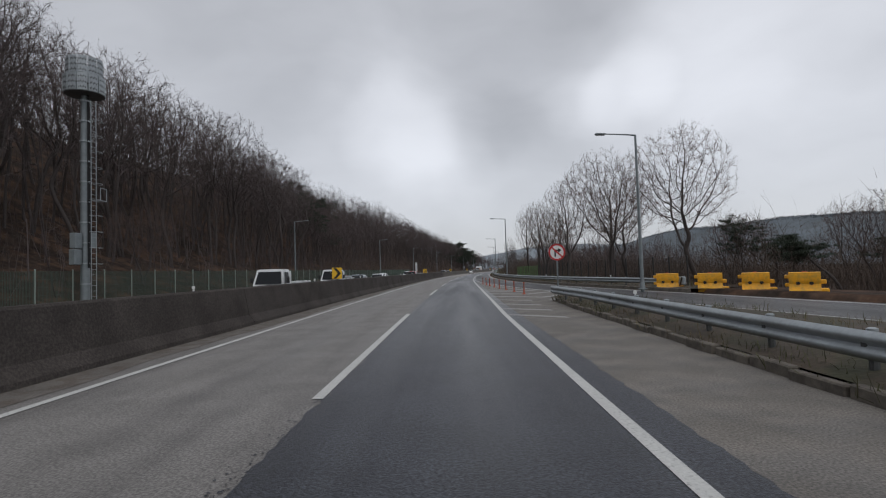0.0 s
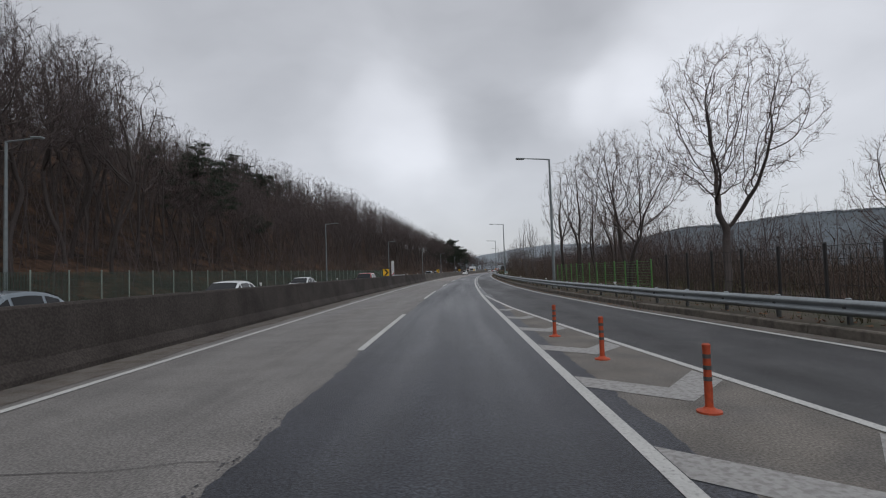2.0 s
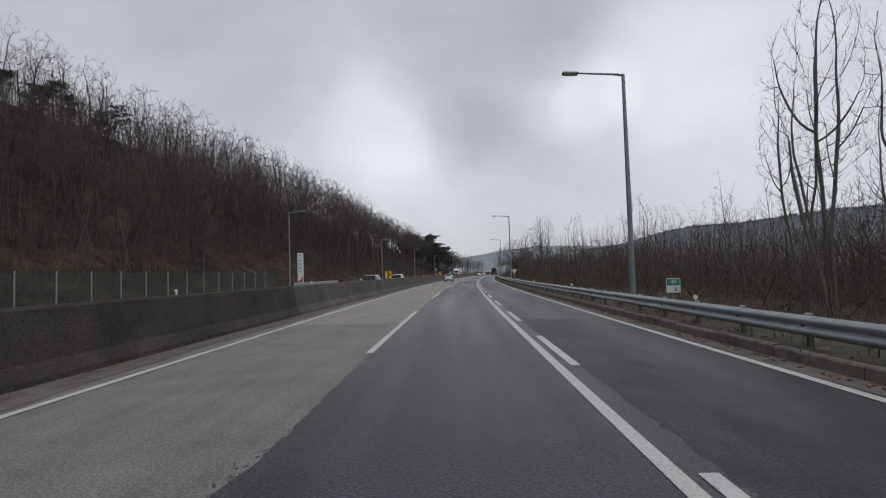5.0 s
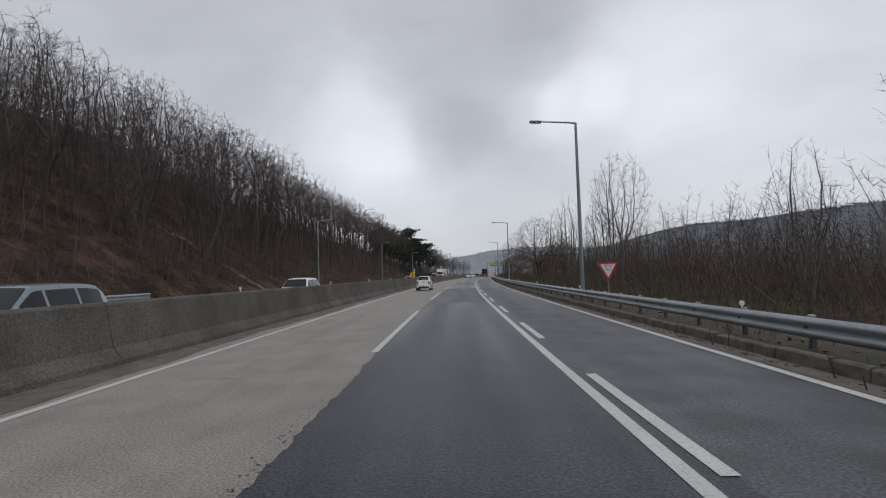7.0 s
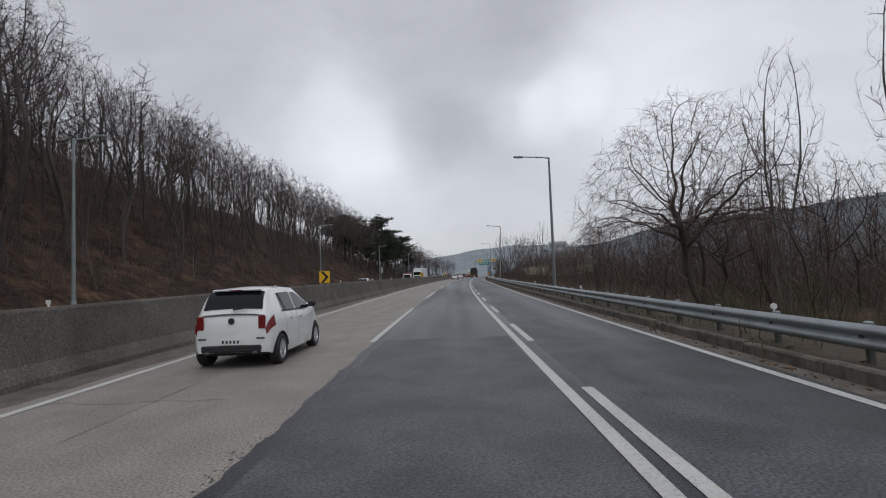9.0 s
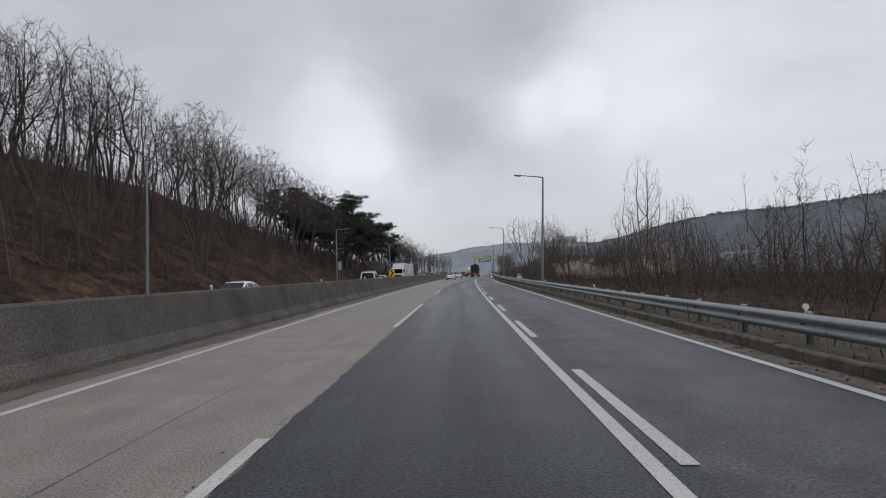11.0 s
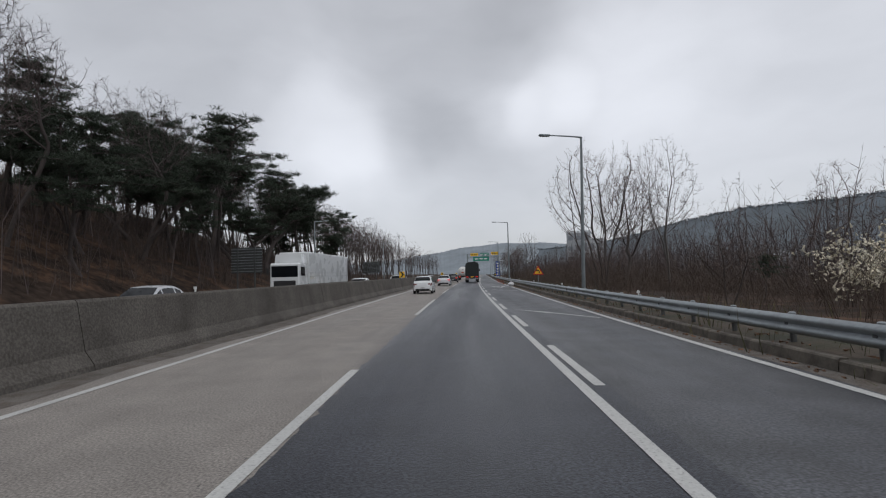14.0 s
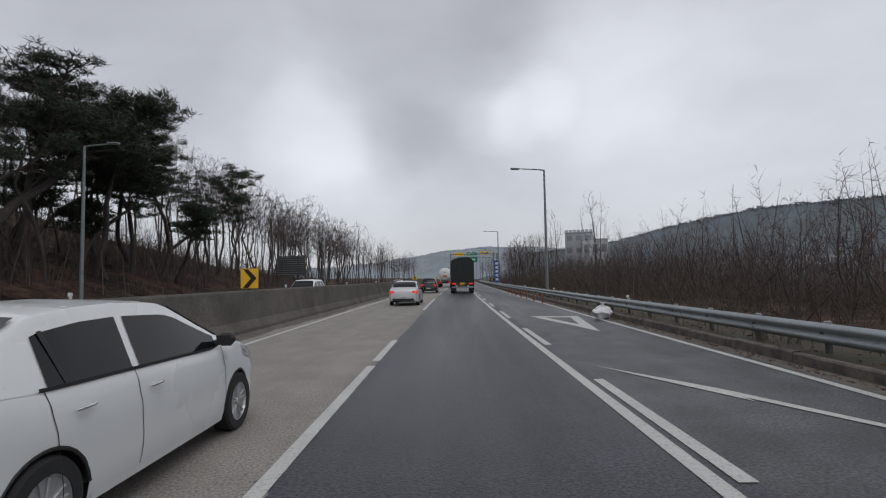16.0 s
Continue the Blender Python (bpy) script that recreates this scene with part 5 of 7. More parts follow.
    def glass_side(a, b, sgn):
        yy = np.linspace(a, b, 12)
        zb, zr, wb, wr, k = cabin(yy)
        out = []
        for f in (0.05, 0.45, 0.87):
            out.append(np.stack([sgn * (wb + (wr - wb) * f + 0.007), yy, zb + (zr - 0.06 * k - zb) * f], -1))
        gg = Geo().grid(np.stack(out, 1))
        return gg

    edges = [cowl - 0.30, *pillars, glass_end]
    for sgn in (-1, 1):
        for i in range(len(edges) - 1):
            a, b = edges[i] - (0.045 if i else 0), edges[i + 1] + 0.045
            put("side_window", glass_side(a, b, sgn), M_GLASS, car, smooth=60)
        if divider is not None:
            zb, zr, wb, wr, k = cabin(np.array([divider - 0.02, divider + 0.02]))
            put("quarter_divider", Geo().grid(np.stack([np.stack([sgn * (wb + (wr - wb) * f + 0.011), np.array([divider - 0.02, divider + 0.02]) - 0.10 * f, zb + (zr - 0.06 * k - zb) * f], -1) for f in (0.05, 0.5, 0.87)], 1)), M_TRIM, car)
        yy = np.linspace(edges[0] + 0.02, edges[-1] - 0.03, 20)
        zb, zr, wb, wr, k = cabin(yy)
        strip_rows = [np.stack([sgn * (wb + 0.011), yy, zb + 0.002], -1), np.stack([sgn * (wb + 0.009), yy, zb + 0.026], -1)]
        put("belt_trim", Geo().grid(np.stack(strip_rows, 1)), M_TRIM, car)
    for nm, a, b in (("windscreen", cowl - 0.05, roof_f + 0.04), ("rear_window", tail + min(0.10, 0.12 * (roof_r - tail)), roof_r - min(0.06, 0.12 * (roof_r - tail)))):
        yy = np.linspace(a, b, 8)
        zb, zr, wb, wr, k = cabin(yy)
        out = [np.stack([u * wr * 0.9, yy, zr + 0.012 + 0.02 * (1 - u * u) * k], -1) for u in (-1, -0.6, 0, 0.6, 1)]
        put(nm, Geo().grid(np.stack(out, 1)), M_GLASS, car, smooth=60)
    # flanks: door gaps, handles, mirrors
    for sgn in (-1, 1):
        for y in seams:
            f = np.linspace(0.06, 0.985, 10)
            bend = (0.13 * (0.66 - f) if y == seams[-1] else 0.02 * np.sin(f * 5))
            a = side_point(y + bend - 0.004, f, sgn, 0.004)
            b = side_point(y + bend + 0.004, f, sgn, 0.004)
            put("door_gap", Geo().grid(np.stack([a, b], 1)), M_TRIM, car)
        ysill = np.linspace(axle_r + ra + 0.02, axle_f - ra - 0.02, 10)
        put("sill", Geo().grid(np.stack([side_point(ysill, 0.0, sgn, 0.012), side_point(ysill, 0.085, sgn, 0.006)], 1)), paint if paint is M_WHITE else M_TRIM, car)
        for y in (seams[1] + 0.18, seams[2] + 0.22) if handles else ():
            p = side_point(y, 0.80, sgn, 0.022)
            h = put("door_handle", Geo().tube([p + (0, -0.09, 0), p + (sgn * 0.012, -0.04, 0.005), p + (sgn * 0.012, 0.05, 0.008), p + (0, 0.09, 0.004)], [0.008, 0.014, 0.014, 0.008], 8), M_CHROME, car, "chrome door handle", smooth=60)
        p = side_point(cowl - 0.30, 1.0, sgn)
        put("mirror", Geo().box(p + (sgn * 0.11, 0, 0.06), (0.19, 0.11, 0.13), 0.05).box(p + (sgn * 0.02, 0.0, 0.03), (0.08, 0.05, 0.05), 0.01), M_TRIM, car)
        put("mirror_glass", Geo().box(p + (sgn * 0.11, -0.057, 0.06), (0.15, 0.006, 0.095), 0.002), M_TRIM, car)
        # lamps wrap round the corners
        yy = np.linspace(hl - 0.62, hl - 0.14, 8)
        put("headlamp", Geo().grid(np.stack([side_point(yy, 0.80, sgn, 0.006), side_point(yy, 0.90, sgn, 0.006), side_point(yy, 0.985, sgn, 0.004)], 1)), M_LENS, car, smooth=60)
        yy = np.linspace(-hl + 0.012, -hl + 0.24, 6)
        lamp = Geo().grid(np.stack([side_point(yy, 0.68, sgn, 0.006), side_point(yy, 0.78, sgn, 0.006), side_point(yy, 0.93, sgn, 0.006)], 1))
        lamp.box((sgn * (W * 0.40 - lamp_w / 2), -hl - 0.006, deck - lamp_drop - lamp_h / 2), (lamp_w, 0.03, lamp_h), min(0.04, lamp_w * 0.28))
        put("tail_lamp", lamp, M_LAMP_RED if lit else M_LAMP_DARK, car, "red tail lamp")
        for ya in (axle_f, axle_r):
            wheel_parts(car, sgn * (W / 2 - 0.105), ya, wheel, 0.19)
            t = np.linspace(0.12, math.pi - 0.12, 14)
            arc = [np.array([sgn * (float(half(ya + ra * math.cos(a))) * 0.985), ya + (ra - 0.012) * math.cos(a), wheel + (ra - 0.012) * math.sin(a)]) for a in t]
            put("arch_liner", Geo().tube(arc, 0.013, 5), M_TRIM, car)
    put("bumper", Geo().box((0, -hl - 0.012, 0.37), (W * 0.7, 0.05, 0.13), 0.02), M_TRIM, car)
    plate = put("number_plate", Geo().box((0, -hl - 0.035, 0.50 if deck < 1.02 else 0.52), (0.42, 0.012, 0.11), 0.003), M_SIGN_WHITE, car)
    for k in range(5):
        put("plate_bar", Geo().box((-0.14 + 0.07 * k, -hl - 0.0425, 0.50 if deck < 1.02 else 0.52), (0.035, 0.003, 0.055)), M_SIGN_BLACK, plate)
    put("grille", Geo().box((0, hl - 0.01, 0.40), (W * 0.5, 0.04, 0.2), 0.03), M_TRIM, car)
    if sporty:                                      # roof spoiler, wiper, exhaust outlets, reflectors and a dark badge on the tailgate
        put("spoiler", Geo().box((0, roof_r - 0.02, H - 0.052), (W * 0.57, 0.24, 0.035), 0.014, (-6, 0, 0)), paint, car)
        put("stop_lamp", Geo().box((0, roof_r - 0.142, H - 0.045), (0.26, 0.012, 0.02), 0.006), M_LAMP_DARK, car)
        put("wiper", Geo().tube([(0.02, tail - 0.015, float(roof(tail + 0.02)) + 0.05), (0.30, tail - 0.005, float(roof(tail + 0.02)) + 0.075)], [0.018, 0.010], 6), M_TRIM, car)
        put("badge", Geo().lathe([(-hl - 0.012, 0.0), (-hl - 0.012, 0.055), (-hl + 0.01, 0.06)], "y", 18, (0, 0, deck - 0.12)), M_TRIM, car)
        for sgn in (-1, 1):
            put("exhaust_outlet", Geo().box((sgn * W * 0.28, -hl - 0.03, 0.30), (0.11, 0.05, 0.05), 0.02), M_POST, car)
            put("rear_reflector", Geo().box((sgn * W * 0.34, -hl - 0.004, 0.56), (0.16, 0.03, 0.025), 0.01), M_TRIM, car)
    return car


# the white hatchback in the next lane
HATCH = dict(L=4.16, W=1.70, H=1.48, base=2.66, front=0.82, cowl=1.10, roof_f=0.22, roof_r=-1.30, tail=-1.92, hood=0.96, belt=0.95, deck=1.02, nose=0.70, wheel=0.305, pillars=(-0.52,),
             glass_end=-1.40, seams=(0.90, -0.52, -1.34), divider=-1.20)
build_car("hatchback_car", "white small hatchback car with tinted windows in the inner lane", M_WHITE, stand(345.15, -3.56), lit=False, **HATCH)
KEI = dict(L=3.6, W=1.60, H=1.49, base=2.4, front=0.68, cowl=0.92, roof_f=0.12, roof_r=-1.42, tail=-1.74, hood=0.98, belt=0.97, deck=1.0, nose=0.70, wheel=0.29, pillars=(-0.32,),
           glass_end=-1.16, seams=(0.76, -0.32, -1.02), divider=-0.96, lamp_w=0.13, lamp_h=0.25, lamp_drop=0.02, sporty=True)
build_car("hatchback_car", "small white hatchback with dark red tail lamps on worn asphalt", M_WHITE, stand(207.9, -3.98), lit=False, **KEI)
build_car("sedan_car", "silver saloon car with lit red tail lamps", M_SILVER, stand(373.6, -3.35), L=4.8, W=1.83, H=1.47, base=2.8, front=0.95, cowl=0.95, roof_f=0.2, roof_r=-1.0, tail=-1.75, hood=0.88, belt=0.93, deck=1.02)
SUV = dict(L=4.6, W=1.87, H=1.68, base=2.68, front=0.9, cowl=1.05, roof_f=0.35, roof_r=-1.75, tail=-2.2, hood=1.02, belt=1.06, deck=1.08, nose=0.78, wheel=0.36, glass_end=-1.85, pillars=(0.0, -1.0), seams=(0.95, 0.0, -1.05))
build_car("suv_car", "black sport utility car with lit red tail lamps", M_BLACKCAR, stand(399.0, -3.3), **SUV)
SEDAN = dict(L=4.7, W=1.82, H=1.46, base=2.75, front=0.92, cowl=0.95, roof_f=0.2, roof_r=-1.0, tail=-1.7, hood=0.88, belt=0.93, deck=1.0, lit=False)
SUVO = dict(SUV, lit=False)
for kind, paint, word, s, lat in (("sedan_car", M_GREYCAR, "grey-blue", 54.5, -11.0), ("sedan_car", M_WHITE, "white", 67.5, -11.2), ("sedan_car", M_WHITE, "white", 89, -14.5), ("suv_car", M_REDCAR, "red", 97, -10.2),
                                  ("suv_car", M_WHITE, "white", 114, -13.6), ("suv_car", M_GREYCAR, "grey", 164.5, -10.2), ("suv_car", M_WHITE, "white", 186.5, -10.6),
                                  ("sedan_car", M_WHITE, "white", 270, -13.8), ("sedan_car", M_SILVER, "silver", 322, -13.8),
                                  ("suv_car", M_WHITE, "white", 376.0, -10.6), ("sedan_car", M_WHITE, "white", 348.0, -10.0), ("sedan_car", M_WHITE, "white", 430, -10.8)):
    build_car(kind, word + (" saloon car" if kind[1] == "e" else " sport utility car") + " on the opposite carriageway", paint, stand(s, lat, 0, 180), **(SEDAN if kind[1] == "e" else SUVO))


def small_truck(label, m, load=None):
    t = thing("pickup_truck", label, "truck", m)
    cab = Geo().prism([(-0.82, 0.45), (0.82, 0.45), (0.84, 1.1), (0.72, 1.93), (0.6, 1.98), (-0.6, 1.98), (-0.72, 1.93), (-0.84, 1.1)], 1.05, 2.35)
    v = np.concatenate(cab.v)
    v[:, 1] -= np.where((v[:, 1] > 2) & (v[:, 2] > 1.15), 0.42 * (v[:, 2] - 1.1), 0)
    cab.v = [v]
    put("cab", cab, M_WHITE, t, smooth=25)
    put("windscreen", Geo().add([(-0.72, 2.33, 1.18), (0.72, 2.33, 1.18), (0.62, 2.06, 1.84), (-0.62, 2.06, 1.84)], [(0, 1, 2, 3)]), M_GLASS, t)
    for sgn in (-1, 1):
        put("side_window", Geo().add([(sgn * 0.846, 2.1, 1.2), (sgn * 0.846, 1.3, 1.2), (sgn * 0.758, 1.3, 1.8), (sgn * 0.758, 1.9, 1.8)], [(0, 1, 2, 3)]), M_GLASS, t)
        put("headlamp", Geo().box((sgn * 0.62, 2.35, 0.85), (0.3, 0.06, 0.18), 0.03), M_LENS, t)
        put("mirror", Geo().box((sgn * 1.0, 2.05, 1.4), (0.16, 0.08, 0.28), 0.03), M_TRIM, t)
        for y in (1.65, -1.35):
            wheel_parts(t, sgn * 0.72, y, 0.32, 0.2)
        put("side_board", Geo().box((sgn * 0.84, -0.85, 1.05), (0.05, 3.5, 0.42), 0.012), M_WHITE, t)
    put("tail_board", Geo().box((0, -2.58, 1.05), (1.68, 0.05, 0.42), 0.012), M_WHITE, t)
    put("load_bed", Geo().box((0, -0.85, 0.80), (1.7, 3.5, 0.10), 0.01), M_POLE, t)
    put("chassis", Geo().box((0, -0.3, 0.52), (0.9, 4.4, 0.22), 0.03), M_TRIM, t)
    put("head_board", Geo().box((0, 0.93, 1.35), (1.6, 0.06, 1.0), 0.02), M_WHITE, t)
    if load == "pipes":
        for k in range(6):
            put("pipe", Geo().tube([(-0.5 + 0.2 * k, -2.9, 1.32 + 0.02 * (k % 2)), (-0.5 + 0.2 * k, 0.8, 1.36)], 0.09, 8), M_ORANGE if k % 2 else M_GALV, t)
    if load == "drum":
        put("drum", Geo().lathe([(0.85, 0.26), (1.55, 0.28), (1.6, 0.2)], "z", 14, (0.2, -0.2, 0)), M_SIGN_GREEN, t)
    if load == "box":
        put("orange_board", Geo().box((0, 0.6, 2.02), (1.2, 0.08, 0.18), 0.02), M_ORANGE, t)
    return t


small_truck("white flatbed truck with a green drum on its bed", stand(29.5, -10.2, 0, 180), "drum")
small_truck("white flatbed truck loaded with orange pipes", stand(43.5, -10.4, 0, 180), "pipes")
small_truck("white flatbed truck with an orange roof bar", stand(298.0, -10.6, 0, 180), "box")

# white box lorry on the opposite carriageway
lorry = thing("box_lorry", "long white box lorry with a plain panelled cargo body", "truck", stand(344.0, -13.7, 0, 180))
put("cargo_box", Geo().box((0, -3.2, 2.42), (2.45, 13.0, 2.6), 0.04), M_WHITE, lorry)
for sgn in (-1, 1):
    for z in (1.75, 2.02):
        put("panel_seam", Geo().box((sgn * 1.228, -3.2, z), (0.012, 12.8, 0.03)), M_CLADDING, lorry)
    for y in (-7.4, -4.2, -1.0):
        put("marker_lamp", Geo().box((sgn * 1.228, y, 1.02), (0.02, 0.14, 0.06), 0.005), M_ORANGE, lorry)
cabg = Geo().box((0, 4.45, 1.75), (2.35, 2.0, 2.1), 0.12)
put("cab", cabg, M_WHITE, lorry, smooth=30)
put("wind_deflector", Geo().prism([(-1.1, 2.8), (1.1, 2.8), (1.0, 3.5), (-1.0, 3.5)], 3.4, 4.6), M_WHITE, lorry)
put("windscreen", Geo().box((0, 5.45, 2.15), (2.05, 0.03, 0.85), 0.01), M_GLASS, lorry)
put("grille", Geo().box((0, 5.46, 1.2), (1.7, 0.03, 0.5), 0.01), M_TRIM, lorry)
put("bumper", Geo().box((0, 5.42, 0.6), (2.4, 0.2, 0.35), 0.05), M_WHITE, lorry)
for sgn in (-1, 1):
    put("side_window", Geo().box((sgn * 1.18, 4.7, 2.15), (0.02, 0.9, 0.7), 0.008), M_GLASS, lorry)
    put("mirror", Geo().box((sgn * 1.38, 5.3, 2.2), (0.18, 0.08, 0.5), 0.03), M_TRIM, lorry)
    put("side_guard", Geo().box((sgn * 1.15, -0.5, 0.75), (0.05, 5.0, 0.35), 0.01), M_TRIM, lorry)
    for y in (4.2, -6.0, -7.3):
        wheel_parts(lorry, sgn * 1.05, y, 0.48, 0.3)
put("chassis", Geo().box((0, -2.4, 0.85), (1.2, 13.4, 0.4), 0.03), M_TRIM, lorry)

# dark tarpaulin-covered lorry ahead
tarp = thing("tarpaulin_lorry", "dark lorry with a lumpy black-green tarpaulin over its load", "truck", stand(400.3, 0.42))
rng = np.random.default_rng(91)
ty = np.linspace(-5.2, 3.2, 16)
secs = []
for u, zz in ((-1.25, 1.0), (-1.27, 2.0), (-1.25, 3.25), (-1.1, 3.55), (-0.6, 3.72), (0.0, 3.68), (0.6, 3.76), (1.1, 3.56), (1.25, 3.25), (1.27, 2.0), (1.25, 1.0)):
    secs.append(np.stack([np.full(16, u) + rng.normal(size=16) * 0.015, ty, zz + (rng.normal(size=16) * (0.07 if zz > 3 else 0.01))], -1))
g = Geo().grid(np.stack(secs, 1))
g.f += [tuple(range(11))[::-1], tuple(range(g.n - 11, g.n))]
put("tarpaulin", g, M_TARP, tarp, smooth=40)
for x in (-0.85, -0.3, 0.28, 0.84):
    put("strap", Geo().tube([(x, -5.22, 1.1), (x + 0.02, -5.235, 2.2), (x, -5.22, 3.5)], 0.012, 5), M_TRIM, tarp)
put("tail_frame", Geo().box((0, -5.2, 1.0), (2.5, 0.12, 0.25), 0.02), M_TRIM, tarp)
put("chassis", Geo().box((0, -0.6, 0.85), (1.0, 9.4, 0.35), 0.03), M_TRIM, tarp)
put("under_run_bar", Geo().box((0, -5.25, 0.62), (2.3, 0.1, 0.16), 0.02), M_GALV, tarp)
put("cab", Geo().box((0, 4.3, 1.9), (2.45, 2.0, 2.4), 0.12), M_GREYCAR, tarp)
put("number_plate", Geo().box((0, -5.29, 0.95), (0.55, 0.02, 0.3), 0.01), M_SIGN_YELLOW, tarp)
for sgn in (-1, 1):
    put("tail_lamp", Geo().box((sgn * 0.88, -5.29, 1.0), (0.42, 0.03, 0.14), 0.01), M_LAMP_RED, tarp)
    put("mud_flap", Geo().box((sgn * 0.95, -5.05, 0.45), (0.6, 0.03, 0.5), 0.005), M_TRIM, tarp)
    put("mirror", Geo().box((sgn * 1.42, 5.1, 2.3), (0.2, 0.1, 0.5), 0.03), M_TRIM, tarp)
    for y in (4.0, -2.9, -4.2):
        wheel_parts(tarp, sgn * 1.02, y, 0.5, 0.42)

# tanker
tank = thing("tanker_lorry", "white cylindrical tanker lorry with lit tail lamps", "truck", stand(434.0, -2.5))
put("tank", Geo().lathe([(-5.6, 0.1), (-5.55, 0.55), (-5.4, 0.95), (-5.15, 1.15), (2.9, 1.15), (3.15, 0.95), (3.3, 0.5)], "y", 30, (0, 0, 2.25)), M_TANK, tank, smooth=40)
put("logo_ring", Geo().lathe([(-5.575, 0.22), (-5.56, 0.30)], "y", 18, (0, 0, 2.45)), M_CLADDING, tank)
put("orange_panel", Geo().box((0, -5.62, 2.0), (0.7, 0.03, 0.22), 0.01), M_ORANGE, tank)
put("tail_frame", Geo().box((0, -5.3, 0.95), (2.4, 0.2, 0.3), 0.02), M_TRIM, tank)
put("stripe_board", Geo().box((0, -5.42, 1.02), (2.3, 0.02, 0.14), 0.004), M_ORANGE, tank)
put("chassis", Geo().box((0, -0.6, 0.9), (1.0, 9.8, 0.35), 0.03), M_TRIM, tank)
put("walkway", Geo().box((0, -1.0, 3.45), (0.7, 6.0, 0.06), 0.01).box((0.35, -1.0, 3.6), (0.03, 6.0, 0.03)).box((-0.35, -1.0, 3.6), (0.03, 6.0, 0.03)), M_GALV, tank)
put("cab", Geo().box((0, 4.4, 1.8), (2.4, 2.0, 2.3), 0.12), M_WHITE, tank)
for sgn in (-1, 1):
    put("tail_lamp", Geo().box((sgn * 0.85, -5.42, 0.82), (0.35, 0.03, 0.14), 0.01), M_LAMP_RED, tank)
    for y in (4.2, -2.7, -4.0):
        wheel_parts(tank, sgn * 1.02, y, 0.5, 0.4)


# ---- street lamps ----
def lamp_geo(arm, height):
    pole = Geo().tube([(0, 0, -0.2), (0, 0, height * 0.5), (0, 0, height)], [0.11, 0.09, 0.062], 12)
    foot = Geo().lathe([(-0.05, 0.16), (0.35, 0.14), (0.42, 0.115)], "z", 12).box((0, 0, 0.02), (0.42, 0.42, 0.06), 0.01)
    reach = Geo().tube([(0, 0, height - 0.03), (-0.2 * arm, 0, height + 0.02), (-arm, 0, height + 0.12)], [0.055, 0.045, 0.035], 8)
    head = Geo().box((-arm - 0.28, 0, height + 0.12), (0.62, 0.26, 0.10), 0.035, (0, 3, 0))
    lens = Geo().box((-arm - 0.30, 0, height + 0.07), (0.42, 0.2, 0.03), 0.01, (0, 3, 0))
    return pole.mesh("pole", 40), foot.mesh("foot", 40), reach.mesh("arm", 40), head.mesh("lamp_head", 40), lens.mesh("lens")


LAMP_R, LAMP_L = lamp_geo(1.75, 9.05), lamp_geo(-1.9, 9.2)
lamp_master = None
for geos, places, label, group in ((LAMP_R, [(30.0, 10.7, 0.15), (78.5, 6.75, 0.15), (128.6, 6.6, 0.05), (179.0, 6.2, 0.1), (230.6, 6.75, 0.1), (280.6, 6.6, 0.1), (328.6, 6.6, 0), (376.2, 6.1, 0), (424.0, 6.4, 0), (472, 6.5, 0), (520, 6.5, 0), (570, 6.5, 0)],
                                    "grey steel street lamp with one outreach arm behind the guard rail", "street lamps by the slip lane"),
                                   (LAMP_L, [(19, -20.4, -0.2), (67.2, -22.2, -0.4), (117.8, -20.5, 0), (167.7, -20.4, 0.1), (223.6, -20.3, 0.5), (271.5, -20.4, 0.3), (319.4, -20.4, -0.2), (368, -20.5, 0), (418, -20.5, 0), (468, -20.5, 0)],
                                    "grey steel street lamp with one outreach arm below the slope", "street lamps by the opposite carriageway")):
    first = None
    for s, lat, dz in places:
        m = stand(s, lat, dz) @ pose(0, 0, 0, 0, {280.6: 2.6, 328.6: 1.3}.get(s, 0.0), 0)
        if first is None:
            first = thing("street_lamp", label, "street lamp", m, group)
            for nm, me, mt in zip(("pole", "foot", "arm", "lamp_head", "lens"), geos, (M_POLE, M_POLE, M_POLE, M_POLE, M_LENS)):
                put(nm, me, mt, first)
        else:
            copy_thing(first, m)

# ---- telecom mast ----
mast = thing("telecom_mast", "grey steel mobile mast with a perforated drum and ladder", "mast", stand(27.9, -20.8, 0.0))
put("pole", Geo().tube([(0, 0, -0.2), (0, 0, 6), (0, 0, 12.4)], [0.24, 0.22, 0.19], 16), M_POLE, mast, smooth=40)
for z in np.arange(1.5, 12, 1.15):
    put("flange", Geo().lathe([(z - 0.04, 0.26), (z + 0.04, 0.26)], "z", 14), M_GALV, mast)
for k in range(12):
    a = 2 * math.pi * k / 12
    for z, r in ((12.7, 0.98), (13.72, 0.86)):
        put("shroud_panel", Geo().box((math.cos(a) * r, math.sin(a) * r, z), (0.04, 0.46 if r > 0.9 else 0.40, 0.96), 0.008, (0, 0, math.degrees(a))), M_GALV, mast)
holes = Geo()
for k in range(12):
    a = 2 * math.pi * k / 12
    for i in range(5):
        for j in range(6):
            r = 1.003 if j < 3 else 0.883
            z = 12.35 + (j % 3) * 0.3 + (1.02 if j >= 3 else 0)
            o = -0.15 + 0.075 * i
            holes.box((math.cos(a) * r - math.sin(a) * o, math.sin(a) * r + math.cos(a) * o, z + 0.05 * (i % 2)), (0.006, 0.035, 0.1), 0, (0, 0, math.degrees(a)))
put("shroud_slots", holes, M_TRIM, mast)
put("shroud_floor", Geo().lathe([(12.16, 0.2), (12.18, 0.98), (12.22, 0.98), (12.24, 0.2)], "z", 24), M_POST, mast)
ladder = Geo()
for x in (-0.2, 0.2):
    ladder.tube([(0.5, x, 0.3), (0.5, x, 11.8)], 0.022, 6)
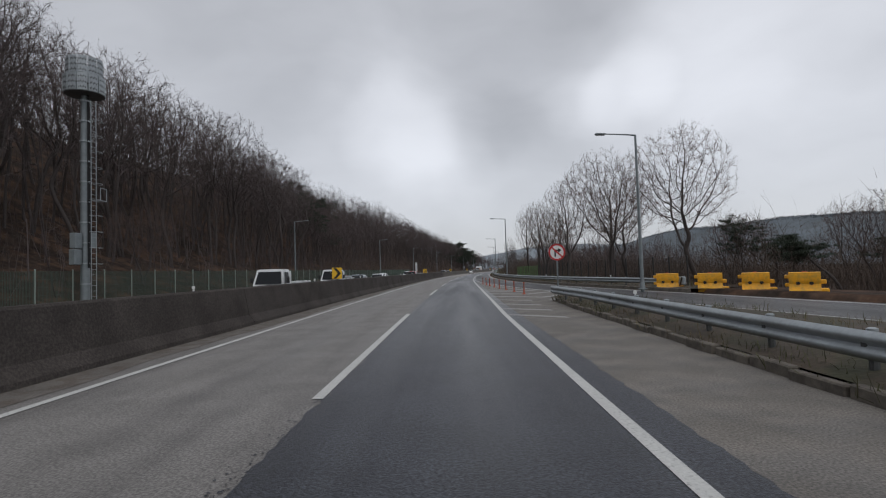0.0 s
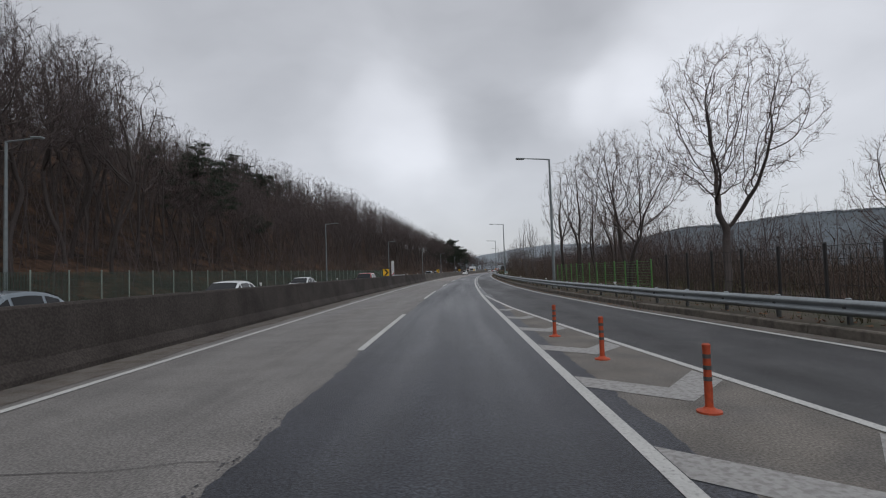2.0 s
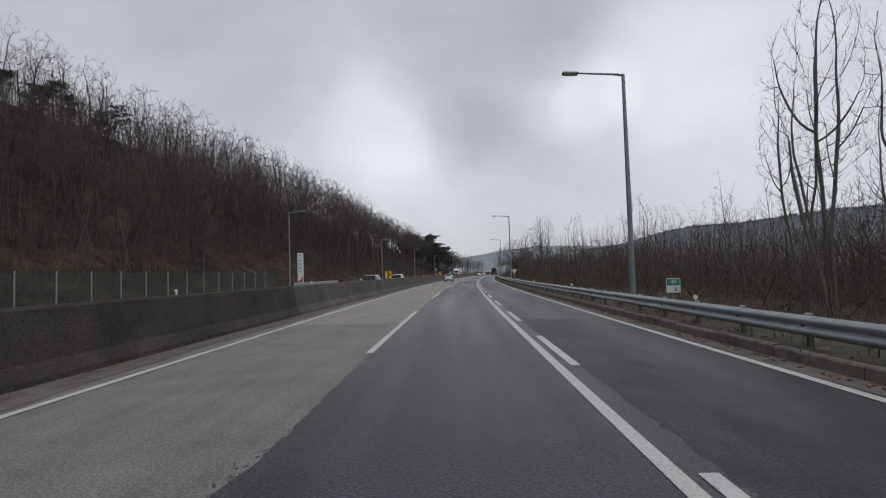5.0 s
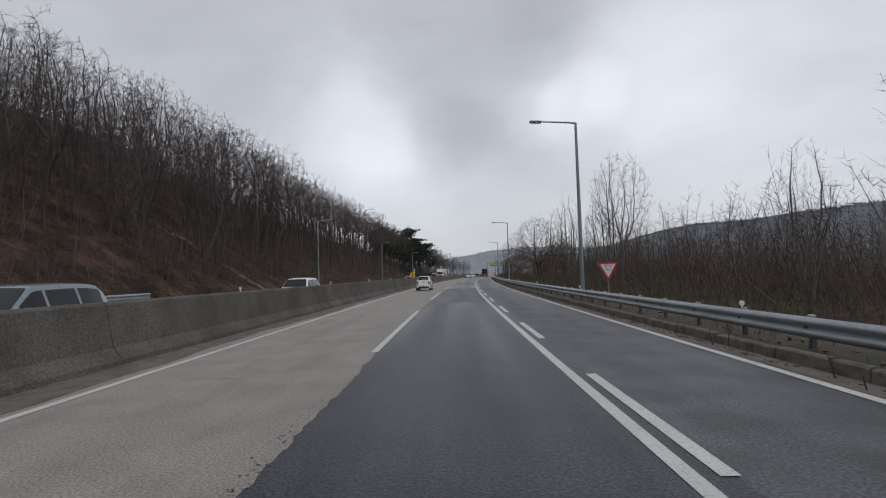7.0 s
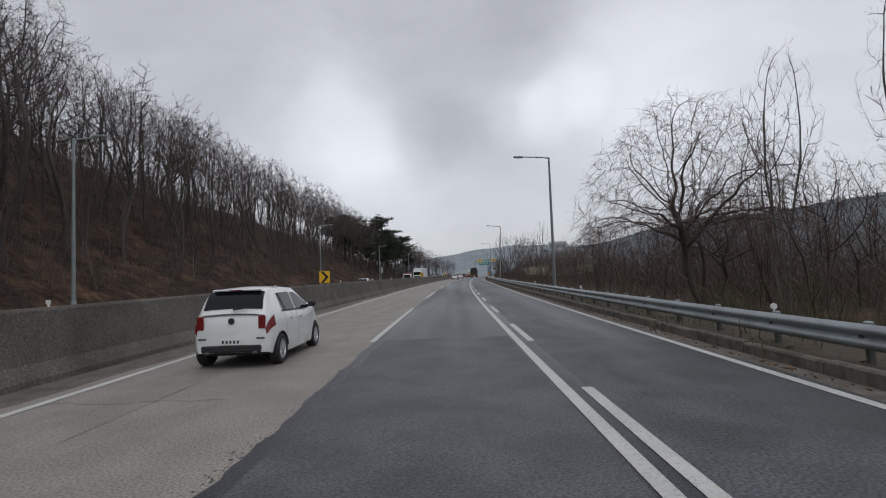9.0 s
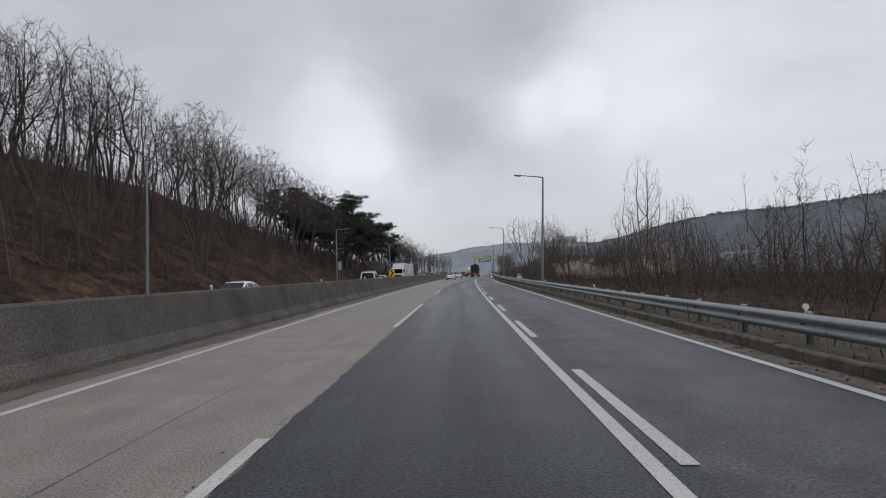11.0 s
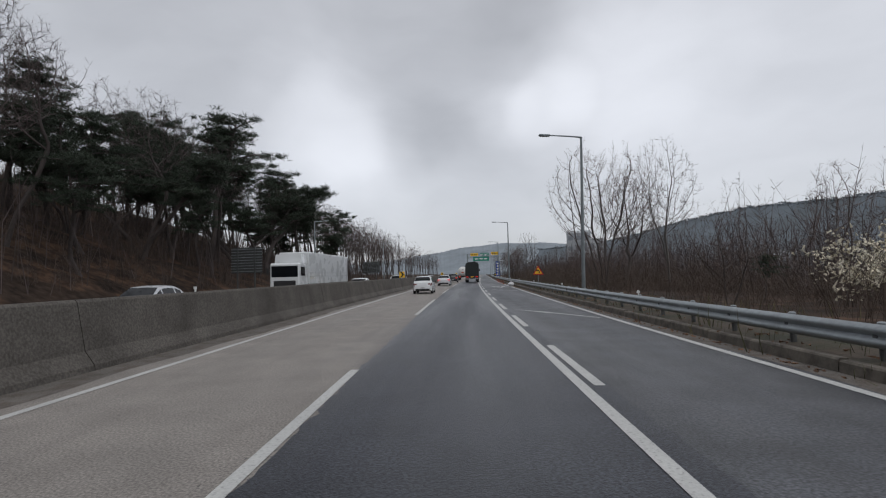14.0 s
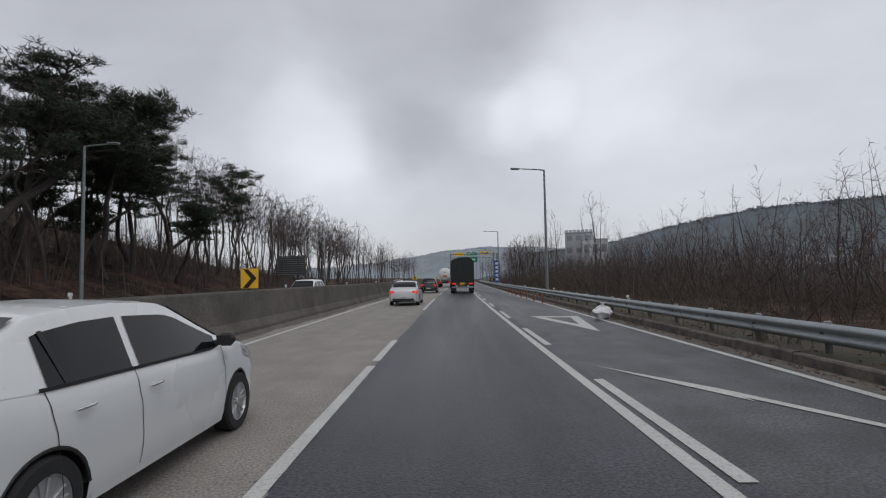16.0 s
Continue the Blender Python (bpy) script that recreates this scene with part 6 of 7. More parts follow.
for z in np.arange(0.5, 11.8, 0.3):
    ladder.tube([(0.5, -0.2, z), (0.5, 0.2, z)], 0.012, 5)
for z in np.arange(2.6, 11.8, 0.9):
    t = np.linspace(-1.9, 1.9, 9)
    ladder.tube(np.stack([0.5 + 0.45 * np.cos(t * 0.8) * 0.9, 0.38 * np.sin(t), 0 * t + z], -1), 0.012, 5, False)
put("ladder", ladder, M_GALV, mast)
for z, y in ((3.9, -0.55), (3.0, -0.6), (4.0, 0.55)):
    cab = put("cabinet", Geo().box((-0.1, y, z), (0.35, 0.55, 0.85), 0.03), M_POLE, mast)
    lou = Geo()
    for i in range(4):
        for j in range(3):
            lou.box((-0.1 + 0.0, y - 0.28 if y < 0 else y + 0.28, z), (0.001, 0.001, 0.001))
            lou.box((-0.282, y - 0.18 + 0.12 * i, z - 0.22 + 0.22 * j), (0.01, 0.07, 0.1), 0.003)
    put("louvre", lou, M_TRIM, cab)
for k in range(5):
    put("cable", Geo().tube([(0.25, -0.12 + 0.05 * k, 2.4), (0.24, -0.12 + 0.05 * k, 7), (0.22, -0.1 + 0.04 * k, 12.2)], 0.016, 5), M_TRIM, mast)
put("platform", Geo().box((0.5, 0.45, 6.2), (0.5, 0.5, 0.05), 0.01).tube([(0.75, 0.2, 6.2), (0.75, 0.2, 6.9)], 0.02, 6).tube([(0.75, 0.7, 6.2), (0.75, 0.7, 6.9)], 0.02, 6).tube([(0.75, 0.2, 6.9), (0.75, 0.7, 6.9)], 0.02, 6), M_GALV, mast)


# ---- fences ----
def mesh_fence(name, label, lat_of, s0, s1, step, height, post_mat, wire_mat, base=0.0, verticals=14, post_r=0.03, wire=0.012, strands=6):
    fence = thing(name, label, "fence", kind="structure")
    pm = Geo().tube([(0, 0, -0.3), (0, 0, height + 0.05)], post_r, 7).lathe([(height + 0.04, post_r * 1.3), (height + 0.08, post_r * 0.8)], "z", 7).mesh("post", 40)
    g = Geo()
    for z in np.linspace(0.08, height - 0.03, strands):
        g.box((0, step / 2, z), (0.012, step, 0.014))
    for y in np.linspace(0.05, step - 0.05, verticals):
        g.box((0, y, height / 2), (0.01, wire, height - 0.1))
    wm = g.mesh("mesh_panel")
    for s in np.arange(s0, s1, step):
        la, lb = float(lat_of(s)), float(lat_of(s + step))
        m = stand(s, la, base, -math.degrees(math.atan2(lb - la, step)))
        put("post", pm, post_mat, fence, m=m)
        put("mesh_panel", wm, wire_mat, fence, m=m)


mesh_fence("mesh_fence", "dark green welded mesh fence on slim posts", lambda s: -21.2 + 0 * s, -20, 163, 2.5, 2.15, M_FENCE_POST, M_FENCE, 0.1, 30, 0.04, 0.026)
mesh_fence("green_fence", "bright green welded mesh fence behind the guard rail", table([(69, 10.2), (96, 9.6)]), 69.5, 95.5, 2.0, 1.75, M_FENCE_LIGHT, M_FENCE_LIGHT, 0.05, 2, 0.04, 0.008, 12)
mesh_fence("dark_fence", "dark brown post and wire fence behind the guard rail", table([(30, 14.5), (40, 13.0), (55, 11.2), (69.5, 10.3)]), 32, 69, 2.0, 2.0, M_FENCE_DARK, M_FENCE_DARK, 0.0, 10, 0.055)

# ---- yellow water-filled barriers ----
yb = thing("water_barrier", "bright yellow plastic water-filled barrier block", "barrier", stand(30.9, 12.5, 0, 72), "yellow barriers on the slip road")
prof = [(-0.30, 0.0), (0.30, 0.0), (0.32, 0.16), (0.22, 0.30), (0.19, 0.46), (0.25, 0.62), (0.21, 0.98), (0.15, 1.0), (-0.15, 1.0), (-0.21, 0.98), (-0.25, 0.62), (-0.19, 0.46), (-0.22, 0.30), (-0.32, 0.16)]
g = Geo()
g.prism([(x, z) for x, z in prof], -0.60, 0.60)
g.box((0, 0.66, 0.80), (0.26, 0.22, 0.18), 0.03).box((0, 0.66, 0.42), (0.26, 0.2, 0.16), 0.03).box((0, -0.68, 0.55), (0.26, 0.24, 0.2), 0.03).box((0, -0.72, 0.14), (0.5, 0.34, 0.24), 0.04)
g.v = [np.concatenate(g.v)]
put("body", g, M_YELLOW, yb, smooth=30)
for y in (-0.25, 0.25):
    for sgn in (-1, 1):
        put("drain_hole", Geo().lathe([(sgn * 0.17, 0.075), (sgn * 0.225, 0.085), (sgn * 0.232, 0.06)], "x", 14, (0, y, 0.50)), M_TRIM, yb)
put("filler_cap", Geo().lathe([(0.99, 0.09), (1.03, 0.09), (1.04, 0.06)], "z", 12), M_ORANGE, yb)
for s, lat, turn in ((28.3, 13.75, 66), (26.1, 14.95, 62), (23.8, 15.85, 56)):
    copy_thing(yb, stand(s, lat, 0, turn))
striped = thing("end_terminal", "grey guard-rail end terminal with black and yellow stripes", "guard rail", stand(30.6, 13.1, 0, 15))
put("terminal", Geo().box((0, 0, 0.55), (0.25, 0.9, 0.5), 0.06), M_GALV, striped)
for k in range(3):
    put("stripe", Geo().box((-0.13, -0.28 + 0.28 * k, 0.55), (0.008, 0.12, 0.46), 0, (25, 0, 0)), M_SIGN_YELLOW if k % 2 else M_SIGN_BLACK, striped)
put("leg", Geo().tube([(0, 0, -0.1), (0, 0, 0.4)], 0.05, 8), M_POST, striped)

# ---- flexible delineator posts on the gore ----
fp = thing("delineator_post", "orange flexible delineator post with dark bands on the gore", "bollard", stand(31.4, 4.02), "delineator posts")
put("base", Geo().lathe([(0.0, 0.13), (0.02, 0.13), (0.035, 0.07), (0.06, 0.05)], "z", 16), M_ORANGE, fp, smooth=40)
put("shaft", Geo().lathe([(0.05, 0.042), (0.66, 0.04), (0.72, 0.045), (0.735, 0.03)], "z", 14), M_ORANGE, fp, smooth=40)
for z in (0.36, 0.48, 0.60):
    put("band", Geo().lathe([(z - 0.022, 0.0435), (z + 0.022, 0.0435)], "z", 14), M_POST, fp)
for s, lat in ((34.9, 3.78), (38.3, 3.52), (41.7, 3.28), (45.1, 3.07), (48.3, 2.84), (51.6, 2.64), (54.7, 2.42)):
    copy_thing(fp, stand(s, lat))
rp = None
for k in range(7):
    m = stand(371.5 + 3.2 * k, 4.95 - 0.02 * k, -0.18)
    rp = copy_thing(rp, m) if rp else copy_thing(fp, m)
    rp["group"] = "delineator posts by the kerb"
    rp["label"] = "worn red delineator post along the kerb"


# ---- signs: built facing down the road towards the traffic, in x and z ----
def disc(r, y0, y1, n=36, z=0.0):
    return Geo().prism([(r * math.cos(2 * math.pi * k / n), z + r * math.sin(2 * math.pi * k / n)) for k in range(n)], y0, y1)


def ring(r0, r1, y0, y1, n=40):
    g = Geo()
    for k in range(n):
        a, b = 2 * math.pi * k / n, 2 * math.pi * (k + 1) / n
        g.prism([(r0 * math.cos(a), r0 * math.sin(a)), (r1 * math.cos(a), r1 * math.sin(a)), (r1 * math.cos(b), r1 * math.sin(b)), (r0 * math.cos(b), r0 * math.sin(b))], y0, y1)
    return g


def frame_of(outline, inner, y0, y1):
    g, n = Geo(), len(outline)
    for k in range(n):
        g.prism([outline[k], outline[(k + 1) % n], inner[(k + 1) % n], inner[k]], y0, y1)
    return g


def lift(g, z):
    for v in g.v:
        v[:, 2] += z
    return g


def letters(body, size, material, parent, x, y, z, sx=1.0):
    ob = put("lettering", text_mesh(body, size), material, parent)
    ob.matrix_basis = Matrix.Translation((x, y, z)) @ pose(0, 0, 0, 90, 0, 0) @ Matrix.Diagonal((sx, 1, 1, 1))
    return ob


no_turn = thing("no_turn_sign", "round white no-right-turn sign with red ring on a steel pole", "road sign", stand(24.3, 4.75, 0, 3))
put("pole", Geo().tube([(0, 0.04, 0), (0, 0.04, 2.6)], 0.035, 10), M_POLE, no_turn)
plate = put("plate", lift(disc(0.40, -0.01, 0.012), 2.3), M_SIGN_WHITE, no_turn)
put("red_ring", lift(ring(0.32, 0.40, -0.016, -0.010), 2.3), M_SIGN_RED, no_turn)
arrow = Geo().prism([(-0.12, -0.22), (-0.05, -0.22), (-0.05, 0.04), (0.06, 0.04), (0.06, -0.03), (0.22, 0.085), (0.06, 0.2), (0.06, 0.12), (-0.12, 0.12)], -0.016, -0.010)
put("arrow", lift(arrow, 2.3), M_SIGN_BLACK, no_turn)
bar = Geo().prism([(-0.26, 0.20), (-0.21, 0.25), (0.26, -0.20), (0.21, -0.25)], -0.021, -0.0165)
put("red_bar", lift(bar, 2.3), M_SIGN_RED, no_turn)

# chevron boards on the barrier
chev = thing("chevron_sign", "yellow chevron board with a black arrow on the barrier", "road sign", stand(30.8, -7.33, 1.25, 4), "chevron boards")
put("plate", Geo().box((0, 0, 0.40), (0.60, 0.02, 0.68), 0.006), M_SIGN_YELLOW, chev)
put("arrow", Geo().prism([(-0.22, 0.08), (-0.04, 0.08), (0.24, 0.40), (-0.04, 0.72), (-0.22, 0.72), (0.05, 0.40)], -0.017, -0.011), M_SIGN_BLACK, chev)
put("bracket", Geo().box((0, 0.03, 0.1), (0.08, 0.04, 0.3), 0.008).box((0, 0.03, 0.0), (0.2, 0.2, 0.02), 0.004), M_POST, chev)
for s in (93.3, 158.9, 226.0, 292.2, 358.2, 424, 490):
    copy_thing(chev, stand(s, -7.33, 1.25 + (0.06 if s > 225 else 0), 4))

give = thing("yield_sign", "white triangular give-way sign with a red border", "road sign", stand(175.0, 6.35, 0, 3))
put("pole", Geo().tube([(0, 0.04, 0), (0, 0.04, 1.9)], 0.035, 10), M_POLE, give)
OUT = [(-0.46, 1.92), (0.0, 1.12), (0.46, 1.92)]
INN = [(-0.33, 1.845), (0.0, 1.27), (0.33, 1.845)]
put("plate", Geo().prism(OUT, -0.008, 0.012), M_SIGN_WHITE, give)
put("red_border", frame_of(OUT, INN, -0.015, -0.009), M_SIGN_RED, give)
letters("양 보", 0.17, M_SIGN_BLACK, give, 0, -0.010, 1.745)
letters("YIELD", 0.11, M_SIGN_BLACK, give, 0, -0.010, 1.60)

warn = thing("curve_warning_sign", "yellow triangular left-bend warning sign with red border", "road sign", stand(345.0, 6.4, 0, 3))
put("pole", Geo().tube([(0, 0.04, 0), (0, 0.04, 2.1)], 0.035, 10), M_POLE, warn)
OUT = [(-0.47, 1.35), (0.47, 1.35), (0.0, 2.16)]
INN = [(-0.34, 1.43), (0.34, 1.43), (0.0, 2.01)]
put("plate", Geo().prism(OUT, -0.008, 0.012), M_SIGN_YELLOW, warn)
put("red_border", frame_of(OUT, INN, -0.015, -0.009), M_SIGN_RED, warn)
put("arrow", Geo().prism([(0.04, 1.47), (0.12, 1.47), (0.12, 1.70), (0.05, 1.77), (-0.06, 1.77), (-0.06, 1.84), (-0.2, 1.73), (-0.06, 1.62), (-0.06, 1.69), (0.02, 1.69), (0.04, 1.66)], -0.016, -0.010), M_SIGN_BLACK, warn)

for s, lat, a, b in ((124.9, 6.6, "49", ".6"), (292.4, 6.0, "49", ".4")):
    km = thing("kilometre_sign", "small green and white kilometre board with numbers", "road sign", stand(s, lat, 0, 3))
    put("pole", Geo().tube([(0, 0.04, 0), (0, 0.04, 1.2)], 0.025, 8), M_POLE, km)
    put("plate", Geo().box((0, 0, 1.02), (0.44, 0.014, 0.44), 0.005), M_SIGN_WHITE, km)
    put("green_field", Geo().box((0, -0.0095, 1.125), (0.40, 0.005, 0.20), 0.001), M_SIGN_GREEN, km)
    letters(a, 0.19, M_SIGN_WHITE, km, 0, -0.014, 1.125)
    letters(b, 0.19, M_SIGN_BLACK, km, 0.05, -0.009, 0.91)

# upright advertising pylon across the road
pyl = thing("sign_pylon", "white upright sign pylon with dark letters and red-blue swoosh", "sign", stand(170.0, -19.9, 0.2, 8))
put("body", Geo().box((0, 0, 2.2), (0.66, 0.42, 4.4), 0.03), M_SIGN_WHITE, pyl)
for k in range(4):
    ob = put("letter_bars", Geo().box((0, -0.215, 3.55 - 0.45 * k), (0.32, 0.006, 0.05)).box((-0.13, -0.215, 3.42 - 0.45 * k), (0.05, 0.006, 0.22)).box((0.13, -0.215, 3.42 - 0.45 * k), (0.05, 0.006, 0.28)), M_SIGN_BLUE, pyl)
put("top_band", Geo().box((0, -0.215, 4.15), (0.44, 0.006, 0.12)), M_CLADDING, pyl)
put("red_swoosh", Geo().prism([(-0.31, 0.95), (0.0, 1.1), (0.31, 1.6), (0.31, 1.25), (0.05, 0.85), (-0.31, 0.75)], -0.216, -0.211), M_SIGN_RED, pyl)
put("blue_swoosh", Geo().prism([(-0.31, 0.72), (0.05, 0.82), (0.31, 1.2), (0.31, 0.95), (0.0, 0.6), (-0.31, 0.55)], -0.2165, -0.211), M_SIGN_BLUE, pyl)

# backs of the direction boards on the opposite carriageway
for s, lat, w in ((345.2, -19.6, 3.2), (399.5, -19.4, 3.6)):
    bd = thing("direction_board", "dark ribbed back of a direction board on two steel posts", "road sign", stand(s, lat, 0, -12))
    back = put("panel", Geo().box((0, 0, 3.35), (w, 0.03, 2.3), 0.01), M_POST, bd)
    for k in range(9):
        put("rib", Geo().box((0, -0.04, 2.35 + 0.25 * k), (w, 0.05, 0.05), 0.008), M_GALV, bd)
    for x in (-w * 0.28, w * 0.28):
        put("post", Geo().box((x, -0.11, 2.2), (0.12, 0.09, 4.7), 0.01), M_POST, bd)
sb = thing("side_board", "narrow blue-grey board fixed beside a lamp pole", "road sign", stand(318.8, -20.1, 0, -10))
put("panel", Geo().box((0.35, 0, 3.2), (0.6, 0.02, 1.3), 0.006), M_CLADDING, sb)
put("post", Geo().tube([(0.2, 0.04, -0.2), (0.2, 0.04, 3.9)], 0.04, 8), M_POLE, sb)

# overhead gantry with direction signs, far ahead
gan = thing("sign_gantry", "steel overhead gantry with green and orange direction signs", "gantry", stand(500, 4.0, 0))
for x in (-7.3, 7.2):
    put("column", Geo().tube([(x, 0, 0), (x, 0, 9.2)], 0.22, 12), M_POLE, gan)
put("beam", Geo().box((0, 0.3, 7.8), (14.6, 0.2, 0.2), 0.03).box((0, 0.3, 9.0), (14.6, 0.2, 0.2), 0.03), M_POLE, gan)
for k in range(14):
    put("brace", Geo().tube([(-7 + k, 0.3, 7.8), (-6.5 + k, 0.3, 9.0), (-6 + k, 0.3, 7.8)], 0.04, 6), M_POLE, gan)
for nm, x, z, w, h, mt in (("orange_sign", -4.6, 9.0, 3.0, 1.0, M_SIGN_YELLOW), ("green_sign", -0.6, 9.1, 3.2, 1.0, M_SIGN_GREEN), ("green_sign", -2.0, 7.3, 6.2, 1.7, M_SIGN_GREEN), ("orange_sign", 3.4, 9.3, 3.0, 1.1, M_SIGN_YELLOW)):
    sg = put(nm, Geo().box((x, 0, z), (w, 0.06, h), 0.02), mt, gan)
    bars = Geo()
    for k in range(3):
        bars.box((x - w * 0.28 + w * 0.28 * k, -0.034, z), (w * 0.2, 0.006, h * 0.28))
    put("letter_bars", bars, M_SIGN_WHITE if mt is M_SIGN_GREEN else M_SIGN_BLACK, sg)
cctv = thing("camera_gantry", "slim steel pole with an outreach arm and small boxes", "gantry", stand(440, 6.6, 0))
put("pole", Geo().tube([(0, 0, 0), (0, 0, 6.5)], 0.14, 10), M_POLE, cctv)
put("arm", Geo().tube([(0, 0, 6.2), (-4.5, 0, 6.3)], 0.08, 8), M_POLE, cctv)
for x in (-1.6, -3.2, -4.4):
    put("device", Geo().box((x, 0, 6.6), (0.35, 0.5, 0.3), 0.04), M_SIGN_WHITE, cctv)
ban = thing("blue_banner", "tall narrow blue banner board with pale lettering", "sign", stand(425, 6.2, 0))
put("board", Geo().box((0, 0, 2.6), (0.9, 0.05, 3.6), 0.01), M_SIGN_BLUE, ban)
bars = Geo()
for k in range(5):
    bars.box((0, -0.028, 1.3 + 0.65 * k), (0.5, 0.005, 0.38))
put("letter_bars", bars, M_SIGN_WHITE, ban)
put("post", Geo().tube([(0, 0.08, 0), (0, 0.08, 4.5)], 0.04, 8), M_POLE, ban)
for s, lat in ((436, 6.0), (440, 6.5)):
    ch = thing("arrow_board", "small black and yellow arrow board at the bend", "road sign", stand(s, lat, 0))
    put("plate", Geo().box((0, 0, 1.2), (0.9, 0.03, 0.7), 0.01), M_SIGN_BLACK, ch)
    put("arrow", Geo().prism([(0.25, 0.95), (0.05, 0.95), (-0.25, 1.2), (0.05, 1.45), (0.25, 1.45), (-0.02, 1.2)], -0.025, -0.018), M_SIGN_YELLOW, ch)
    put("post", Geo().tube([(0, 0.05, 0), (0, 0.05, 1.5)], 0.035, 8), M_POLE, ch)

# plastic bag left by the kerb
rng = np.random.default_rng(17)
bg = Geo()
nr, nc = 9, 14
pts = []
for i in range(nr):
    v = i / (nr - 1)
    r = 0.36 * math.sin(math.pi * min(1, v * 0.92 + 0.08)) ** 0.6
    pts.append([(r * math.cos(2 * math.pi * j / nc) * 1.15 + rng.normal() * 0.035, r * math.sin(2 * math.pi * j / nc) * 0.8 + rng.normal() * 0.035, 0.02 + 0.5 * v + rng.normal() * 0.02) for j in range(nc)] )
pts = np.array(pts)
pts = np.concatenate([pts, pts[:, :1]], 1)
bg.grid(pts)
bag = thing("plastic_bag", "crumpled white plastic bag lying by the kerb", "bag", stand(359.8, 5.15, 0.0, 30))
put("body", bg, M_BAG, bag, smooth=25)
put("knot", Geo().lathe([(0.48, 0.05), (0.54, 0.035), (0.62, 0.11)], "z", 9, (0.03, 0, 0)), M_BAG, bag)

# concrete drain channel up the slope
dr = thing("slope_drain", "narrow concrete drain channel running down the slope", "drain", kind="structure")
for k in range(16):
    s, lat = 210.6 - 0.02 * k, -22.2 - 1.0 * k
    m = stand(s, lat, float(ground_z(s, lat)) + 0.06, 90 - 20)
    put("channel_block", Geo().box((0, 0, 0), (0.7, 1.15, 0.16), 0.02), M_KERB, dr, m=m @ pose(0, 0, 0, 29, 0, 0))

# far buildings
def building(label, x, y, w, d, h, turn, wall, rows, cols):
    b = thing("building", label, "building", pose(x, y, -1, 0, 0, turn))
    put("wall", Geo().box((0, 0, h / 2), (w, d, h), 0.1), wall, b)
    put("roof", Geo().box((0, 0, h + 0.3), (w + 0.4, d + 0.4, 0.6), 0.1), M_CLADDING, b)
    for i in range(rows):
        for j in range(cols):
            wd = put("window", Geo().box((-w / 2 + (j + 0.5) * w / cols, -d / 2 - 0.02, (i + 0.6) * h / rows), (w / cols * 0.6, 0.08, h / rows * 0.4), 0.02), M_WINDOW, b)
    return b


tower = building("grey clad industrial block with a louvred roof band", 148.5, 563, 12.5, 12, 22.5, -26, M_CLADDING, 4, 3)
for k in range(7):
    put("roof_louvre", Geo().box((-5.4 + 1.8 * k, -6.1, 23.4), (1.5, 0.3, 1.4), 0.05), M_CLAD_LIGHT, tower)
building("pale industrial hall in front of the hills", 151, 552, 11, 10, 18.5, -27, M_CLAD_LIGHT, 2, 3)
building("low pale building in the mist", 235, 500, 34, 14, 9, -30, M_CLAD_LIGHT, 2, 9)

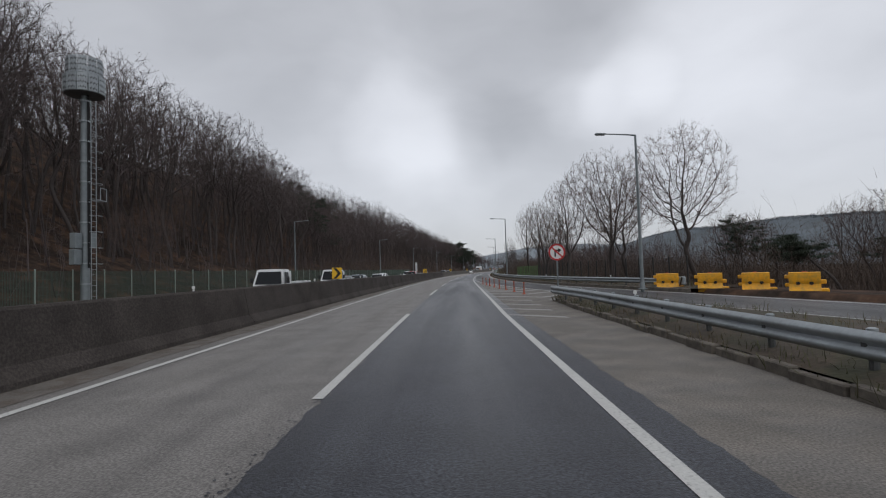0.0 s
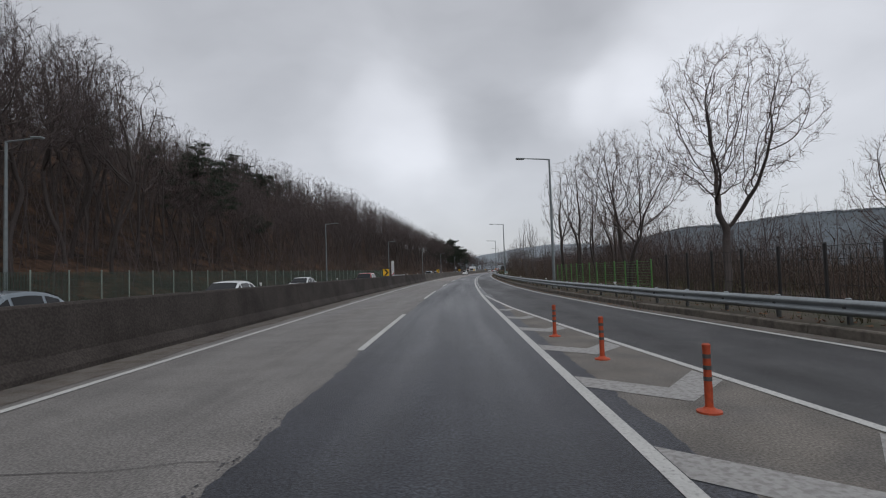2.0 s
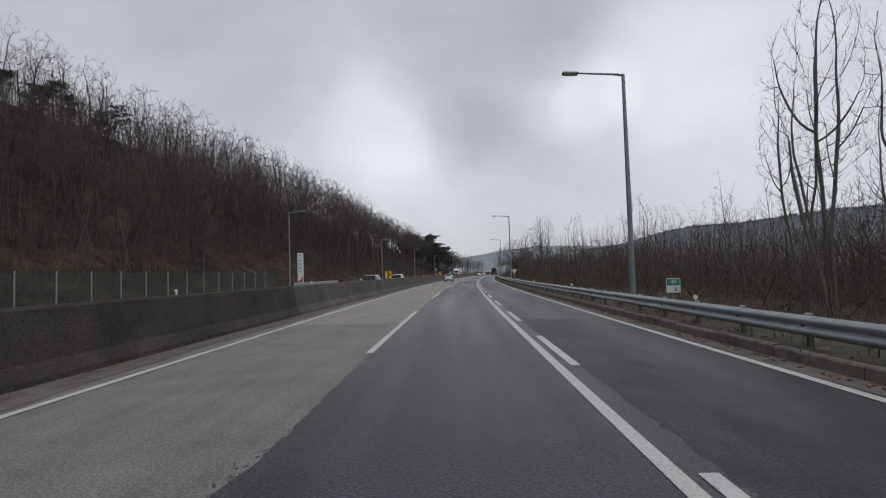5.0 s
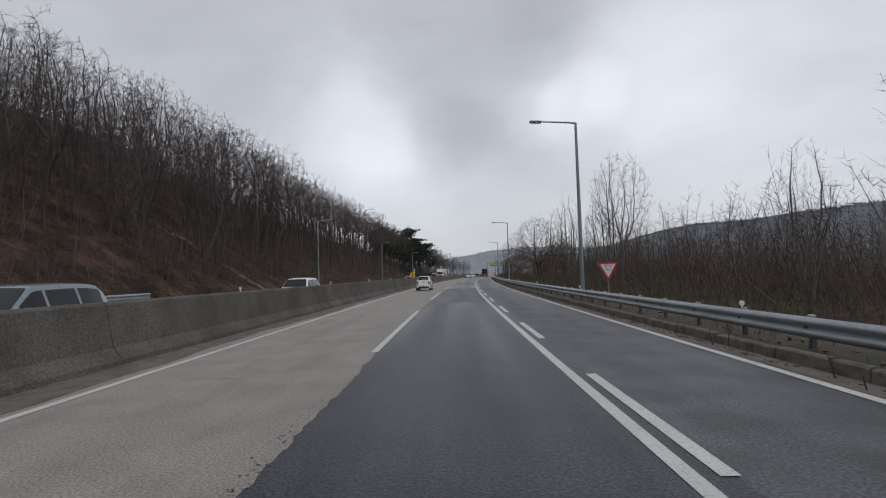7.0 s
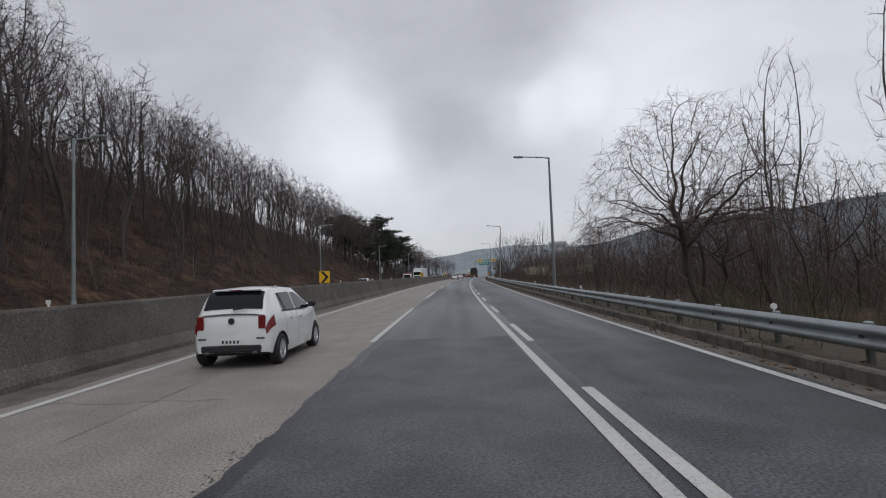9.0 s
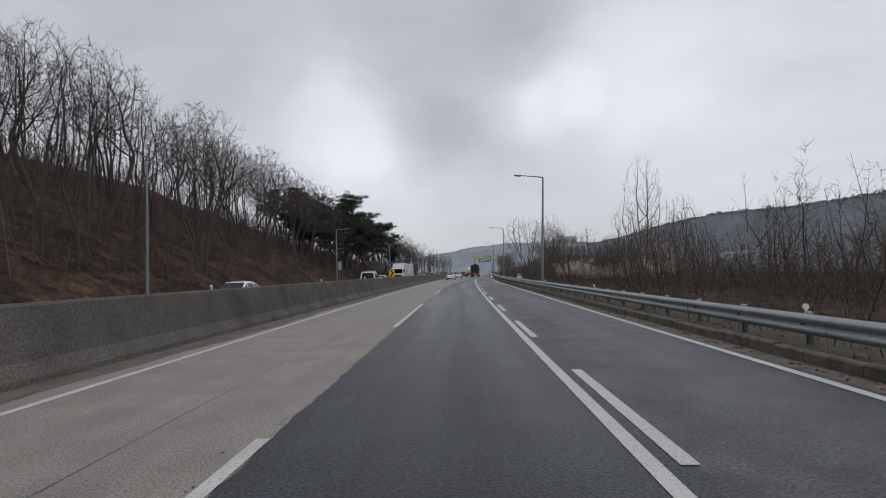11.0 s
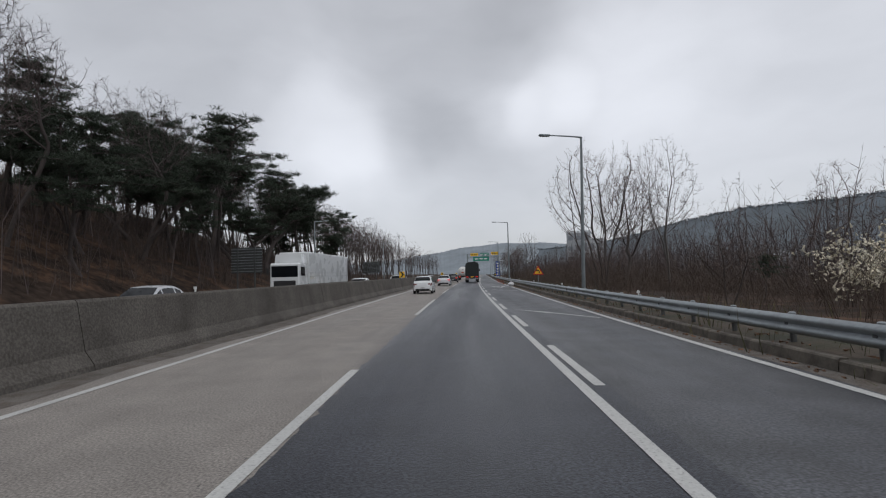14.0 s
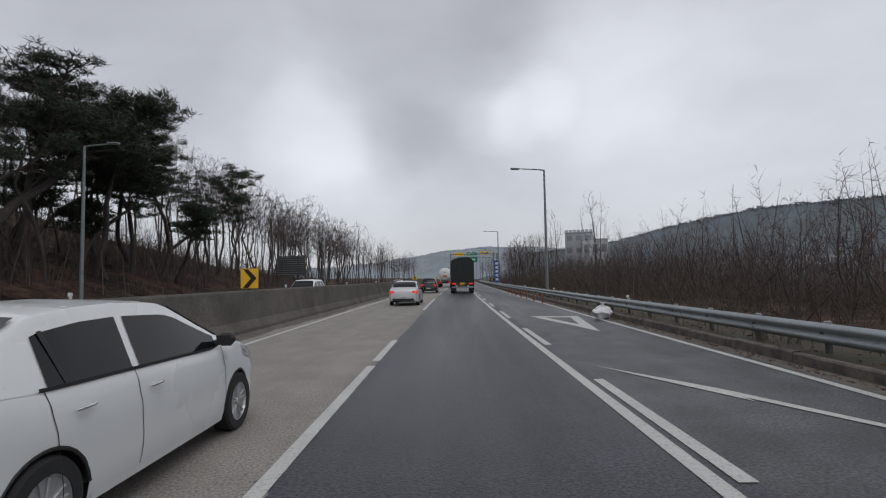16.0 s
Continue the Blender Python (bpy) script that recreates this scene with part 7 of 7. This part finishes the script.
# ---- planting on the right of the road ----
H_A, H_B, H_C, H_D, H_E = HERO
for meshes, s, lat, scale, spin, lean, label in (
        (H_A, 42.8, 12.8, 0.95, 40, 0, "spreading leafless tree with a fine twiggy crown"), (H_B, 37.0, 17.4, 0.90, 178, 0, "leafless tree with a leaning dark trunk"),
        (H_B, 52.0, 17.0, 0.8, 200, -4, "leafless tree behind the dark fence"), (H_C, 62.0, 17.5, 0.8, 10, 0, "many-stemmed leafless tree behind the fence"),
        (H_B, 70.0, 14.2, 1.05, 40, 0, "leafless tree with a high forked crown"), (H_A, 83.0, 13.5, 1.05, 77, 0, "leafless tree with two trunks behind the green fence"),
        (H_TALL, 109.3, 13.1, 0.95, 250, 0, "tall dark leafless tree by the verge"), (H_TALL, 111.2, 15.4, 1.05, 90, 0, "very tall leafless tree with a forked trunk"),
        (H_TALL, 110.6, 17.3, 0.85, 200, 0, "tall dark leafless tree among brush"), (H_TALL, 110.2, 19.8, 1.0, 130, 0, "tall leafless tree with crooked twin trunks"), (H_B, 99.0, 18.5, 0.6, 20, 0, "smaller leafless tree beyond the verge"),
        (H_SLIM, 122.5, 9.7, 0.85, 130, 0, "slender pale leafless stems by the verge"), (H_SLIM, 126.0, 11.2, 0.72, 30, 0, "slender pale leafless stems by the verge"), (H_SLIM, 119.0, 10.4, 0.78, 200, 6, "slender pale leafless stems by the verge"), (H_SLIM, 124.0, 12.6, 0.62, 300, -6, "slender pale leafless stems by the verge"),
        (H_SLIM, 171.0, 12.0, 0.55, 45, 0, "slender leafless saplings among green shrubs"), (H_SLIM, 167.0, 13.0, 0.6, 85, 0, "slender leafless saplings among green shrubs"),
        (H_D, 191.5, 12.2, 0.76, 45, 0, "sparse pale leafless tree with forked limbs"), (H_SLIM, 195.5, 12.6, 0.95, 0, 0, "tall slender pale leafless tree"),
        (H_SLIM, 200.0, 12.8, 0.78, 310, 0, "slender leafless tree beside the guard rail"), (H_D, 203.0, 13.8, 0.6, 70, 0, "slender forked leafless tree beside the guard rail"),
        (H_SLIM, 205.0, 11.0, 0.85, 15, 0, "slender leafless stems beside the guard rail"), (H_SLIM, 209.0, 11.8, 0.8, 260, 0, "tall slender leafless saplings"),
        (H_SLIM, 213.5, 11.0, 0.8, 100, 0, "tall slender leafless saplings"), (H_E, 217.0, 10.0, 0.98, 10, 0, "arching leafless tree with drooping branches"), (H_E, 222.0, 13.0, 0.72, 190, 0, "low arching leafless tree tangled with vines"),
        (H_C, 242, 13.0, 0.7, 190, 0, "bushy many-stemmed leafless tree"), (H_SLIM, 274.0, 12.6, 0.85, 190, 0, "slender pale leafless tree above the brush"),
        (H_SLIM, 280.0, 17.5, 0.7, 30, 0, "slender leafless tree above the brush"), (H_LOW, 308.4, 14.5, 1.0, 180, 0, "low leaning leafless tree with curved spreading limbs"),
        (H_C, 313.0, 20.5, 0.62, 100, 0, "many-stemmed leafless tree among pale blossom"), (H_D, 299.0, 25.0, 0.6, 20, 0, "dark leafless tree above low brush"), (H_B, 305.5, 19.5, 0.5, 60, 0, "dark leafless tree above low brush"),
        (H_D, 117.0, 17.0, 0.75, 60, 0, "dark leafless tree among brush"), (H_B, 119.0, 21.0, 0.8, 300, 0, "dark leafless tree among brush"), (H_A, 294.0, 21.0, 0.6, 60, 0, "leafless tree with a rounded twiggy crown"),
        (H_C, 346.3, 12.2, 1.5, 55, 0, "tall clump of leafless stems beyond the guard rail"), (H_D, 346.5, 18.0, 1.0, 170, 0, "tall leafless tree with upswept limbs"),
        (H_B, 354.5, 16.4, 0.95, 10, 0, "leafless tree with a dark forked trunk"), (H_SLIM, 396.0, 10.2, 0.8, 290, 0, "slender leafless tree by the verge"),
        (H_C, 412.0, 9.5, 0.9, 33, 0, "dense many-stemmed leafless tree"), (H_C, 420.0, 12.5, 0.95, 140, 0, "dense many-stemmed leafless tree"),
        (H_C, 428.0, 10.0, 0.9, 90, 0, "dense many-stemmed leafless tree"), (H_C, 438.0, 10.5, 0.9, 10, 0, "dense many-stemmed leafless tree"), (H_A, 448.0, 12.0, 0.75, 250, 0, "leafless tree with a rounded twiggy crown"), (H_C, 46.0, 24.0, 0.75, 15, 0, "dark leafless tree beyond the slip road"), (H_C, 52.0, 28.0, 0.85, 75, 0, "dark leafless tree beyond the slip road"), (H_A, 58.0, 32.0, 0.65, 135, 0, "dark leafless tree beyond the slip road"),
        (H_C, 40.0, 30.0, 0.8, 195, 0, "dark leafless tree beyond the slip road"), (H_A, 34.0, 27.0, 0.55, 255, 0, "dark leafless tree beyond the slip road"), (H_C, 118.0, 22.0, 0.75, 315, 0, "dark leafless tree among brush"),
        (H_C, 114.0, 26.0, 0.85, 40, 0, "dark leafless tree among brush"), (H_C, 124.0, 28.0, 0.75, 100, 0, "dark leafless tree among brush"), (H_C, 130.0, 24.0, 0.65, 160, 0, "dark leafless tree among brush"), (H_A, 39.5, -25.0, 0.55, 0, 0, "small pale leafless tree beside the mast")):
    pale = "pale" in label
    planted(meshes, "bare_tree" if not pale else "pale_bare_tree", label, M_PALE if pale else M_BARK, M_TWIG_RED if not pale else M_TWIG, s, lat, scale, spin, "trees by the slip lane" if lat > 0 else "trees below the slope", lean)["label"] = label
planted(SMALL[2], "sapling", "thin leafless sapling with a few upright stems", M_BARK, M_TWIG, 376.5, 9.5, 1.0, 30, "saplings by the verge")
FLOWERS = ((320.9, 17.8, 150, 1.4, 0.9, 3.4), (317.3, 30.0, 170, 1.3, 1.6, 6.0), (314.9, 25.1, 130, 2.0, 0.8, 3.6), (318.0, 20.5, 60, 1.5, 0.6, 2.4))
for s, lat, n, spread, z0, z1 in FLOWERS:
    for k in (-1, 1):
        planted(SMALL[1], "flowering_shrub", "wide leafless shrub dotted with pale blossom", M_BARK, M_TWIG_RED, s + k * spread * 0.6, lat + k * 0.5, z1 / 5.2, 47 * s + 90 * k, "flowering shrubs", 0.0, "shrub")
rng = np.random.default_rng(101)
for s in np.concatenate([np.arange(100, 240, 6.5), np.arange(246, 318, 7.5), np.arange(366, 470, 9)]):
    planted(SMALL[rng.integers(3)], "sapling", "thin leafless sapling with a few upright stems", M_BARK, M_TWIG_RED, s + rng.uniform(-2, 2), float(rail_line(s)) + rng.uniform(3.5, 13), rng.uniform(0.6, 1.05), rng.uniform(0, 360), "saplings by the verge")
for s in np.concatenate([np.arange(152, 236, 2.6), np.arange(244, 326, 3.4)]):
    planted(SMALL[rng.integers(3)], "sapling", "thin leafless sapling with a few upright stems", M_BARK, M_TWIG_RED, s + rng.uniform(-1.5, 1.5), float(rail_line(s)) + rng.uniform(5.5, 17), rng.uniform(0.75, 1.2), rng.uniform(0, 360), "saplings by the verge", rng.uniform(-8, 8))
for s, lat, sc in ((30, 22, 0.5), (33, 27, 0.6), (38, 24, 0.45), (26, 30, 0.6), (44, 28, 0.6), (36, 33, 0.7), (50, 30, 0.6), (122, 25, 0.5), (140, 24, 0.3), (330, 17, 0.28)):
    planted(PINES[rng.integers(3)], "pine_tree", "small dark green pine beyond the slip road", M_BARK, M_PINE, s, lat, sc, rng.uniform(0, 360), "pines beyond the slip road")


# ---- brush and grass, as stuff ----
def grow_brush(seed, height, stems=12, twigs=5, r=0.012, spread=0.5, foot=0.35, crossed=False):
    rng = np.random.default_rng(seed)
    g = Geo()
    for _ in range(stems):
        a, sp = rng.uniform(0, 2 * np.pi), rng.uniform(0.05, spread)
        way = np.array([math.cos(a) * sp, math.sin(a) * sp, 1.0])
        base = np.array([math.cos(a), math.sin(a), 0]) * rng.uniform(0, foot)
        ln = height * rng.uniform(0.45, 1.05)
        mid = base + way * ln * 0.5 + rng.normal(size=3) * 0.1
        tip = mid + (way + rng.normal(size=3) * 0.35) * ln * 0.5
        out = np.cross(tip - base, rng.normal(size=3))
        out *= r / (np.linalg.norm(out) + 1e-9)
        low = base - (0, 0, 0.1)
        g.add([low + out, low - out, mid - out * 0.75, mid + out * 0.75, tip], [(0, 1, 2, 3), (3, 2, 4)])
        if crossed:
            out = np.cross(out, tip - base)
            out *= r / (np.linalg.norm(out) + 1e-9)
            g.add([low + out, low - out, mid - out * 0.75, mid + out * 0.75, tip], [(0, 1, 2, 3), (3, 2, 4)])
        for _ in range(twigs):
            u = rng.uniform(0.2, 0.98)
            p = base + (mid - base) * (u * 2) if u < 0.5 else mid + (tip - mid) * (u * 2 - 1)
            spike(g, p, p + turned(rng, way / np.linalg.norm(way), 48) * ln * rng.uniform(0.1, 0.28), r * 0.7, True)
    return (g, g)


BRUSH = [grow_brush(201 + k, h, 20, 4, 0.012, 0.55, 0.8) for k, h in enumerate((1.5, 1.9, 2.4, 1.1))]
NEAR_BRUSH = [grow_brush(241 + k, h, 20, 9, 0.0055, 0.75, 1.0, False) for k, h in enumerate((1.5, 1.9, 2.4, 1.1))]
TUFT = [grow_brush(221 + k, 0.3, 9, 0, 0.008, 0.8) for k in range(3)]


def scatter(kinds, count, s_range, lat_of, scale, seed):
    rng = np.random.default_rng(seed)
    out = []
    for _ in range(count):
        s = rng.uniform(*s_range)
        out.append((kinds[rng.integers(len(kinds))], rooted(s, float(lat_of(s, rng)), rng.uniform(*scale), rng.uniform(0, 360))))
    return out


brown = scatter(NEAR_BRUSH, 460, (98, 330), lambda s, r: rail_line(s) + 2.6 + r.uniform(0, 1) ** 1.3 * 22, (0.7, 1.5), 1)
brown += scatter(NEAR_BRUSH, 320, (330, 480), lambda s, r: rail_line(s) + 3.0 + r.uniform(0, 1) ** 1.2 * 26, (0.75, 1.35), 2)
brown += scatter(BRUSH, 320, (20, 98), lambda s, r: max(15.5, float(rail_line(s)) + 6) + r.uniform(0, 1) * 24, (0.9, 1.9), 3)
brown += scatter(NEAR_BRUSH, 320, (334, 440), lambda s, r: rail_line(s) + 4.2 + r.uniform(0, 1) ** 1.2 * 16, (0.95, 1.4), 10)
brown += scatter(NEAR_BRUSH, 200, (20, 110), lambda s, r: max(24.0, float(rail_line(s)) + 10) + r.uniform(0, 1) * 26, (1.8, 3.0), 11)
put("roadside_brush", merged(brown, 0), M_BRUSH, label="dense brown leafless brush beside the road", category="brush", kind="stuff")
green = scatter(BRUSH, 150, (150, 215), lambda s, r: rail_line(s) + 1.6 + r.uniform(0, 1) * 6, (0.45, 0.9), 4) + scatter(BRUSH, 110, (60, 125), lambda s, r: rail_line(s) + 4.5 + r.uniform(0, 1) * 12, (0.4, 0.7), 5)
put("green_brush", merged(green, 0), M_BRUSH_GREEN, label="low olive-green budding shrubs behind the guard rail", category="brush", kind="stuff")
slope = scatter(BRUSH, 600, (5, 430), lambda s, r: -22.6 - r.uniform(0, 1) ** 1.3 * 26, (0.5, 1.2), 6)
slope += scatter(BRUSH, 950, (110, 430), lambda s, r: -24.0 - r.uniform(0, 1) ** 1.2 * 30, (0.9, 2.2), 12) + scatter(BRUSH, 120, (88, 160), lambda s, r: -27.0 - r.uniform(0, 1) * 30, (1.6, 2.4), 13)
slope += scatter(BRUSH, 300, (6, 330), lambda s, r: -55.0 - r.uniform(0, 1) * 11, (2.2, 3.6), 14)
put("slope_brush", merged(slope, 0), M_UNDER, label="dry undergrowth on the wooded slope", category="brush", kind="stuff")
grass = scatter(TUFT, 3000, (28, 420), lambda s, r: rail_line(s) - 0.22 + r.uniform(0, 1) ** 1.3 * 3.4, (0.5, 1.7), 7)
put("verge_grass", merged(grass, 0), M_GRASS, label="sparse dry grass along the verge", category="grass", kind="stuff")
igrass = []
rng = np.random.default_rng(8)
for _ in range(700):
    s = rng.uniform(-12, 24)
    hi = max(5.0, float(gore_line(s)) - 0.5)
    lat = 4.6 + rng.uniform(0, 1) ** 2.2 * (hi - 4.6)
    x, y, _z = (float(v) for v in on_road(s, lat))
    igrass.append((TUFT[rng.integers(3)], pose(x, y, 0.1, 0, 0, rng.uniform(0, 360)) @ Matrix.Diagonal((1, 1, 0.7, 1))))
put("island_grass", merged(igrass, 0), M_GRASS, label="short patchy grass on the traffic island", category="grass", kind="stuff")
g = Geo()
for s, lat, n, spread, z0, z1 in FLOWERS:
    for _ in range(n):
        p = on_road(s + rng.normal() * spread, lat + rng.normal() * spread, float(ground_z(s, lat)) + z0 + (z1 - z0) * rng.beta(1.6, 1.8))
        for _ in range(12):
            c = p + rng.normal(size=3) * 0.24
            spike(g, c, c + rng.normal(size=3) * 0.11, 0.06)
put("blossom", g, M_BLOSSOM, label="pale cream blossom on shrubs beyond the guard rail", category="blossom", kind="stuff")
g = Geo()
for _ in range(1500):
    s = rng.uniform(28, 400)
    lat = float(rail_line(s)) + (rng.normal() * 0.25 + 0.1 if rng.uniform() < 0.6 else rng.uniform(0, 2.5))
    p = on_road(s, lat, max(0.2, float(ground_z(s, lat))) + 0.012)
    spike(g, p, p + np.array([rng.normal() * 0.07, rng.normal() * 0.07, rng.uniform(0, 0.03)]), 0.028)
for _ in range(3000):
    s = rng.uniform(60, 420)
    lat = float(edge_line(s)) + 0.30 + abs(rng.normal()) * 0.14
    p = on_road(s, lat, 0.012)
    spike(g, p, p + np.array([rng.normal() * 0.06, rng.normal() * 0.06, rng.uniform(0, 0.02)]), 0.022)
put("fallen_leaves", g, M_LEAF, label="rust-brown fallen leaves along the guard rail and kerb", category="leaves", kind="stuff")
